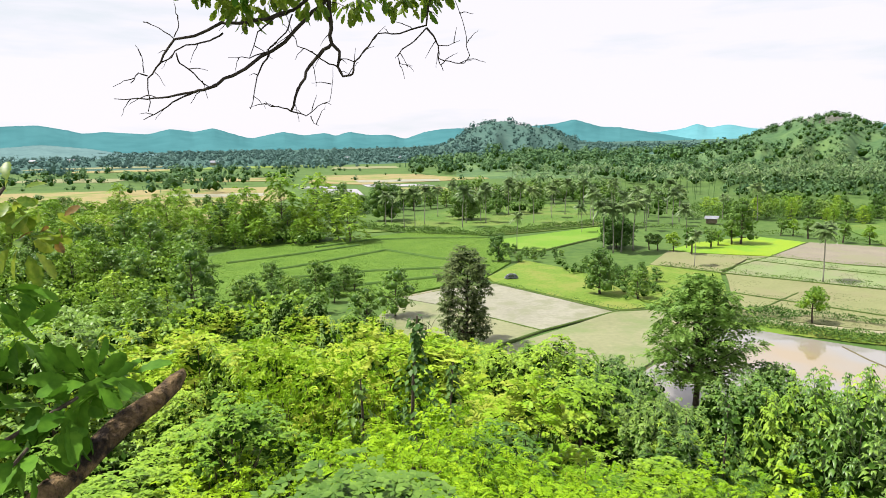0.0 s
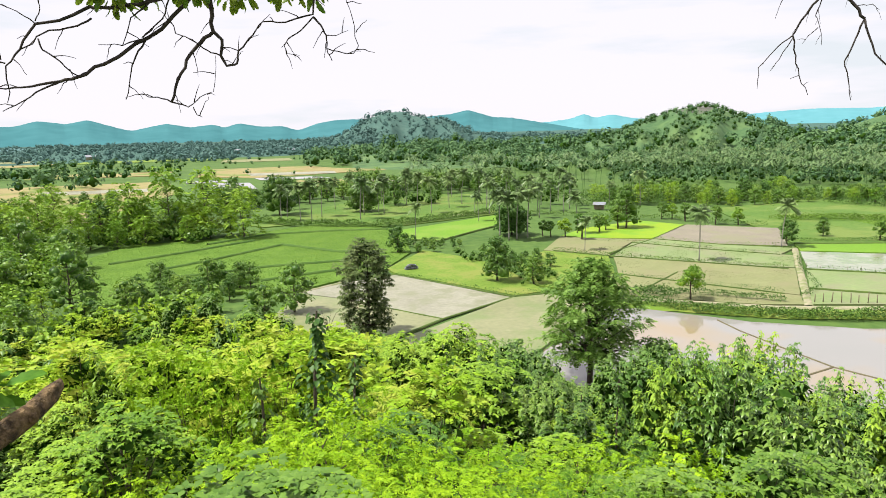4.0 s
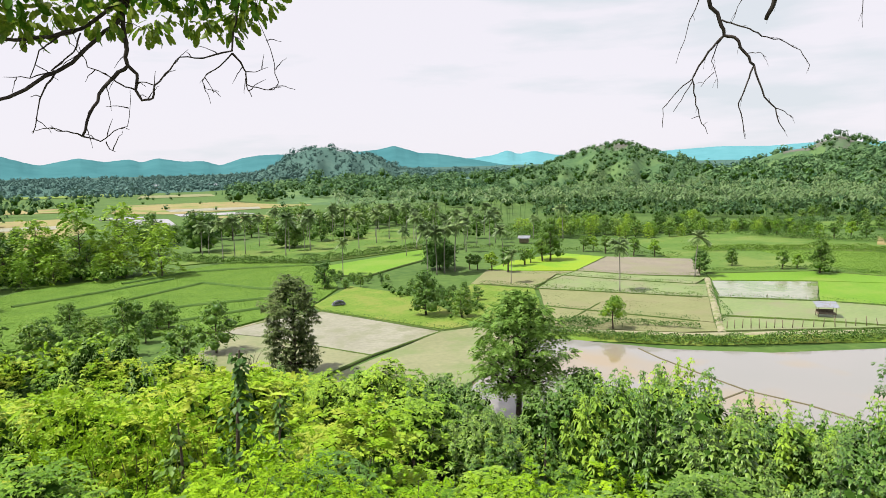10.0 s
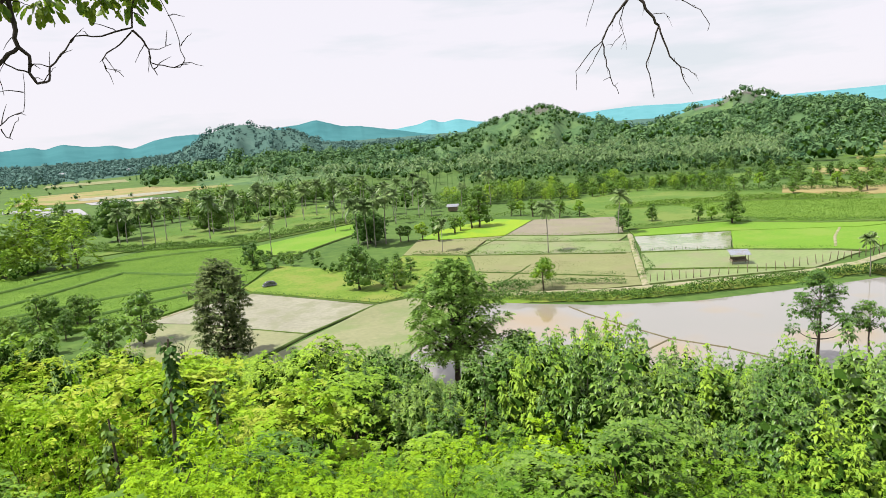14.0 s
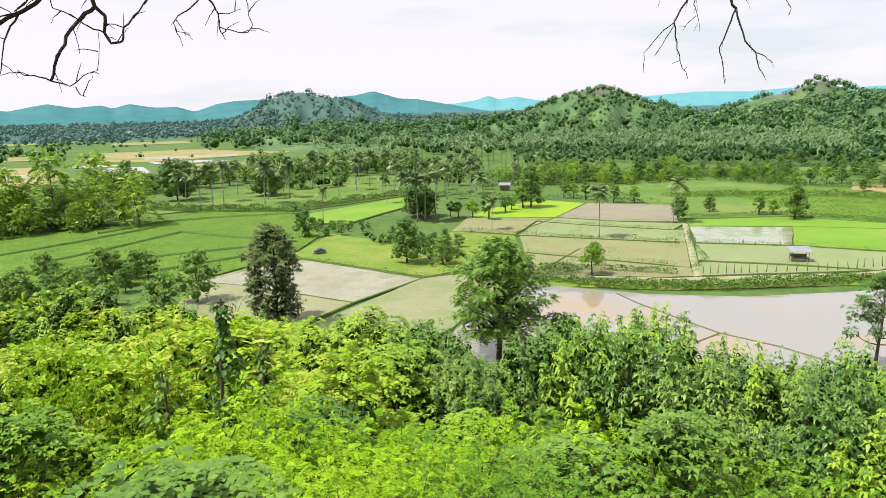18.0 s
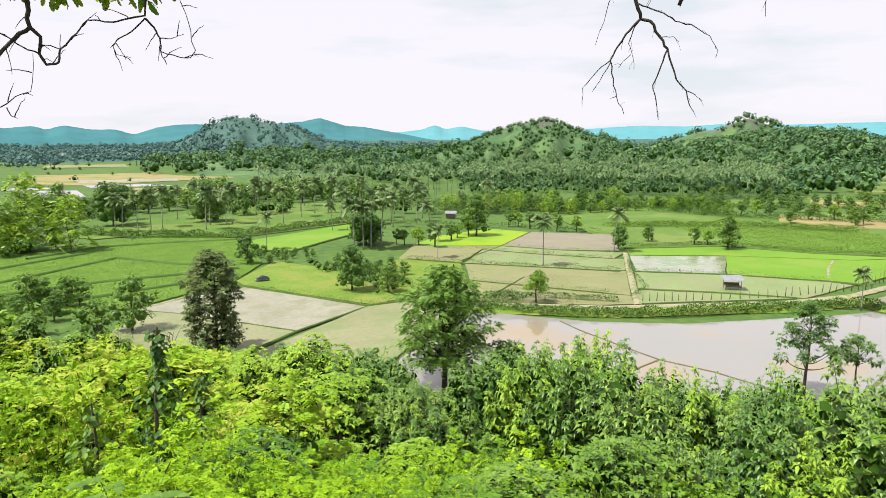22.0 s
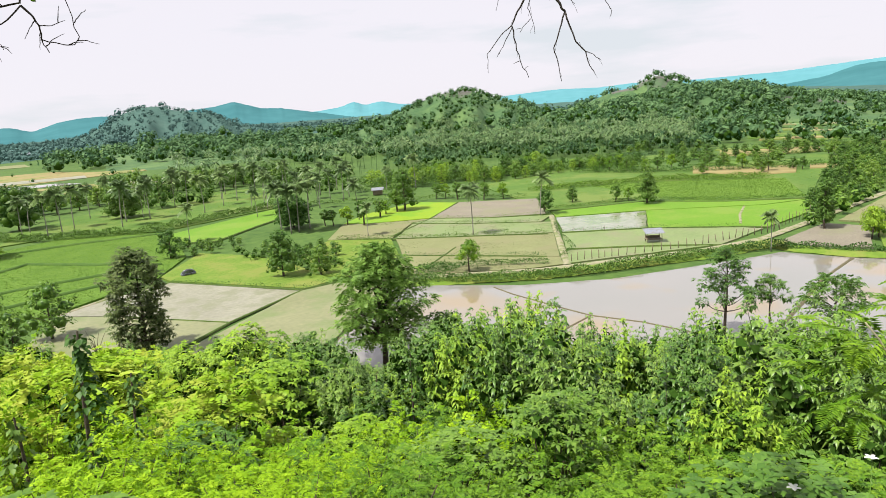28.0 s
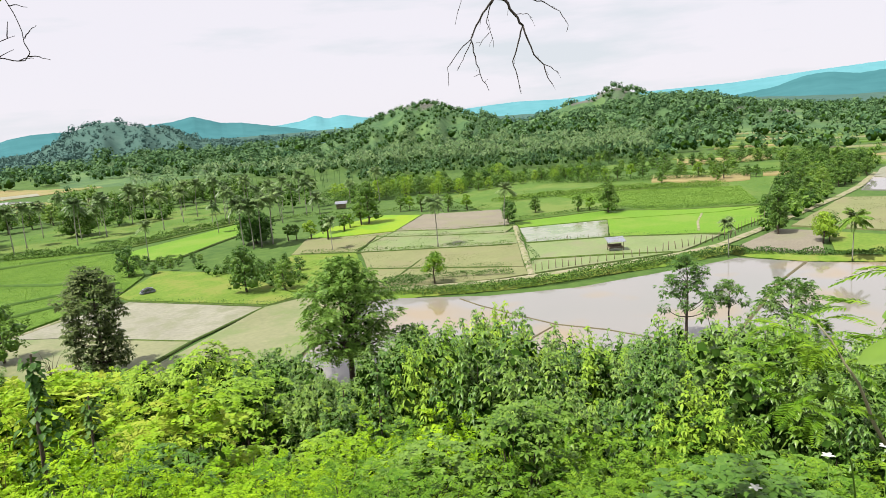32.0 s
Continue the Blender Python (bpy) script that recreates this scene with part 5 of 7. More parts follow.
wood("woodland", 900, (-38, 10), (420, 860), (3, 6), M_WOODS, "tree lines between the far paddies", 13, lambda a, r, x, y, g: (np.abs(np.sin(r * 0.03 + 0.6 * np.sin(a * 0.3))) < 0.14) & (g.uniform(size=len(a)) < 0.9), 22, 0.38)
wood("undergrowth", 420, (-2, 44), (255, 345), (2.5, 5), M_LEAFDARK, "leafy bushes behind the palm meadow", 17, lambda a, r, x, y, g: (np.sin(a * 0.55 + 1) > -0.2) & (r > 265 + 25 * np.sin(a * 0.4)), 30, 0.4)
wood("undergrowth", 800, (30, 58), (345, 540), (3, 6), M_WOODS, "undergrowth of the palm grove", 7, None, 26)
wood("thicket", 450, (-46, -2), (98, 190), (2.5, 4.5), M_LEAF, "low leafy thicket between the trees", 8, lambda a, r, x, y, g: (x < -32 - (r - 98) * 0.15) | (r < 112), 44)
wood("thicket", 950, (-46, -4), (96, 210), (2.5, 4.5), M_LEAFLIGHT, "low light green thicket between the trees", 9, lambda a, r, x, y, g: (x < -34 - (r - 98) * 0.15) | (r < 110), 44)
wood("thicket", 300, (-40, -4), (186, 225), (2.5, 4.5), M_LEAF, "leafy thicket behind the maize", 10, lambda a, r, x, y, g: (y > 186) & (x < -8), 40)
wood("thicket", 160, (16, 27), (110, 150), (1.0, 2.0), M_LEAFDARK, "dark thicket beside the grass bank", 11, lambda a, r, x, y, g: (x > 43) & (x < 54) & (y > 108), 40)
wood("thicket", 700, (60, 76), (150, 340), (2, 4), M_LEAF, "thicket along the lane", 12, lambda a, r, x, y, g: (y < 67 + (x - 139) * 0.33) & (y > 65 + (x - 150) * 0.17 + 0.0016 * np.clip(x - 240, 0, 99) ** 2), 40, 0.4)


def grove(name, n, keep, label, seed, height=(11, 15)):
    """Many slender palms, joined."""
    g = np.random.default_rng(seed)
    pieces = []
    got = 0
    while got < n:
        a, r = math.radians(g.uniform(10, 60)), g.uniform(300, 640)
        x, y = r * math.sin(a), r * math.cos(a)
        if not keep(math.degrees(a), r):
            continue
        got += 1
        h = g.uniform(*height)
        z = float(land(x, y))
        pieces.append(tube([(x, y, z - 0.3), (x + g.normal() * 0.4, y, z + h / 2), (x + g.normal() * 0.7, y, z + h)], [0.13, 0.1, 0.08], 4, False))
        m = 15
        t = g.uniform(0, 6.28, m)
        rise = g.uniform(-0.5, 1.0, m)
        way = np.stack([np.cos(t), np.sin(t), rise], -1)
        tip = np.tile([x, y, z + h], (m, 1))
        L = g.uniform(2.5, 3.6, m)
        pieces.append(leaves(tip, way, np.tile([0, 0, 1.0], (m, 1)), L, 1.1, -0.3))
        mid = tip + unit(way) * L[:, None] * 0.8
        pieces.append(leaves(mid, way * [1, 1, 0] + [0, 0, -0.9], np.tile([0, 0, 1.0], (m, 1)) + way, L * 0.75, 0.8, -0.3))
    return tagged(array_mesh(name, *joined(pieces), M_GROVE), label, "palm grove", kind="stuff")


grove("palm_grove", 330, lambda a, r: 33 < a < 56 and 370 + (a - 33) * -2.0 < r < 540, "dense coconut palm grove at the hill's foot", 21, (8, 12))
grove("palm_grove", 70, lambda a, r: 13 < a < 33 and 300 < r < 430, "scattered coconut palms before the woods", 22)

scatter(40, [(150, 196), (196, 190), (205, 150), (215, 200), (160, 214)], (4, 6.5), (LEAFY, LIGHT), 3.5, "round trees below the terraces")
discard(*fieldtrees)


# ---- standing crops and rough grass ----
def crop(name, corners, n, size, mat, label, seed, lean=0.5, patch=0.0):
    """Tufts of blades over a field."""
    g = np.random.default_rng(seed)
    c = np.array(corners, float)
    p = g.uniform(c.min(0), c.max(0), (n * 3, 2))
    inside = np.zeros(len(p), bool)
    for a, b in zip(c, np.roll(c, -1, 0)):
        inside ^= ((a[1] > p[:, 1]) != (b[1] > p[:, 1])) & (p[:, 0] < (b[0] - a[0]) * (p[:, 1] - a[1]) / (b[1] - a[1] + 1e-9) + a[0])
    p = p[inside][:n]
    if patch:
        p = p[np.sin(p[:, 0] * 0.23 + 2 * np.sin(p[:, 1] * 0.13)) * np.sin(p[:, 1] * 0.31 + np.sin(p[:, 0] * 0.17)) > patch]
    n = len(p)
    t = g.uniform(0, 6.28, n)
    h = np.stack([np.cos(t), np.sin(t), np.zeros(n)], -1)
    s = size * g.uniform(0.6, 1.25, n)
    base = np.stack([p[:, 0], p[:, 1], np.full(n, 0.1)], -1)
    v, f = leaves(base, h * lean + [0, 0, 1.0], h * -1.0 + [0, 0, 0.3], s, s * 0.5)
    tagged(array_mesh(name, v, f, mat), label, "crop", kind="stuff")


for i, (name, corners, mat, z, label) in enumerate(FIELDS):
    if name == "maize_field":
        crop("maize_plants", corners, 40000, 0.3, M_CORN, "dense standing maize plants", i, 1.9)
    elif name == "meadow" and i < 24:
        crop("grass_tufts", corners, 5000, 0.35, M_BANK, "tufts of rough meadow grass", i, 1.4, 0.1)
    elif name == "grass_bank" or label == "grassy fallow paddy":
        crop("grass_tufts", corners, 3000, 0.2, M_BANK, "tufts of rough sunlit grass", i, 1.6)
    elif name == "cane_field":
        crop("cane_plants", corners, 16000, 0.3, M_CORN, "dense tufts of green cane", i, 0.9)
    elif name == "stubble_paddy":
        crop("stubble", corners, 1500, 0.22, M_DIKE, "weeds and straw stubble", i, 1.2, 0.25)

# ---- the near slope: shrubs, saplings, vines ----
def feather_shrub(height, radius, n, mat=None):
    """A soft mound of arching feathery fronds."""
    e = root("feathery_shrub", "bright green shrub of fine feathery leaves", "shrub")
    stems = [limb((0, 0, -0.3), (math.cos(a) * radius * 0.5, math.sin(a) * radius * 0.5, height * 0.5), 0.02, 0.006, 0.1, 4, 4) for a in np.linspace(0, 5.5, 5)]
    array_mesh("stem", *grown(stems), M_BARK, e)
    m = n // 14
    d = ball(m)
    d[:, 2] = np.abs(d[:, 2])
    bump = 1 + 0.28 * np.sin(d[:, 0] * 7) * np.sin(d[:, 1] * 6 + 1)
    tip = d * np.array([radius, radius, height * 0.9]) * (rng.uniform(0.55, 0.95, m) * bump)[:, None]
    way = unit(d * [1, 1, 0.5] + rng.normal(scale=0.65, size=(m, 3)) + [0, 0, 0.4])
    array_mesh("foliage", *fronds(tip, way, rng.uniform(0.12, 0.26, m), 7, 0.3, 0.5, 0.4), mat or M_FEATHER, e)
    # A heart painted dark stands for the shade under the fronds.
    array_mesh("inner_foliage", *cores([(0, 0, 0)], [(radius * 0.58, radius * 0.58, height * 0.58)], 0.56, 7), M_GAPSHADE, e)
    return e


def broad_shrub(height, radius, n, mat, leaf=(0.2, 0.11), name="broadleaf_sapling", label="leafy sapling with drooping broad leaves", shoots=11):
    """Upright leafy shoots, whorl above whorl of bowed leaves, the gaps between painted dark."""
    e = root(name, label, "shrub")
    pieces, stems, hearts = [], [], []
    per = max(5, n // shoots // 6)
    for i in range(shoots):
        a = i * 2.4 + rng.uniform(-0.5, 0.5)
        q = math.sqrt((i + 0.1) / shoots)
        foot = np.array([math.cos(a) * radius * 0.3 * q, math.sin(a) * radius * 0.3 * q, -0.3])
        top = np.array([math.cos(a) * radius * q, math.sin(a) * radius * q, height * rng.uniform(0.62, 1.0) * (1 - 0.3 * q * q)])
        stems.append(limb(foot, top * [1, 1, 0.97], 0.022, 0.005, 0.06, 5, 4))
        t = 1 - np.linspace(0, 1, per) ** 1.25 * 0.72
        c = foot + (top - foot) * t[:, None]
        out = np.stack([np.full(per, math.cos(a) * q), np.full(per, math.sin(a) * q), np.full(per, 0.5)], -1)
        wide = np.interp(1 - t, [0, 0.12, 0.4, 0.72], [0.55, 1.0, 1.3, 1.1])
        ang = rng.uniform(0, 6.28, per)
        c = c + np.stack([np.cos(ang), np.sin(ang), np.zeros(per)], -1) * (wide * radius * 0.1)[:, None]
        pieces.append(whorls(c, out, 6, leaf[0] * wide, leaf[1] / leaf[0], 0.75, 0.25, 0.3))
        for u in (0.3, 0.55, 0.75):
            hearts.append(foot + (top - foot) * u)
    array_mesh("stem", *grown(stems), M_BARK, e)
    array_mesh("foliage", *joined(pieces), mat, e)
    array_mesh("inner_foliage", *dim_leaves(hearts, (radius * 0.26, radius * 0.26, height * 0.13), 14, leaf[0] * 1.5), M_GAPSHADE, e)
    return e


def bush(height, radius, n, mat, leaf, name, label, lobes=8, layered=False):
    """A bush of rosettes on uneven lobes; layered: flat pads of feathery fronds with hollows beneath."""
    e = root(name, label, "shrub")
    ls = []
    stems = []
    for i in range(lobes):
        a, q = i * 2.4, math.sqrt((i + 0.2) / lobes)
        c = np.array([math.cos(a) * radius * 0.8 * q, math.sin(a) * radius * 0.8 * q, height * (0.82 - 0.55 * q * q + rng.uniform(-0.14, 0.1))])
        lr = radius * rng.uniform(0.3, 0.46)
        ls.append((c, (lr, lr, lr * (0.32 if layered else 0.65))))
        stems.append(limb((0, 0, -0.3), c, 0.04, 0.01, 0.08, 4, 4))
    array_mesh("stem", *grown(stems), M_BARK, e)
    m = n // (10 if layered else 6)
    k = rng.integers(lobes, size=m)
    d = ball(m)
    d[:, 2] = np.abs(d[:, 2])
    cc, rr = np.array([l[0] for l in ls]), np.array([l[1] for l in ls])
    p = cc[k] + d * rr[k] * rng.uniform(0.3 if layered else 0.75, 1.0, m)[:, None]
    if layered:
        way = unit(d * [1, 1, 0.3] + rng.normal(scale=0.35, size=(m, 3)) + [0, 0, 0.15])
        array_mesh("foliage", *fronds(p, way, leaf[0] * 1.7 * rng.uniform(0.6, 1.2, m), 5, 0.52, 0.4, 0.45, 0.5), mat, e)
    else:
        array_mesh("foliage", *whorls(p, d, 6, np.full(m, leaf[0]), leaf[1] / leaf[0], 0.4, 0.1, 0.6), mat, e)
    # Fill leaves painted dark put shade into the hollows.
    array_mesh("inner_foliage", *dim_leaves(cc - [0, 0, radius * 0.16], rr[0] * 0.9, 12, leaf[0] * 1.6), M_GAPSHADE, e)
    return e


def vine_column(height, n):
    """A dead pole wrapped in hanging vine leaves."""
    e = root("vine_column", "pole overgrown with dark hanging vine leaves", "vine")
    array_mesh("stem", *limb((0, 0, -0.3), (0.15, 0.1, height), 0.06, 0.02, 0.05, 6, 5), M_BARK, e)
    t = rng.uniform(0, 1, n)
    ang = rng.uniform(0, 6.28, n)
    wide = 0.36 * (1.15 - t) + 0.12 + 0.16 * np.sin(t * 13)
    out = np.stack([np.cos(ang), np.sin(ang), np.zeros(n)], -1)
    p = out * (wide * rng.uniform(0.5, 1, n))[:, None] + np.stack([0.15 * t, 0.1 * t, t * height], -1)
    way = unit(out * 0.8 + [0, 0, -0.7] + rng.normal(scale=0.3, size=(n, 3)))
    array_mesh("foliage", *leaves(p, way, out * 0.6 + [0, 0, 1.0], rng.uniform(0.12, 0.2, n), rng.uniform(0.09, 0.15, n), 0.12), M_LEAFDARK, e)
    return e



def patterns(n, leaf, lobes):
    """Saplings, yellow bushes and green bushes with n leaves of one size."""
    sap = [broad_shrub(6.0, 1.7, n, M_SAPLING, (leaf * 1.1, leaf * 0.5)) for _ in range(3)] + [broad_shrub(6.0, 1.6, n, M_LEAFLIGHT, (leaf * 1.2, leaf * 0.5)) for _ in range(2)]
    yel = [bush(4.4, 2.3, int(n * 2.0), M_LEAFYELLOW, (leaf, leaf * 0.5), "yellow_green_bush", "spreading yellow green bush with layered sprays", lobes, True) for _ in range(2)]
    gre = [bush(4.2, 2.0, n, M_LEAFLIGHT, (leaf, leaf * 0.45), "green_bush", "dense light green bush", lobes) for _ in range(2)] + [bush(4.2, 2.0, n, M_LEAF, (leaf, leaf * 0.48), "leafy_bush", "dense mid green bush", lobes) for _ in range(2)]
    return sap, yel, gre


feathers = [feather_shrub(1.5, 1.3, 4200) for _ in range(3)]
ferns = [feather_shrub(1.5, 1.3, 4200, M_FERN) for _ in range(2)]
saplings, yellows, greens = patterns(800, 0.31, 14)
fine_saplings, fine_yellows, fine_greens = patterns(2500, 0.21, 18)
HEIGHTS = {"feathery_shrub": 1.5, "broadleaf_sapling": 5.8, "yellow_green_bush": 4.4, "green_bush": 4.2, "leafy_bush": 4.2}
beds = {key: Bed() for key in (*HEIGHTS, "inner")}
counts = {key: 0 for key in HEIGHTS}

LIMIT_AZ = (-60, -28, -23.5, -18.6, -15.3, -11.2, -4.6, -1.9, 0, 5.4, 8, 11.5, 14.6, 17.3, 20.4, 22, 24.5, 26, 28.5, 30.4, 33.7, 37.8, 41.6, 44, 45.9, 49.5, 52.5, 55.5, 58, 60.5, 63.4, 66, 68.5, 71, 73.5, 100)
LIMIT_EL = (-10.2, -10.4, -11.5, -11.2, -12.2, -11.5, -12.5, -13, -14.6, -15.4, -16.4, -17.2, -17, -16, -18.2, -16.9, -18.4, -20.8, -21, -18.8, -16.6, -17, -15.2, -15, -18.9, -17.7, -17.9, -18.6, -16.6, -15.8, -15.3, -15.2, -16, -15.2, -13.9, -13.9)


def slope_plants():
    """Clothes the slope, the nearer plants first, each kept low enough to leave the valley in view from the viewpoint."""
    r = 5.5
    while r < 100:
        step = (1.05 + r * 0.012) if r < 12.5 else (1.7 + r * 0.016)
        az = -36.0
        while az < 80:
            a = az + rng.uniform(-0.4, 0.4) * math.degrees(step / r)
            rr = r + rng.uniform(-0.45, 0.45) * step
            az += math.degrees(step * 1.1 / r)
            x, y = rr * math.sin(radians(a)), rr * math.cos(radians(a))
            if rr > np.interp(a, (-60, -20, -5, 4, 10, 20, 32, 45, 60, 75, 95), (100, 104, 100, 92, 82, 72, 64, 62, 64, 70, 72)):
                continue
            z = float(land(x, y))
            sap, yel, gre = (fine_saplings, fine_yellows, fine_greens) if rr < 33 else (saplings, yellows, greens)
            lump = noise.noise((x * 0.3, y * 0.3, 5.0))
            room = 28 + rr * math.tan(radians(np.interp(a, LIMIT_AZ, LIMIT_EL))) - z + rng.uniform(-0.4, 0.3)
            near = 28 - rr * math.tan(radians(25.5)) - z
            pick = noise.noise((x * 0.09, y * 0.09, 3.0)) + rng.uniform(-0.2, 0.2)
            if rr < np.interp(a, (-60, 5, 16, 25, 33, 41, 90), (17, 17, 14, 18, 17, 12.5, 12.5)) + 4 * noise.noise((x * 0.2, y * 0.2, 2)):
                src = gre[2:] if rng.uniform() < 0.04 else (ferns if a + 30 * pick > 34 else feathers) if pick > -0.24 or rng.uniform() < 0.3 else gre[:2]
                want = min(2.4, max(0.6, near + rng.uniform(-0.9, 0.5) + 2.0 * lump))
                want = min(want, max(0.5, 0.85 * near)) if rr < 9 else want
            elif a < 13 and rr > 15:
                src = gre[2:] if rng.uniform() < 0.08 else sap[3:] if rng.uniform() < 0.08 else yel if pick > -0.24 else gre[:2]
                want = 3.2 + 2.4 * lump + rng.uniform(-0.6, 0.8)
            elif a > 20:
                src = sap[:3] if pick > -0.2 else sap[3:]
                want = 4.4 + 3.2 * lump + rng.uniform(-0.8, 1.0)
            else:
                src = gre[:2] if pick > 0.1 else (gre[2:] if pick > -0.08 else (yel if pick > -0.3 else sap))
                want = 3.0 + 2.4 * lump + rng.uniform(-0.6, 0.8)
            h = min(want, room)
            if rr > 16 and room > 2:
                h = min(room, 8.5 if src is sap or src[0] in sap else 5.6) * min(1.0, max(0.26, 0.68 + 1.3 * lump + rng.uniform(-0.34, 0.34)))
            if h < 0.5:
                continue
            p = src[int(rng.integers(len(src)))]
            kind = p.name.split(".")[0]
            s = h / HEIGHTS[kind]
            w = min(max(s * rng.uniform(0.8, 1.2), 0.62), 1.15)
            counts[kind] += 1
            m = pose(x, y, z - 0.1, rng.normal() * 3, rng.normal() * 3, rng.uniform(0, 360)) @ Matrix.Diagonal((w, w, s, 1))
            if counts[kind] <= 290:
                tagged(copy_thing(p, m), group="shrubs of the near slope")
            else:
                beds[kind].add(p, m)
                beds["inner"].add(p, m, "inner_foliage")
        r += step


slope_plants()
beds["feathery_shrub"].done("shrub_cover", M_FEATHER, "cover of bright feathery shrubs on the slope")
beds["broadleaf_sapling"].done("sapling_cover", M_SAPLING, "cover of broadleaf saplings on the lower slope")
beds["yellow_green_bush"].done("bush_cover", M_LEAFYELLOW, "cover of yellow green bushes on the lower slope")
beds["green_bush"].done("bush_cover", M_LEAFLIGHT, "cover of light green bushes on the lower slope")
beds["inner"].done("inner_foliage", M_GAPSHADE, "inner fill of the lower slope shrubs, painted dark as shade")
beds["leafy_bush"].done("bush_cover", M_LEAF, "cover of mid green bushes on the lower slope")
discard(*feathers, *ferns, *saplings, *yellows, *greens, *fine_saplings, *fine_yellows, *fine_greens)

# ---- single trees ----
def stand(e, x, y, z=None, turn=0.0):
    e.matrix_basis = pose(x, y, float(land(x, y)) - 0.05 if z is None else z, 0, 0, turn)
    return e


stand(crown_tree("rain_tree", "large tree with layered feathery foliage at the edge of the pond", 14.4, 5.5, ((0.2, 0.6), (0.35, 0.95), (0.5, 1.0), (0.7, 0.8), (0.85, 0.55), (0.97, 0.1)), 100, 1.35, 0.32, 2900, 0.72, M_RAIN, 0.3, 0.2, True, 0.4, 3, limbs=True), 34.3, 62.6)
stand(crown_tree("dark_tree", "dark olive tree with large leaves before the mud paddy", 14.0, 3.9, ((0.08, 0.6), (0.3, 0.95), (0.55, 1.0), (0.75, 0.85), (0.9, 0.55), (0.97, 0.2)), 70, 1.1, 0.8, 1900, 0.52, M_OLIVE, 0.2, 0.12, False, 0.45, 4, limbs=True), 13.5, 87.9)
stand(crown_tree("pond_tree", "open-crowned tree with dark branches beside the pond", 11.0, 3.6, ((0.42, 0.9), (0.6, 1.0), (0.8, 0.8), (0.97, 0.2)), 26, 0.95, 0.75, 620, 0.42, M_LEAFDARK, 0.17, 0.3, False, 0.4, limbs=True), 67, 40.6)
stand(crown_tree("pond_tree", "small dark round-crowned tree beside the pond", 7.6, 1.7, ((0.6, 0.9), (0.8, 1.0), (0.97, 0.3)), 10, 0.75, 0.75, 220, 0.4, M_LEAFDARK, 0.1, 0.45, False, 0.3, limbs=True), 70.6, 37.4)
stand(crown_tree("pond_tree", "low feathery light tree beside the pond", 7.8, 3.6, ((0.45, 0.8), (0.65, 1.0), (0.85, 0.75), (0.97, 0.2)), 34, 1.0, 0.3, 800, 0.55, M_LEAF, 0.12, 0.3, True, 0.4, limbs=True), 74, 32)
stand(crown_tree("grey_tree", "thin grey green tree rising above the slope", 6.4, 2.7, ((0.2, 0.8), (0.5, 1.0), (0.8, 0.8), (0.97, 0.2)), 30, 0.85, 0.6, 420, 0.5, M_OLIVE, 0.1, 0.15, True, 0.4, 4, limbs=True), 18.3, 59.5)
for x, y, h in ((27.7, 68.6, 2.6), (29.3, 67.2, 2.0), (26.2, 69.6, 2.2)):
    stand(palm("banana_plant", "small banana plant with arching dark leaves", h, 0.1, 9, 2.2, 12, M_LEAFDARK, "banana plant"), x, y)
for x, y, h, w in ((6.9, 244, 15.5, 7.2), (36.6, 240, 12.5, 6.5), (66.5, 166, 9.0, 5.2), (-12, 246, 11, 6)):
    stand(tree("shade_tree", "broad dense dark tree among the palms", h, w, 2600, (0.75, 0.42), M_LEAFDARK, 0.0, 26, 0.25, 0.85, spread=0.72, heart=0.62), x, y)
stand(tree("slender_tree", "tall slender dark tree by the lane", 10.6, 2.4, 1400, (0.5, 0.3), M_LEAFDARK, 0.02, 14, 0.16, 1.2, spread=0.5, low=0.95), 134.6, 61)
stand(tree("cone_tree", "dark cone-shaped tree at the edge of the rice", 9.0, 2.3, 1300, (0.5, 0.26), M_LEAFDARK, 0.02, 16, 0.16, 0.9, spread=0.62, low=1.0), 144.8, 111.3)
stand(tree("small_tree", "small round-crowned light green tree on the paddy edge", 5.6, 2.3, 1300, (0.36, 0.2), M_LEAFLIGHT, 0.3, 9, 0.13, 0.85), 67.2, 89.3)
stand(tree("yellow_tree", "bright green drooping tree beside the fallow field", 6.4, 2.7, 1500, (0.42, 0.17), M_LEAFLIGHT, 0.05, 10, 0.13, 0.9, droop=0.9), 131, 51)
# Dark leaves added where the big tree's shade falls beside its trunk.
stand(tree("thicket_tree", "dark leafy tree added for the shade under the big tree", 5.0, 3.2, 1500, (0.36, 0.2), M_LEAFDARK, 0.02, 10, 0.14, 0.8), 41, 60)
stand(tree("sapling_tree", "tall leafy sapling rising above the slope", 7.6, 1.9, 1500, (0.34, 0.15), M_LEAF, 0.02, 12, 0.1, 1.0, spread=0.6, low=0.95, droop=0.8), 41, 46.5)

bare = root("bare_bush", "leafless grey bush beside the mud paddy", "bush", (8.4, 92.5, 0))
array_mesh("branch", *grown([limb((0, 0, -0.2), (rng.normal() * 0.8, rng.normal() * 0.8, rng.uniform(1.8, 3.2)), 0.05, 0.012, 0.1, 4, 4) for _ in range(9)]), M_BARK, bare)

for x, y, h, n in ((0.83, 12.8, 3.9, 420), (1.9, 15.4, 3.2, 320), (4.6, 16.6, 3.4, 300), (9.3, 17.6, 2.8, 260), (11.0, 18.2, 3.6, 380), (-0.4, 14.6, 2.6, 260)):
    stand(vine_column(h, n), x, y)


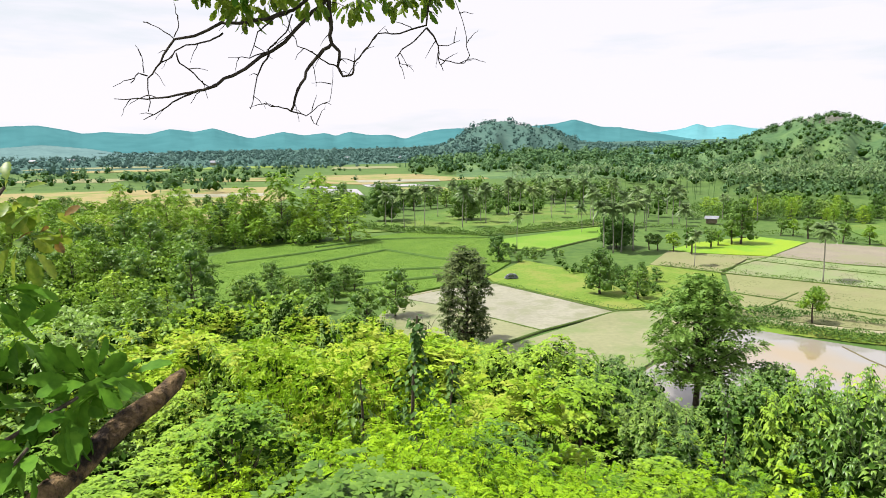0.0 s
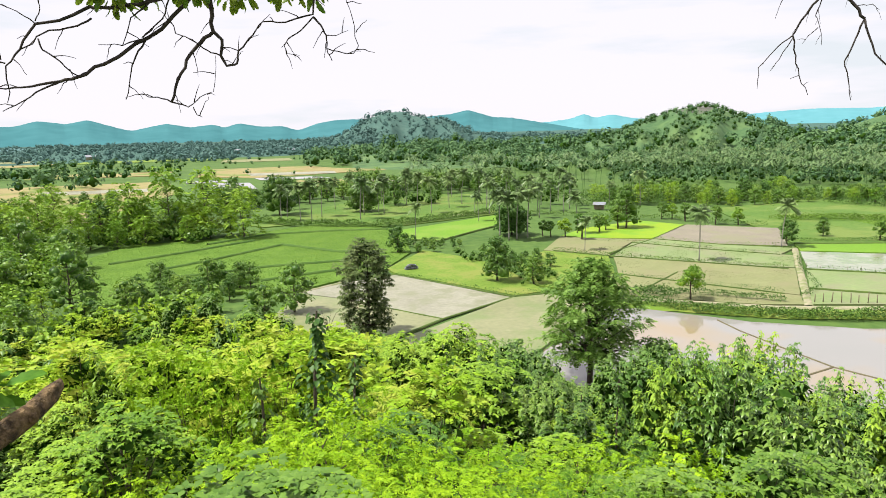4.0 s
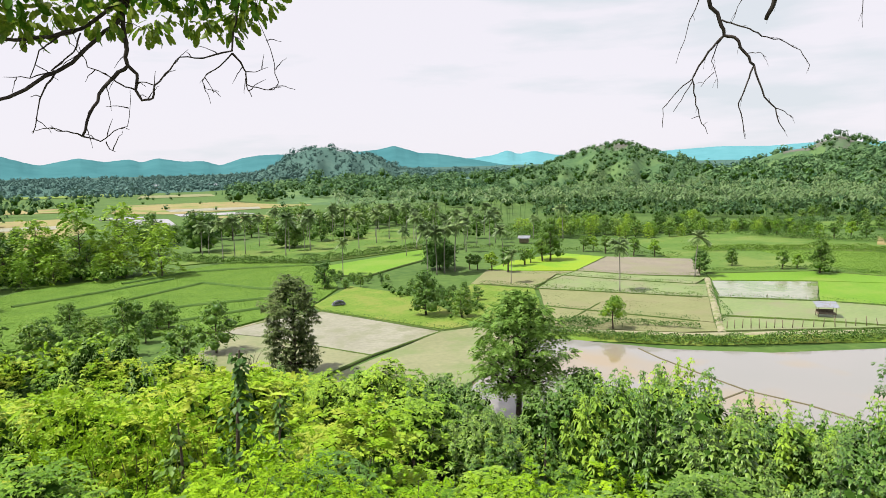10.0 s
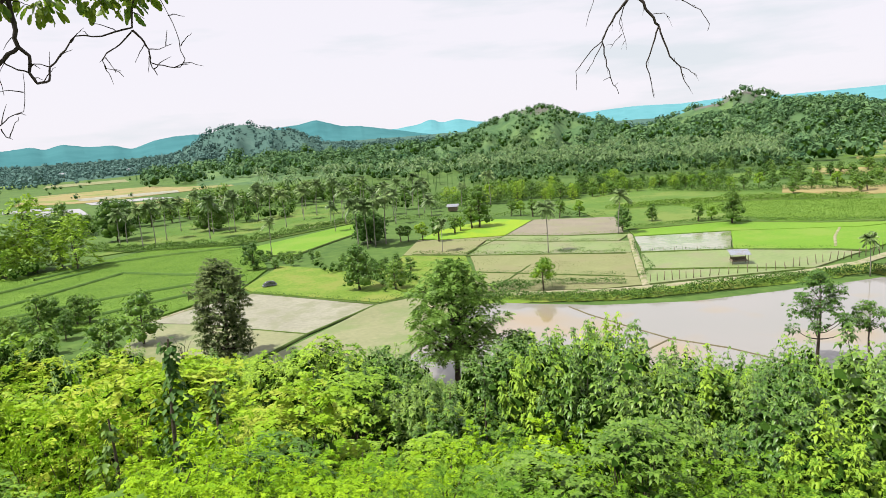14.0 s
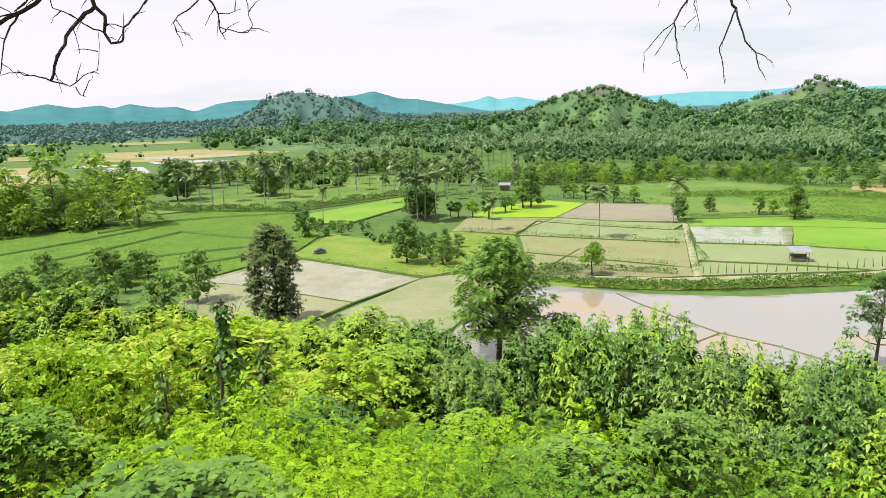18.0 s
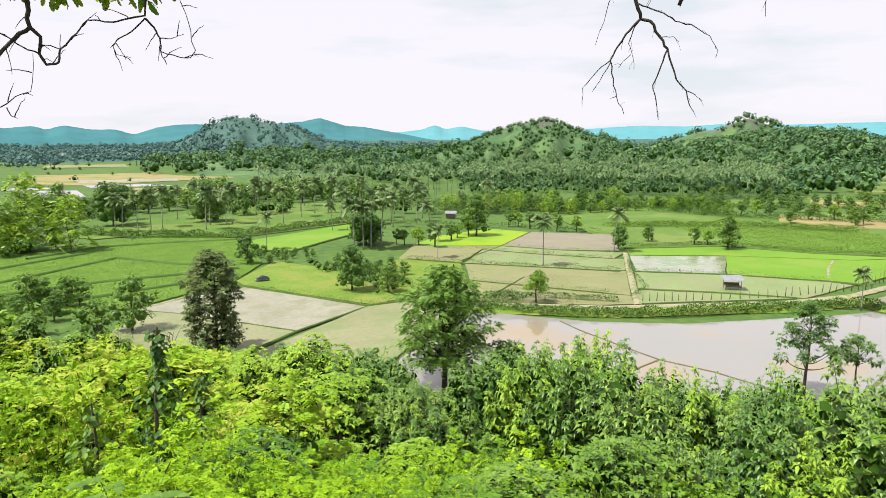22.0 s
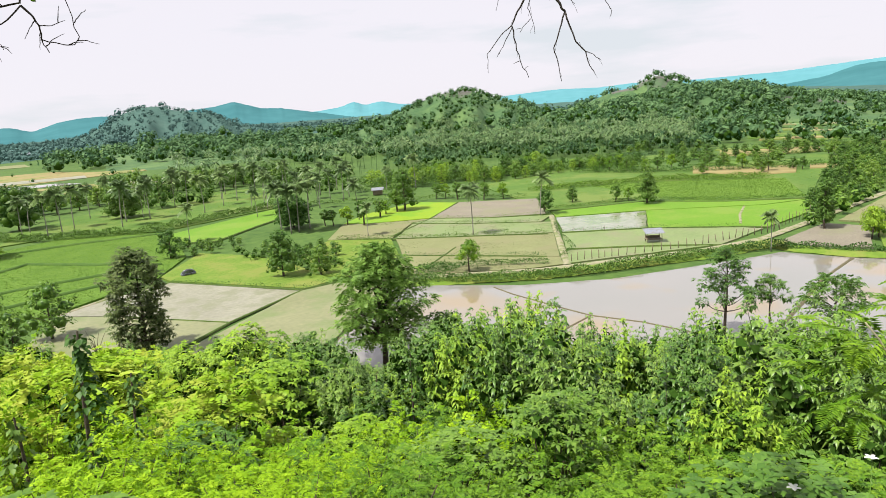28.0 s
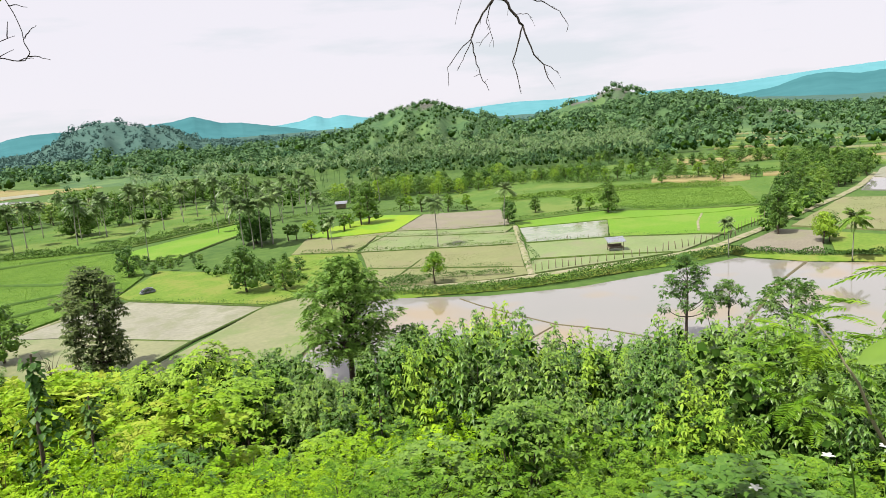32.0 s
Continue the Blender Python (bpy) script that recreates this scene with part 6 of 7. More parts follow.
# ---- hut, shed, fence, heap ----
def box(bm, size, at, turn=None):
    m = Matrix.Translation(at) @ (turn or Matrix.Identity(4)) @ Matrix.Diagonal((*size, 1))
    vs = bmesh.ops.create_cube(bm, size=1, matrix=m)["verts"]
    edges = list({e for v in vs for e in v.link_edges})
    bmesh.ops.bevel(bm, geom=edges, offset=min(size) * 0.12, segments=1, affect="EDGES")


def rod(name, a, b, r0, r1, mat, parent, sides=7):
    v, f = tube([a, ((a[0] + b[0]) / 2 + 0.02, (a[1] + b[1]) / 2, (a[2] + b[2]) / 2), b], [r0, (r0 + r1) / 2, r1], sides)
    return array_mesh(name, v, f, mat, parent)


def sheet_roof(name, wide, deep, z_front, z_back, parent, mat):
    """A corrugated sheet, sloping from front to back."""
    n = 60
    v, f = [], []
    for i in range(n + 1):
        x = -wide / 2 + wide * i / n
        c = 0.025 * math.sin(i * 1.3)
        for y, z in ((-deep / 2, z_front), (deep / 2, z_back)):
            v += [(x, y, z + c), (x, y, z + c - 0.02)]
    for i in range(n):
        a = i * 4
        f += [(a, a + 4, a + 6, a + 2), (a + 1, a + 3, a + 7, a + 5), (a, a + 1, a + 5, a + 4), (a + 2, a + 6, a + 7, a + 3)]
    f += [(0, 2, 3, 1), (n * 4, n * 4 + 1, n * 4 + 3, n * 4 + 2)]
    return mesh_object(name, v, f, mat, parent)


def field_hut(x, y, turn):
    e = root("field_hut", "small open field hut on posts with a pale zinc roof", "hut")
    e.matrix_basis = pose(x, y, 0.05, 0, 0, turn) @ Matrix.Scale(0.86, 4)
    for px in (-1.6, 1.6):
        for py in (-1.0, 1.0):
            rod("post", (px, py, -0.2), (px, py, 2.25 if py < 0 else 2.6), 0.07, 0.06, M_WOOD, e)
    for i in range(9):
        bm = bmesh.new()
        box(bm, (0.36, 2.2, 0.05), (-1.6 + i * 0.4, 0, 0.75))
        part("plank", bm, M_WOOD, e)
    for py in (-1.0, 1.0):
        rod("beam", (-1.8, py, 0.68), (1.8, py, 0.68), 0.06, 0.06, M_WOOD, e)
        rod("beam", (-1.9, py, 2.25 if py < 0 else 2.6), (1.9, py, 2.25 if py < 0 else 2.6), 0.05, 0.05, M_WOOD, e)
    bm = bmesh.new()
    box(bm, (3.2, 0.04, 0.55), (0, 1.02, 1.05))
    part("back_panel", bm, M_WOOD, e)
    sheet_roof("roof", 4.3, 3.4, 2.2, 2.85, e, M_ROOF)
    return e


field_hut(105.6, 79.6, -38)
shed = root("farm_shed", "low shed with a pale sheet roof among the palms", "shed")
shed.matrix_basis = pose(115.7, 206.4, 0.05, 0, 0, -35)
bm = bmesh.new()
box(bm, (3.4, 2.2, 1.7), (0, 0, 0.85))
part("wall", bm, M_WOOD, shed)
sheet_roof("roof", 4.4, 3.2, 1.7, 2.4, shed, M_ROOF)
for hx, hy, turn, w in ((-244, 1121, 10, 13), (-700, 1500, -20, 16), (-640, 1540, 30, 14), (60, 1180, 15, 12), (-30, 1260, -10, 12)):
    house = root("farmhouse", "distant white-roofed farmhouse among trees", "house")
    house.matrix_basis = pose(hx, hy, float(land(hx, hy)), 0, 0, turn)
    bm = bmesh.new()
    box(bm, (w, 8, 5), (0, 0, 2.5))
    part("wall", bm, M_PATH, house)
    bm = bmesh.new()
    v = [bm.verts.new(p) for p in ((-w * 0.56, -5, 4.6), (w * 0.56, -5, 4.6), (w * 0.56, 0, 8), (-w * 0.56, 0, 8), (-w * 0.56, 5, 4.6), (w * 0.56, 5, 4.6))]
    bm.faces.new((v[0], v[1], v[2], v[3]))
    bm.faces.new((v[3], v[2], v[5], v[4]))
    bm.faces.new((v[0], v[3], v[4]))
    bm.faces.new((v[1], v[5], v[2]))
    part("roof", bm, M_ROOF, house)

fence = root("fence", "row of weathered wooden fence posts along the lane", "fence", (84, 81, 0))
for i in range(30):
    t = i / 29
    x, y = np.interp(t, (0, 0.25, 0.55, 1), (0, 8.5, 23, 46)), np.interp(t, (0, 0.25, 0.55, 1), (0, -4.0, -9.6, -13.4))
    rod("post", (x, y + rng.normal() * 0.1, -0.2), (x + rng.normal() * 0.08, y + rng.normal() * 0.08, rng.uniform(1.2, 1.8)), 0.09, 0.07, M_WOOD, fence, 5)
fence = root("fence", "weathered fence posts beside the rice", "fence", (131, 68.5, 0))
for i in range(13):
    rod("post", (i * 1.7, i * 0.13 + 0.6, -0.2), (i * 1.7 + rng.normal() * 0.12, i * 0.13 + 0.6, rng.uniform(1.4, 2.4)), 0.07, 0.05, M_WOOD, fence, 5)
fence = root("fence", "thin posts along the flooded paddy dike", "fence", (102, 101, 0))
for i in range(9):
    t = i / 8
    rod("post", (14 * t, -12 * t, -0.1), (14 * t + rng.normal() * 0.08, -12 * t, rng.uniform(0.9, 1.5)), 0.05, 0.04, M_WOOD, fence, 5)

# What lies here is unclear; sacks and sheet are invented for it.
heap = root("sack_heap", "pale and dark heap on the grass, its make invented", "heap", (29.6, 130.4, 0.1))
for i, (dx, dy, dz) in enumerate(((-0.9, 0, 0.3), (0, 0.1, 0.3), (0.9, 0, 0.3), (-0.4, 0, 0.8), (0.5, 0.1, 0.8))):
    bm = bmesh.new()
    bmesh.ops.create_icosphere(bm, subdivisions=2, radius=1, matrix=Matrix.Translation((dx, dy, dz)) @ Matrix.Diagonal((0.6, 0.45, 0.32, 1)))
    for v in bm.verts:
        v.co += Vector((1, 1, 1)) * 0.06 * noise.noise(v.co * 3)
    part("sack", bm, M_ROOF, heap)
bm = bmesh.new()
bmesh.ops.create_grid(bm, x_segments=14, y_segments=8, size=1)
for v in bm.verts:
    x, y = v.co.x * 1.3, v.co.y * 0.55
    v.co = Vector((x, y - 0.1, 1.2 - 0.35 * x * x - 0.5 * y * y + 0.08 * noise.noise((x * 4, y * 4, 0))))
part("sheet", bm, M_SHEET, heap, "dark sheet, invented cover of the heap")

# ---- branches that hang over the viewpoint ----
LEFT_TWIGS = (
    ([(0.00, 2.74, 28.80), (-0.11, 2.78, 28.59), (-0.20, 2.79, 28.51), (-0.34, 2.80, 28.39), (-0.50, 2.78, 28.29), (-0.60, 2.77, 28.24), (-0.66, 2.81, 28.23)], 0.011, 0.007),
    ([(-0.66, 2.81, 28.23), (-0.75, 2.78, 28.21), (-0.83, 2.76, 28.20), (-0.94, 2.72, 28.20)], 0.007, 0.002),
    ([(-0.66, 2.81, 28.23), (-0.72, 2.79, 28.20), (-0.78, 2.78, 28.16), (-0.85, 2.76, 28.12)], 0.005, 0.002),
    ([(0.06, 2.74, 28.78), (-0.09, 2.77, 28.66), (-0.21, 2.78, 28.57), (-0.35, 2.78, 28.51), (-0.46, 2.76, 28.49), (-0.53, 2.80, 28.50)], 0.01, 0.008),
    ([(-0.53, 2.80, 28.50), (-0.71, 2.77, 28.43), (-0.77, 2.77, 28.34), (-0.82, 2.76, 28.28), (-0.83, 2.76, 28.15)], 0.008, 0.002),
    ([(-0.82, 2.76, 28.29), (-0.85, 2.75, 28.30), (-0.88, 2.74, 28.26)], 0.004, 0.002),
    ([(-0.83, 2.75, 28.30), (-0.83, 2.75, 28.34), (-0.84, 2.74, 28.39)], 0.003, 0.0015),
    ([(-0.71, 2.77, 28.43), (-0.76, 2.75, 28.47), (-0.81, 2.73, 28.49)], 0.003, 0.0015),
    ([(-0.71, 2.77, 28.44), (-0.69, 2.77, 28.48), (-0.69, 2.76, 28.52)], 0.003, 0.0015),
    ([(-0.71, 2.78, 28.38), (-0.70, 2.78, 28.34), (-0.65, 2.80, 28.30), (-0.60, 2.82, 28.25)], 0.004, 0.003),
    ([(-0.53, 2.81, 28.46), (-0.58, 2.80, 28.43), (-0.67, 2.78, 28.41), (-0.77, 2.77, 28.34)], 0.005, 0.003),
    ([(-0.07, 2.73, 28.81), (-0.10, 2.77, 28.65), (-0.10, 2.80, 28.51), (-0.10, 2.81, 28.42), (-0.15, 2.82, 28.38), (-0.21, 2.82, 28.31), (-0.25, 2.82, 28.23), (-0.28, 2.83, 28.15)], 0.013, 0.006),
    ([(-0.28, 2.83, 28.15), (-0.33, 2.82, 28.17), (-0.36, 2.81, 28.17), (-0.38, 2.81, 28.19)], 0.004, 0.0015),
    ([(-0.28, 2.83, 28.15), (-0.24, 2.83, 28.14), (-0.22, 2.83, 28.13), (-0.17, 2.83, 28.17), (-0.12, 2.84, 28.19), (-0.10, 2.83, 28.33)], 0.004, 0.0012),
)
LEFT_TWIGLETS = (
    ([(-0.20, 2.83, 28.13), (-0.19, 2.84, 28.10), (-0.17, 2.84, 28.09)], 0.003, 0.0012),
    ([(-0.10, 2.81, 28.42), (-0.07, 2.82, 28.39), (-0.08, 2.83, 28.33), (-0.06, 2.83, 28.29), (-0.02, 2.83, 28.30), (-0.01, 2.83, 28.35), (0.05, 2.82, 28.41), (0.09, 2.81, 28.46)], 0.009, 0.003),
    ([(-0.08, 2.83, 28.33), (-0.13, 2.82, 28.35), (-0.19, 2.81, 28.39), (-0.24, 2.81, 28.41), (-0.26, 2.79, 28.48)], 0.004, 0.002),
    ([(-0.01, 2.83, 28.35), (-0.04, 2.82, 28.36), (-0.08, 2.82, 28.36)], 0.003, 0.002),
    ([(0.35, 2.71, 28.82), (0.32, 2.75, 28.68), (0.31, 2.77, 28.60), (0.29, 2.79, 28.49), (0.18, 2.81, 28.46), (0.09, 2.81, 28.46)], 0.008, 0.003),
    ([(0.29, 2.79, 28.48), (0.24, 2.81, 28.43), (0.19, 2.82, 28.40), (0.17, 2.82, 28.37), (0.18, 2.82, 28.34), (0.23, 2.82, 28.33)], 0.004, 0.0012),
    ([(0.29, 2.79, 28.48), (0.32, 2.80, 28.45), (0.34, 2.80, 28.41), (0.34, 2.81, 28.36), (0.36, 2.81, 28.31)], 0.006, 0.002),
    ([(0.34, 2.81, 28.36), (0.41, 2.80, 28.34), (0.45, 2.80, 28.34), (0.47, 2.79, 28.37), (0.45, 2.78, 28.47), (0.40, 2.76, 28.60), (0.38, 2.73, 28.72)], 0.003, 0.0015),
    ([(0.34, 2.80, 28.41), (0.38, 2.80, 28.41), (0.43, 2.79, 28.43)], 0.003, 0.0012),
    ([(-0.35, 2.80, 28.38), (-0.39, 2.80, 28.32), (-0.41, 2.80, 28.27), (-0.44, 2.80, 28.16)], 0.005, 0.002),
    ([(-0.24, 2.78, 28.55), (-0.35, 2.78, 28.49), (-0.39, 2.78, 28.46), (-0.43, 2.79, 28.36)], 0.005, 0.002),
    ([(-0.34, 2.80, 28.39), (-0.43, 2.79, 28.36), (-0.51, 2.77, 28.36)], 0.004, 0.0012),
    ([(-0.25, 2.78, 28.53), (-0.28, 2.79, 28.46), (-0.36, 2.79, 28.39)], 0.004, 0.003),
)
RIGHT_TWIGS = (
    ([(3.68, 3.83, 29.55), (3.80, 3.84, 29.19), (3.88, 3.81, 29.04), (3.92, 3.80, 28.93), (3.97, 3.75, 28.91), (4.03, 3.71, 28.80), (4.09, 3.67, 28.70)], 0.022, 0.012),
    ([(4.09, 3.67, 28.70), (4.07, 3.71, 28.58), (4.04, 3.76, 28.43), (4.07, 3.75, 28.32), (4.09, 3.73, 28.16)], 0.009, 0.003),
    ([(4.09, 3.67, 28.70), (4.14, 3.64, 28.53), (4.22, 3.58, 28.38), (4.24, 3.56, 28.27), (4.27, 3.53, 28.20)], 0.01, 0.003),
    ([(4.22, 3.58, 28.38), (4.26, 3.53, 28.35), (4.30, 3.49, 28.30)], 0.005, 0.002),
    ([(3.92, 3.80, 28.93), (3.87, 3.86, 28.85), (3.82, 3.94, 28.73), (3.79, 3.98, 28.63), (3.82, 3.97, 28.49), (3.85, 3.96, 28.35), (3.90, 3.92, 28.21)], 0.012, 0.003),
    ([(3.79, 3.98, 28.63), (3.73, 4.05, 28.56), (3.64, 4.13, 28.42), (3.65, 4.14, 28.27)], 0.006, 0.002),
    ([(3.79, 3.98, 28.61), (3.74, 4.04, 28.47), (3.70, 4.08, 28.39)], 0.005, 0.002),
    ([(3.85, 3.96, 28.35), (3.81, 4.00, 28.33)], 0.004, 0.002),
    ([(3.92, 3.80, 28.93), (3.89, 3.85, 28.84), (3.88, 3.88, 28.75), (3.90, 3.86, 28.68), (3.93, 3.86, 28.55)], 0.006, 0.002),
    ([(3.90, 3.87, 28.67), (3.86, 3.91, 28.62), (3.84, 3.94, 28.57)], 0.004, 0.002),
    ([(3.89, 3.80, 29.04), (3.96, 3.74, 29.00), (4.03, 3.67, 28.96), (4.10, 3.62, 28.90), (4.18, 3.54, 28.87), (4.28, 3.44, 28.78), (4.33, 3.40, 28.67), (4.33, 3.41, 28.63)], 0.008, 0.002),
    ([(4.05, 3.70, 28.79), (4.11, 3.64, 28.79), (4.14, 3.61, 28.75)], 0.004, 0.002),
    ([(3.71, 3.81, 29.54), (3.75, 3.89, 29.19), (3.72, 3.97, 28.99), (3.69, 4.05, 28.75)], 0.006, 0.002),
    ([(4.12, 3.40, 29.49), (4.12, 3.53, 29.16), (4.12, 3.55, 29.10), (4.10, 3.59, 29.01)], 0.028, 0.018),
    ([(4.42, 3.05, 29.44), (4.46, 3.12, 29.11), (4.50, 3.14, 28.89)], 0.006, 0.002),
    ([(3.98, 3.60, 29.40), (3.97, 3.69, 29.17), (3.94, 3.76, 29.01)], 0.005, 0.002),
)


def wiry(points, r0, r1, sides=5, thin=1.0):
    """A crooked twig through points, with small kinks between them."""
    p = []
    for a, b in zip(points, points[1:]):
        a, b = Vector(a), Vector(b)
        for i in range(3):
            q = a.lerp(b, i / 3)
            if i:
                q += Vector((rng.normal(), rng.normal(), rng.normal())) * (b - a).length * 0.035
            p.append(tuple(q))
    p.append(tuple(points[-1]))
    return tube(p, np.linspace(r0, r1, len(p)) * thin, sides)


over = root("overhanging_tree", "old tree whose bare twigs hang over the viewpoint", "tree", (0, 0, 0))
array_mesh("trunk", *grown([wiry([(-1.9, -1.8, 25.9), (-1.85, -1.7, 27.6), (-1.6, -1.4, 29.0), (-1.0, -0.4, 30.0), (-0.1, 1.4, 30.3), (0.15, 2.6, 29.8)], 0.2, 0.05, 9),
                            wiry([(-1.0, -0.4, 30.0), (1.2, 1.6, 30.6), (3.0, 3.6, 30.9), (4.2, 5.0, 30.4)], 0.1, 0.04, 8)]), M_BARK, over)
tops = ((0.15, 2.6, 29.8), (4.2, 5.0, 30.4))
for group, top in ((LEFT_TWIGS + LEFT_TWIGLETS, tops[0]), (RIGHT_TWIGS, tops[1])):
    for points, r0, r1 in group:
        twig = array_mesh("twig", *wiry(points, r0, r1, 5, 0.8), M_TWIG, over)
        for a, b in zip(points[1:], points[2:]):
            q, w = Vector(a).lerp(Vector(b), 0.5), (Vector(b) - Vector(a)).normalized()
            w = (w + Vector((rng.normal(), rng.normal() * 0.3, rng.normal())) * 0.8).normalized()
            n = q + w * rng.uniform(0.03, 0.1) + Vector((0, 0, -0.01))
            array_mesh("twiglet", *wiry([tuple(q), tuple(q.lerp(n, 0.5) + Vector((0, 0, 0.006))), tuple(n)], 0.0022, 0.0008, 4), M_TWIG, twig)
    for points, r0, r1 in group:
        if points[0][2] > (28.68 if top is tops[0] else 29.35):
            array_mesh("twig", *wiry([top, tuple((Vector(top) + Vector(points[0])) / 2 + Vector((0, 0, 0.05))), points[0]], r0 * 1.6, r0, 6, 0.75), M_TWIG, over)


def oval_leaves(base, way, face, length, width, lobe=0.0):
    """Larger leaves with a curved blade, five stations long and three across; lobe: how deeply the edge is cut."""
    st = np.array([0, 0.1, 0.24, 0.34, 0.46, 0.56, 0.7, 0.8, 0.92, 1.0])
    prof = np.array([0.06, 0.3, 0.72, 0.72 - lobe, 1.0, 0.98 - lobe, 0.95, 0.8 - lobe, 0.6, 0.1])
    vs, fs, k = [], [], 0
    for b, w, n, L, W in zip(base, unit(np.asarray(way, float)), np.asarray(face, float), length, width):
        s = unit(np.cross(w, n))
        u = np.cross(s, w)
        bend = rng.uniform(0.05, 0.3)
        c = b + w * (st * L)[:, None] - u * (bend * L * st ** 2)[:, None]
        half = s * (prof * W / 2)[:, None]
        lift = u * (prof * W * 0.12)[:, None]
        vs.append(np.stack([c - half + lift, c, c + half + lift], 1).reshape(-1, 3))
        for i in range(len(st) - 1):
            a = k + i * 3
            fs += [(a, a + 1, a + 4), (a, a + 4, a + 3), (a + 1, a + 2, a + 5), (a + 1, a + 5, a + 4)]
        k += len(st) * 3
    return np.concatenate(vs), np.array(fs)


def clump(centre, n, size, spread, mat, parent, down=0.5, name="foliage", lobe=0.3):
    d = ball(n)
    p = np.array(centre) + d * spread * rng.uniform(0.2, 1, n)[:, None]
    L = size * rng.uniform(0.7, 1.2, n)
    array_mesh(name, *oval_leaves(p, d + np.array([0, 0, -down]), np.cross(d, ball(n)) + [0, 0, 0.6], L, L * 0.48, lobe), mat, parent)


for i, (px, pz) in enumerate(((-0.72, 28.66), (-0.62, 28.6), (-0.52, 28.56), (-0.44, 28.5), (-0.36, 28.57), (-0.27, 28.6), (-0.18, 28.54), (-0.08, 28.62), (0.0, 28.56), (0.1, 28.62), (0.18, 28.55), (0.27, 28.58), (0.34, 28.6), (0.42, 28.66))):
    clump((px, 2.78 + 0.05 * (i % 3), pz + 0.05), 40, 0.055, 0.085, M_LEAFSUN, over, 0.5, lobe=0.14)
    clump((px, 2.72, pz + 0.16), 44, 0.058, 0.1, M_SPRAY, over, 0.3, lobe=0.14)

# ---- things close to the viewpoint ----
M_DRYLEAF = material("withered_leaf", (0.12, 0.08, 0.02), (0.32, 0.2, 0.05), 6, 0.6, 0.3, 0.3)
stub = root("broken_trunk", "broken leaning dead trunk with rough brown bark", "trunk", (0, 0, 0))
line = [(-1.583, -0.14, 26.19), (-1.29, 0.664, 26.824), (-1.051, 1.322, 26.968), (-0.908, 1.717, 27.054), (-0.789, 2.046, 27.126), (-0.669, 2.375, 27.198)]
steps = np.linspace(0, 5, 33)
path = np.stack([np.interp(steps, range(6), [p[k] for p in line]) + 0.006 * np.sin(steps * (3 + k)) for k in range(3)], -1)
v, f = tube(path, np.interp(np.linspace(0, 1, 33), [0, 0.5, 0.9, 0.97, 1], [0.046, 0.042, 0.034, 0.03, 0.016]), 16)
v = v + np.array([[0.016 * noise.noise((a[0] * 30, a[1] * 7, a[2] * 30)) + 0.01 * noise.noise((a[0] * 9, a[1] * 9, a[2] * 9)) for _ in range(1)] * 3 for a in v])
array_mesh("bark", v, f, M_BROWNBARK, stub)
array_mesh("splinter", *wiry([tuple(A) for A in [[-0.722, 2.23, 27.166], [-0.693, 2.159, 27.161], [-0.683, 2.166, 27.173]]], 0.02, 0.008, 6), M_BROWNBARK, stub)

spray = root("leafy_shrub", "large-leaved dark green shrub beside the viewpoint", "shrub", (0, 0, 0))
array_mesh("stem", *grown([wiry([(-1.5, 1.5, 26.0), (-1.3, 1.75, 27.0), (-0.83, 1.9, 27.3)], 0.014, 0.006), wiry([(-1.5, 1.5, 26.0), (-1.4, 1.75, 27.3), (-1.06, 2.1, 27.9)], 0.014, 0.005),
                           wiry([(-1.5, 1.5, 26.0), (-1.2, 1.7, 26.8), (-0.93, 1.8, 27.2)], 0.012, 0.005)]), M_BARK, spray)
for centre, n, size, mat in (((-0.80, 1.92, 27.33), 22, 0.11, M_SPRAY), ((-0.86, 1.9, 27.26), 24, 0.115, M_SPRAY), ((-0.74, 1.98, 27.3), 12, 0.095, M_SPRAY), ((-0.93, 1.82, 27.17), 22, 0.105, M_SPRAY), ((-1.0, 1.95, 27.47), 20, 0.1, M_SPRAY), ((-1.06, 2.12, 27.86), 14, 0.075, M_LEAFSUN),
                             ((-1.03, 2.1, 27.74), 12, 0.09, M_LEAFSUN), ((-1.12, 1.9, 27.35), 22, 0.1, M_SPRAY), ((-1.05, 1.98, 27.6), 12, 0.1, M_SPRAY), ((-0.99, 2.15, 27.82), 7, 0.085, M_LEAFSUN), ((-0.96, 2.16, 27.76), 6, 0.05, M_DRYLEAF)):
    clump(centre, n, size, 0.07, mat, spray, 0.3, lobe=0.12)

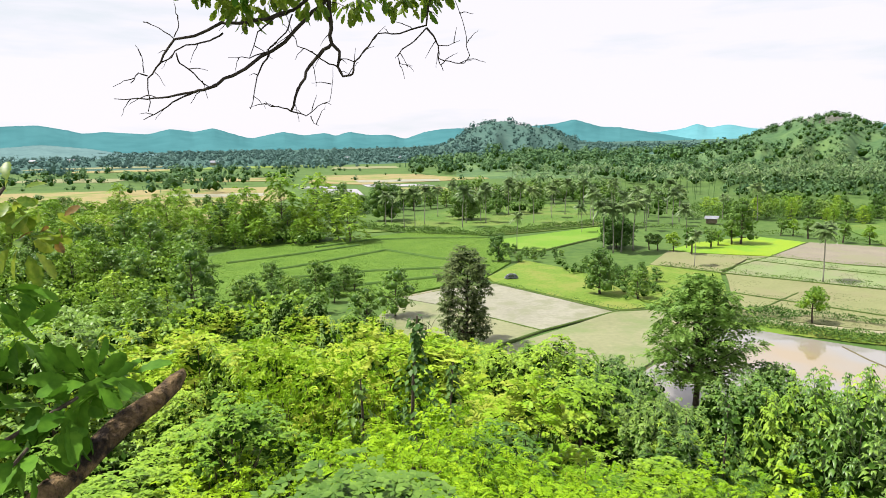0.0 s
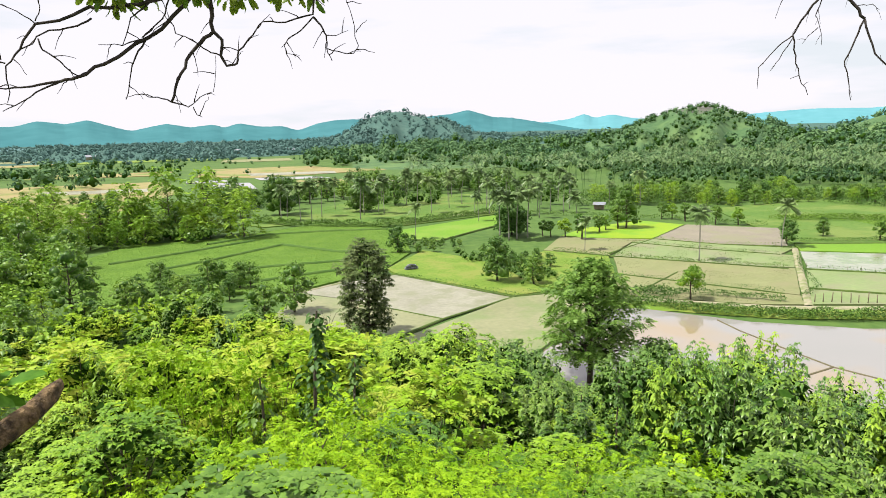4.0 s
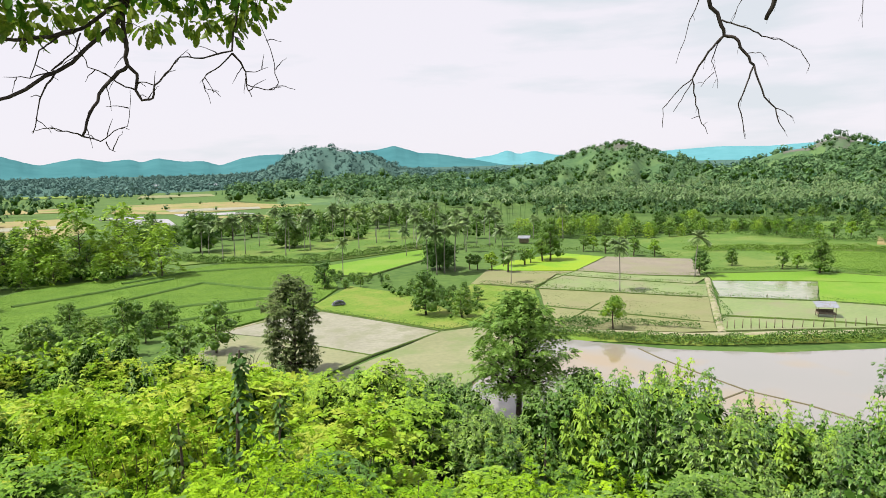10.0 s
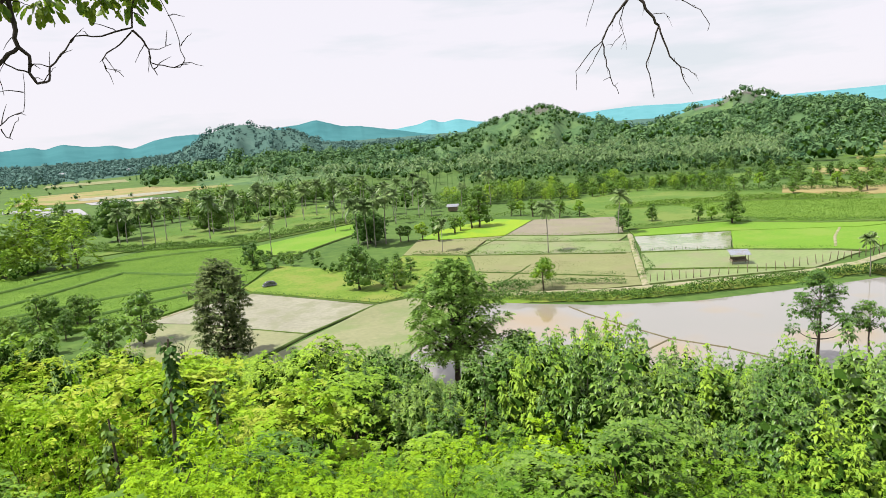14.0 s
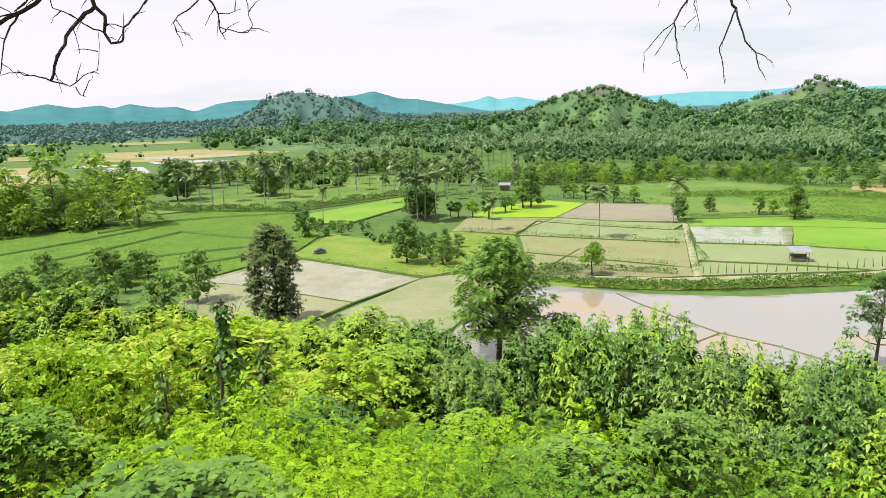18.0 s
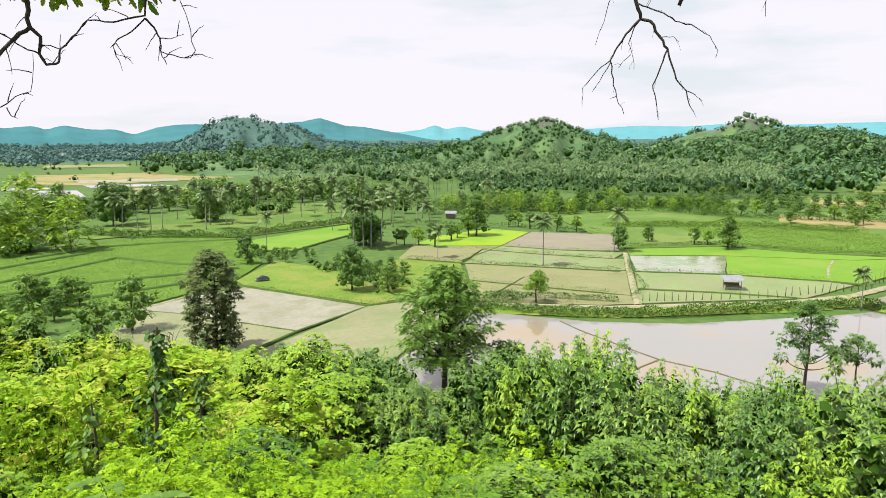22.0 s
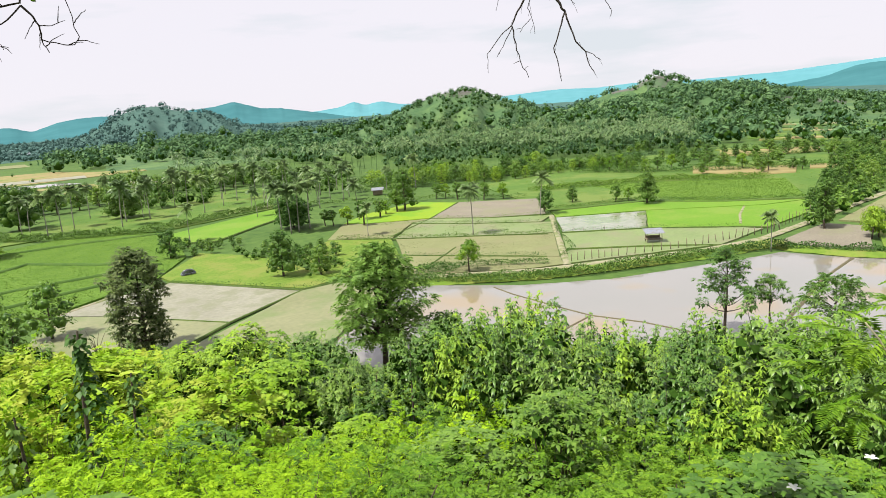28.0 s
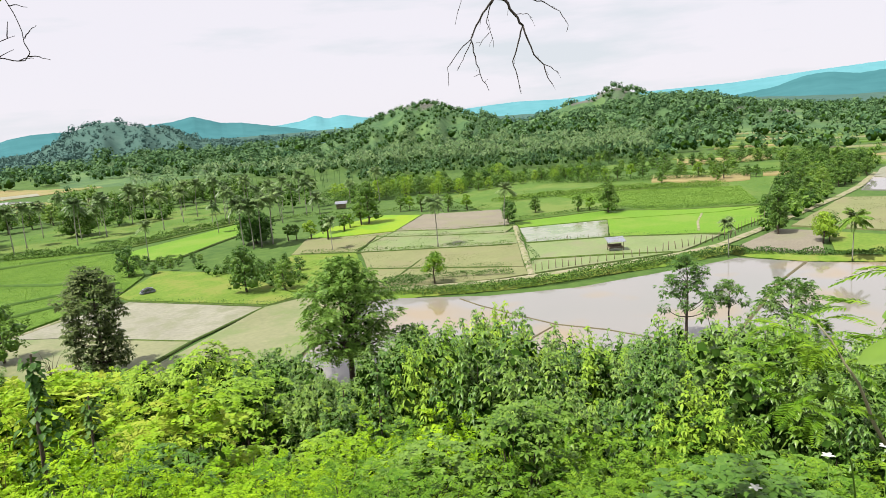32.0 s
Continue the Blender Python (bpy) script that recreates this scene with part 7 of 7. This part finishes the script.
frondy = root("pinnate_shrub", "light green shrub with feathery fronds beside the viewpoint", "shrub", (0, 0, 0))
array_mesh("stem", *grown([wiry([(5.3, 1.2, 23.4), (5.15, 1.5, 25.2), (4.7, 1.6, 26.2)], 0.009, 0.004), wiry([(5.3, 1.2, 23.4), (5.05, 1.2, 25.6), (4.6, 1.1, 26.8)], 0.009, 0.004)]), M_LEAF, frondy)
array_mesh("bough", *wiry([(4.85, 1.2, 25.6), (4.6, 1.3, 26.1), (4.45, 1.5, 26.5)], 0.014, 0.006), M_PATH, frondy, "pale bare bough")
for i in range(64):
    home = ((4.62, 1.58, 26.25), (4.55, 1.75, 26.05), (4.7, 1.4, 26.4), (4.62, 1.58, 26.0), (4.5, 1.0, 26.85))[4 if i % 9 == 0 else i % 4]
    c = np.array(home) + rng.normal(scale=0.15 if i % 9 else 0.08, size=3)
    w = unit(np.array([rng.normal(), rng.normal(), rng.uniform(-0.1, 0.6)]))
    L = rng.uniform(0.24, 0.4)
    u = np.linspace(0.08, 1, 22)
    base = c + w * (u * L)[:, None] - np.array([0, 0, 1]) * (0.45 * L * u ** 2)[:, None]
    s = unit(np.cross(w, [0, 0, 1.0]))
    size = 0.075 * np.sin(np.pi * (0.12 + 0.82 * u)) + 0.01
    array_mesh("frond", *joined([leaves(base, np.tile(s * sg + w * 0.5 + [0, 0, -0.25], (22, 1)) + rng.normal(scale=0.1, size=(22, 3)), np.tile([0, 0, 1.0], (22, 1)) + s * sg * 0.3, size, 0.017) for sg in (-1, 1)]), M_FERN, frondy)

bigleaf = root("broadleaf_plant", "bright green broad-leaved plant beside the viewpoint", "plant", (0, 0, 0))
array_mesh("stem", *grown([wiry([(2.6, 0.1, 24.9), (2.55, 0.25, 26.6), (2.42, 0.3, 27.35)], 0.012, 0.005), wiry([(2.6, 0.1, 24.9), (2.4, 0.12, 26.0), (2.12, 0.18, 26.8)], 0.012, 0.005)]), M_BARK, bigleaf)
for at, way, size in (((2.4, 0.36, 27.17), (-0.2, 0.95, -0.1), 0.2), ((2.4, 0.33, 27.38), (-0.25, 0.9, 0.1), 0.15), ((2.4, 0.34, 27.29), (-0.3, 0.9, -0.05), 0.15), ((2.43, 0.33, 27.08), (-0.3, 0.8, -0.25), 0.16), ((2.44, 0.3, 27.02), (-0.1, 0.9, -0.5), 0.16),
                      ((2.12, 0.2, 26.82), (-0.3, 0.85, -0.1), 0.15), ((2.1, 0.18, 26.78), (-0.6, 0.5, -0.3), 0.13)):
    array_mesh("leaf", *oval_leaves([np.array(at)], [way], [(-0.35, -0.1, 0.95)], [size], [size * 0.65]), M_LEAF, bigleaf)

for fx, fy, fz in ((5.9, 1.95, 24.8), (5.3, 2.3, 24.6), (6.2, 1.6, 24.9), (5.0, 2.0, 24.5)):
    flower = root("white_flower", "small white flower among the shrubs", "flower", (fx, fy, fz))
    rod("stalk", (0, 0, -1.6), (0.03, 0, 0), 0.006, 0.004, M_LEAF, flower, 4)
    for a in np.linspace(0, 5.03, 5):
        array_mesh("petal", *oval_leaves(np.zeros((1, 3)), [(math.cos(a), math.sin(a), 0.5)], [(0, 0, 1.0)], [0.06], [0.034]), M_PETAL, flower)
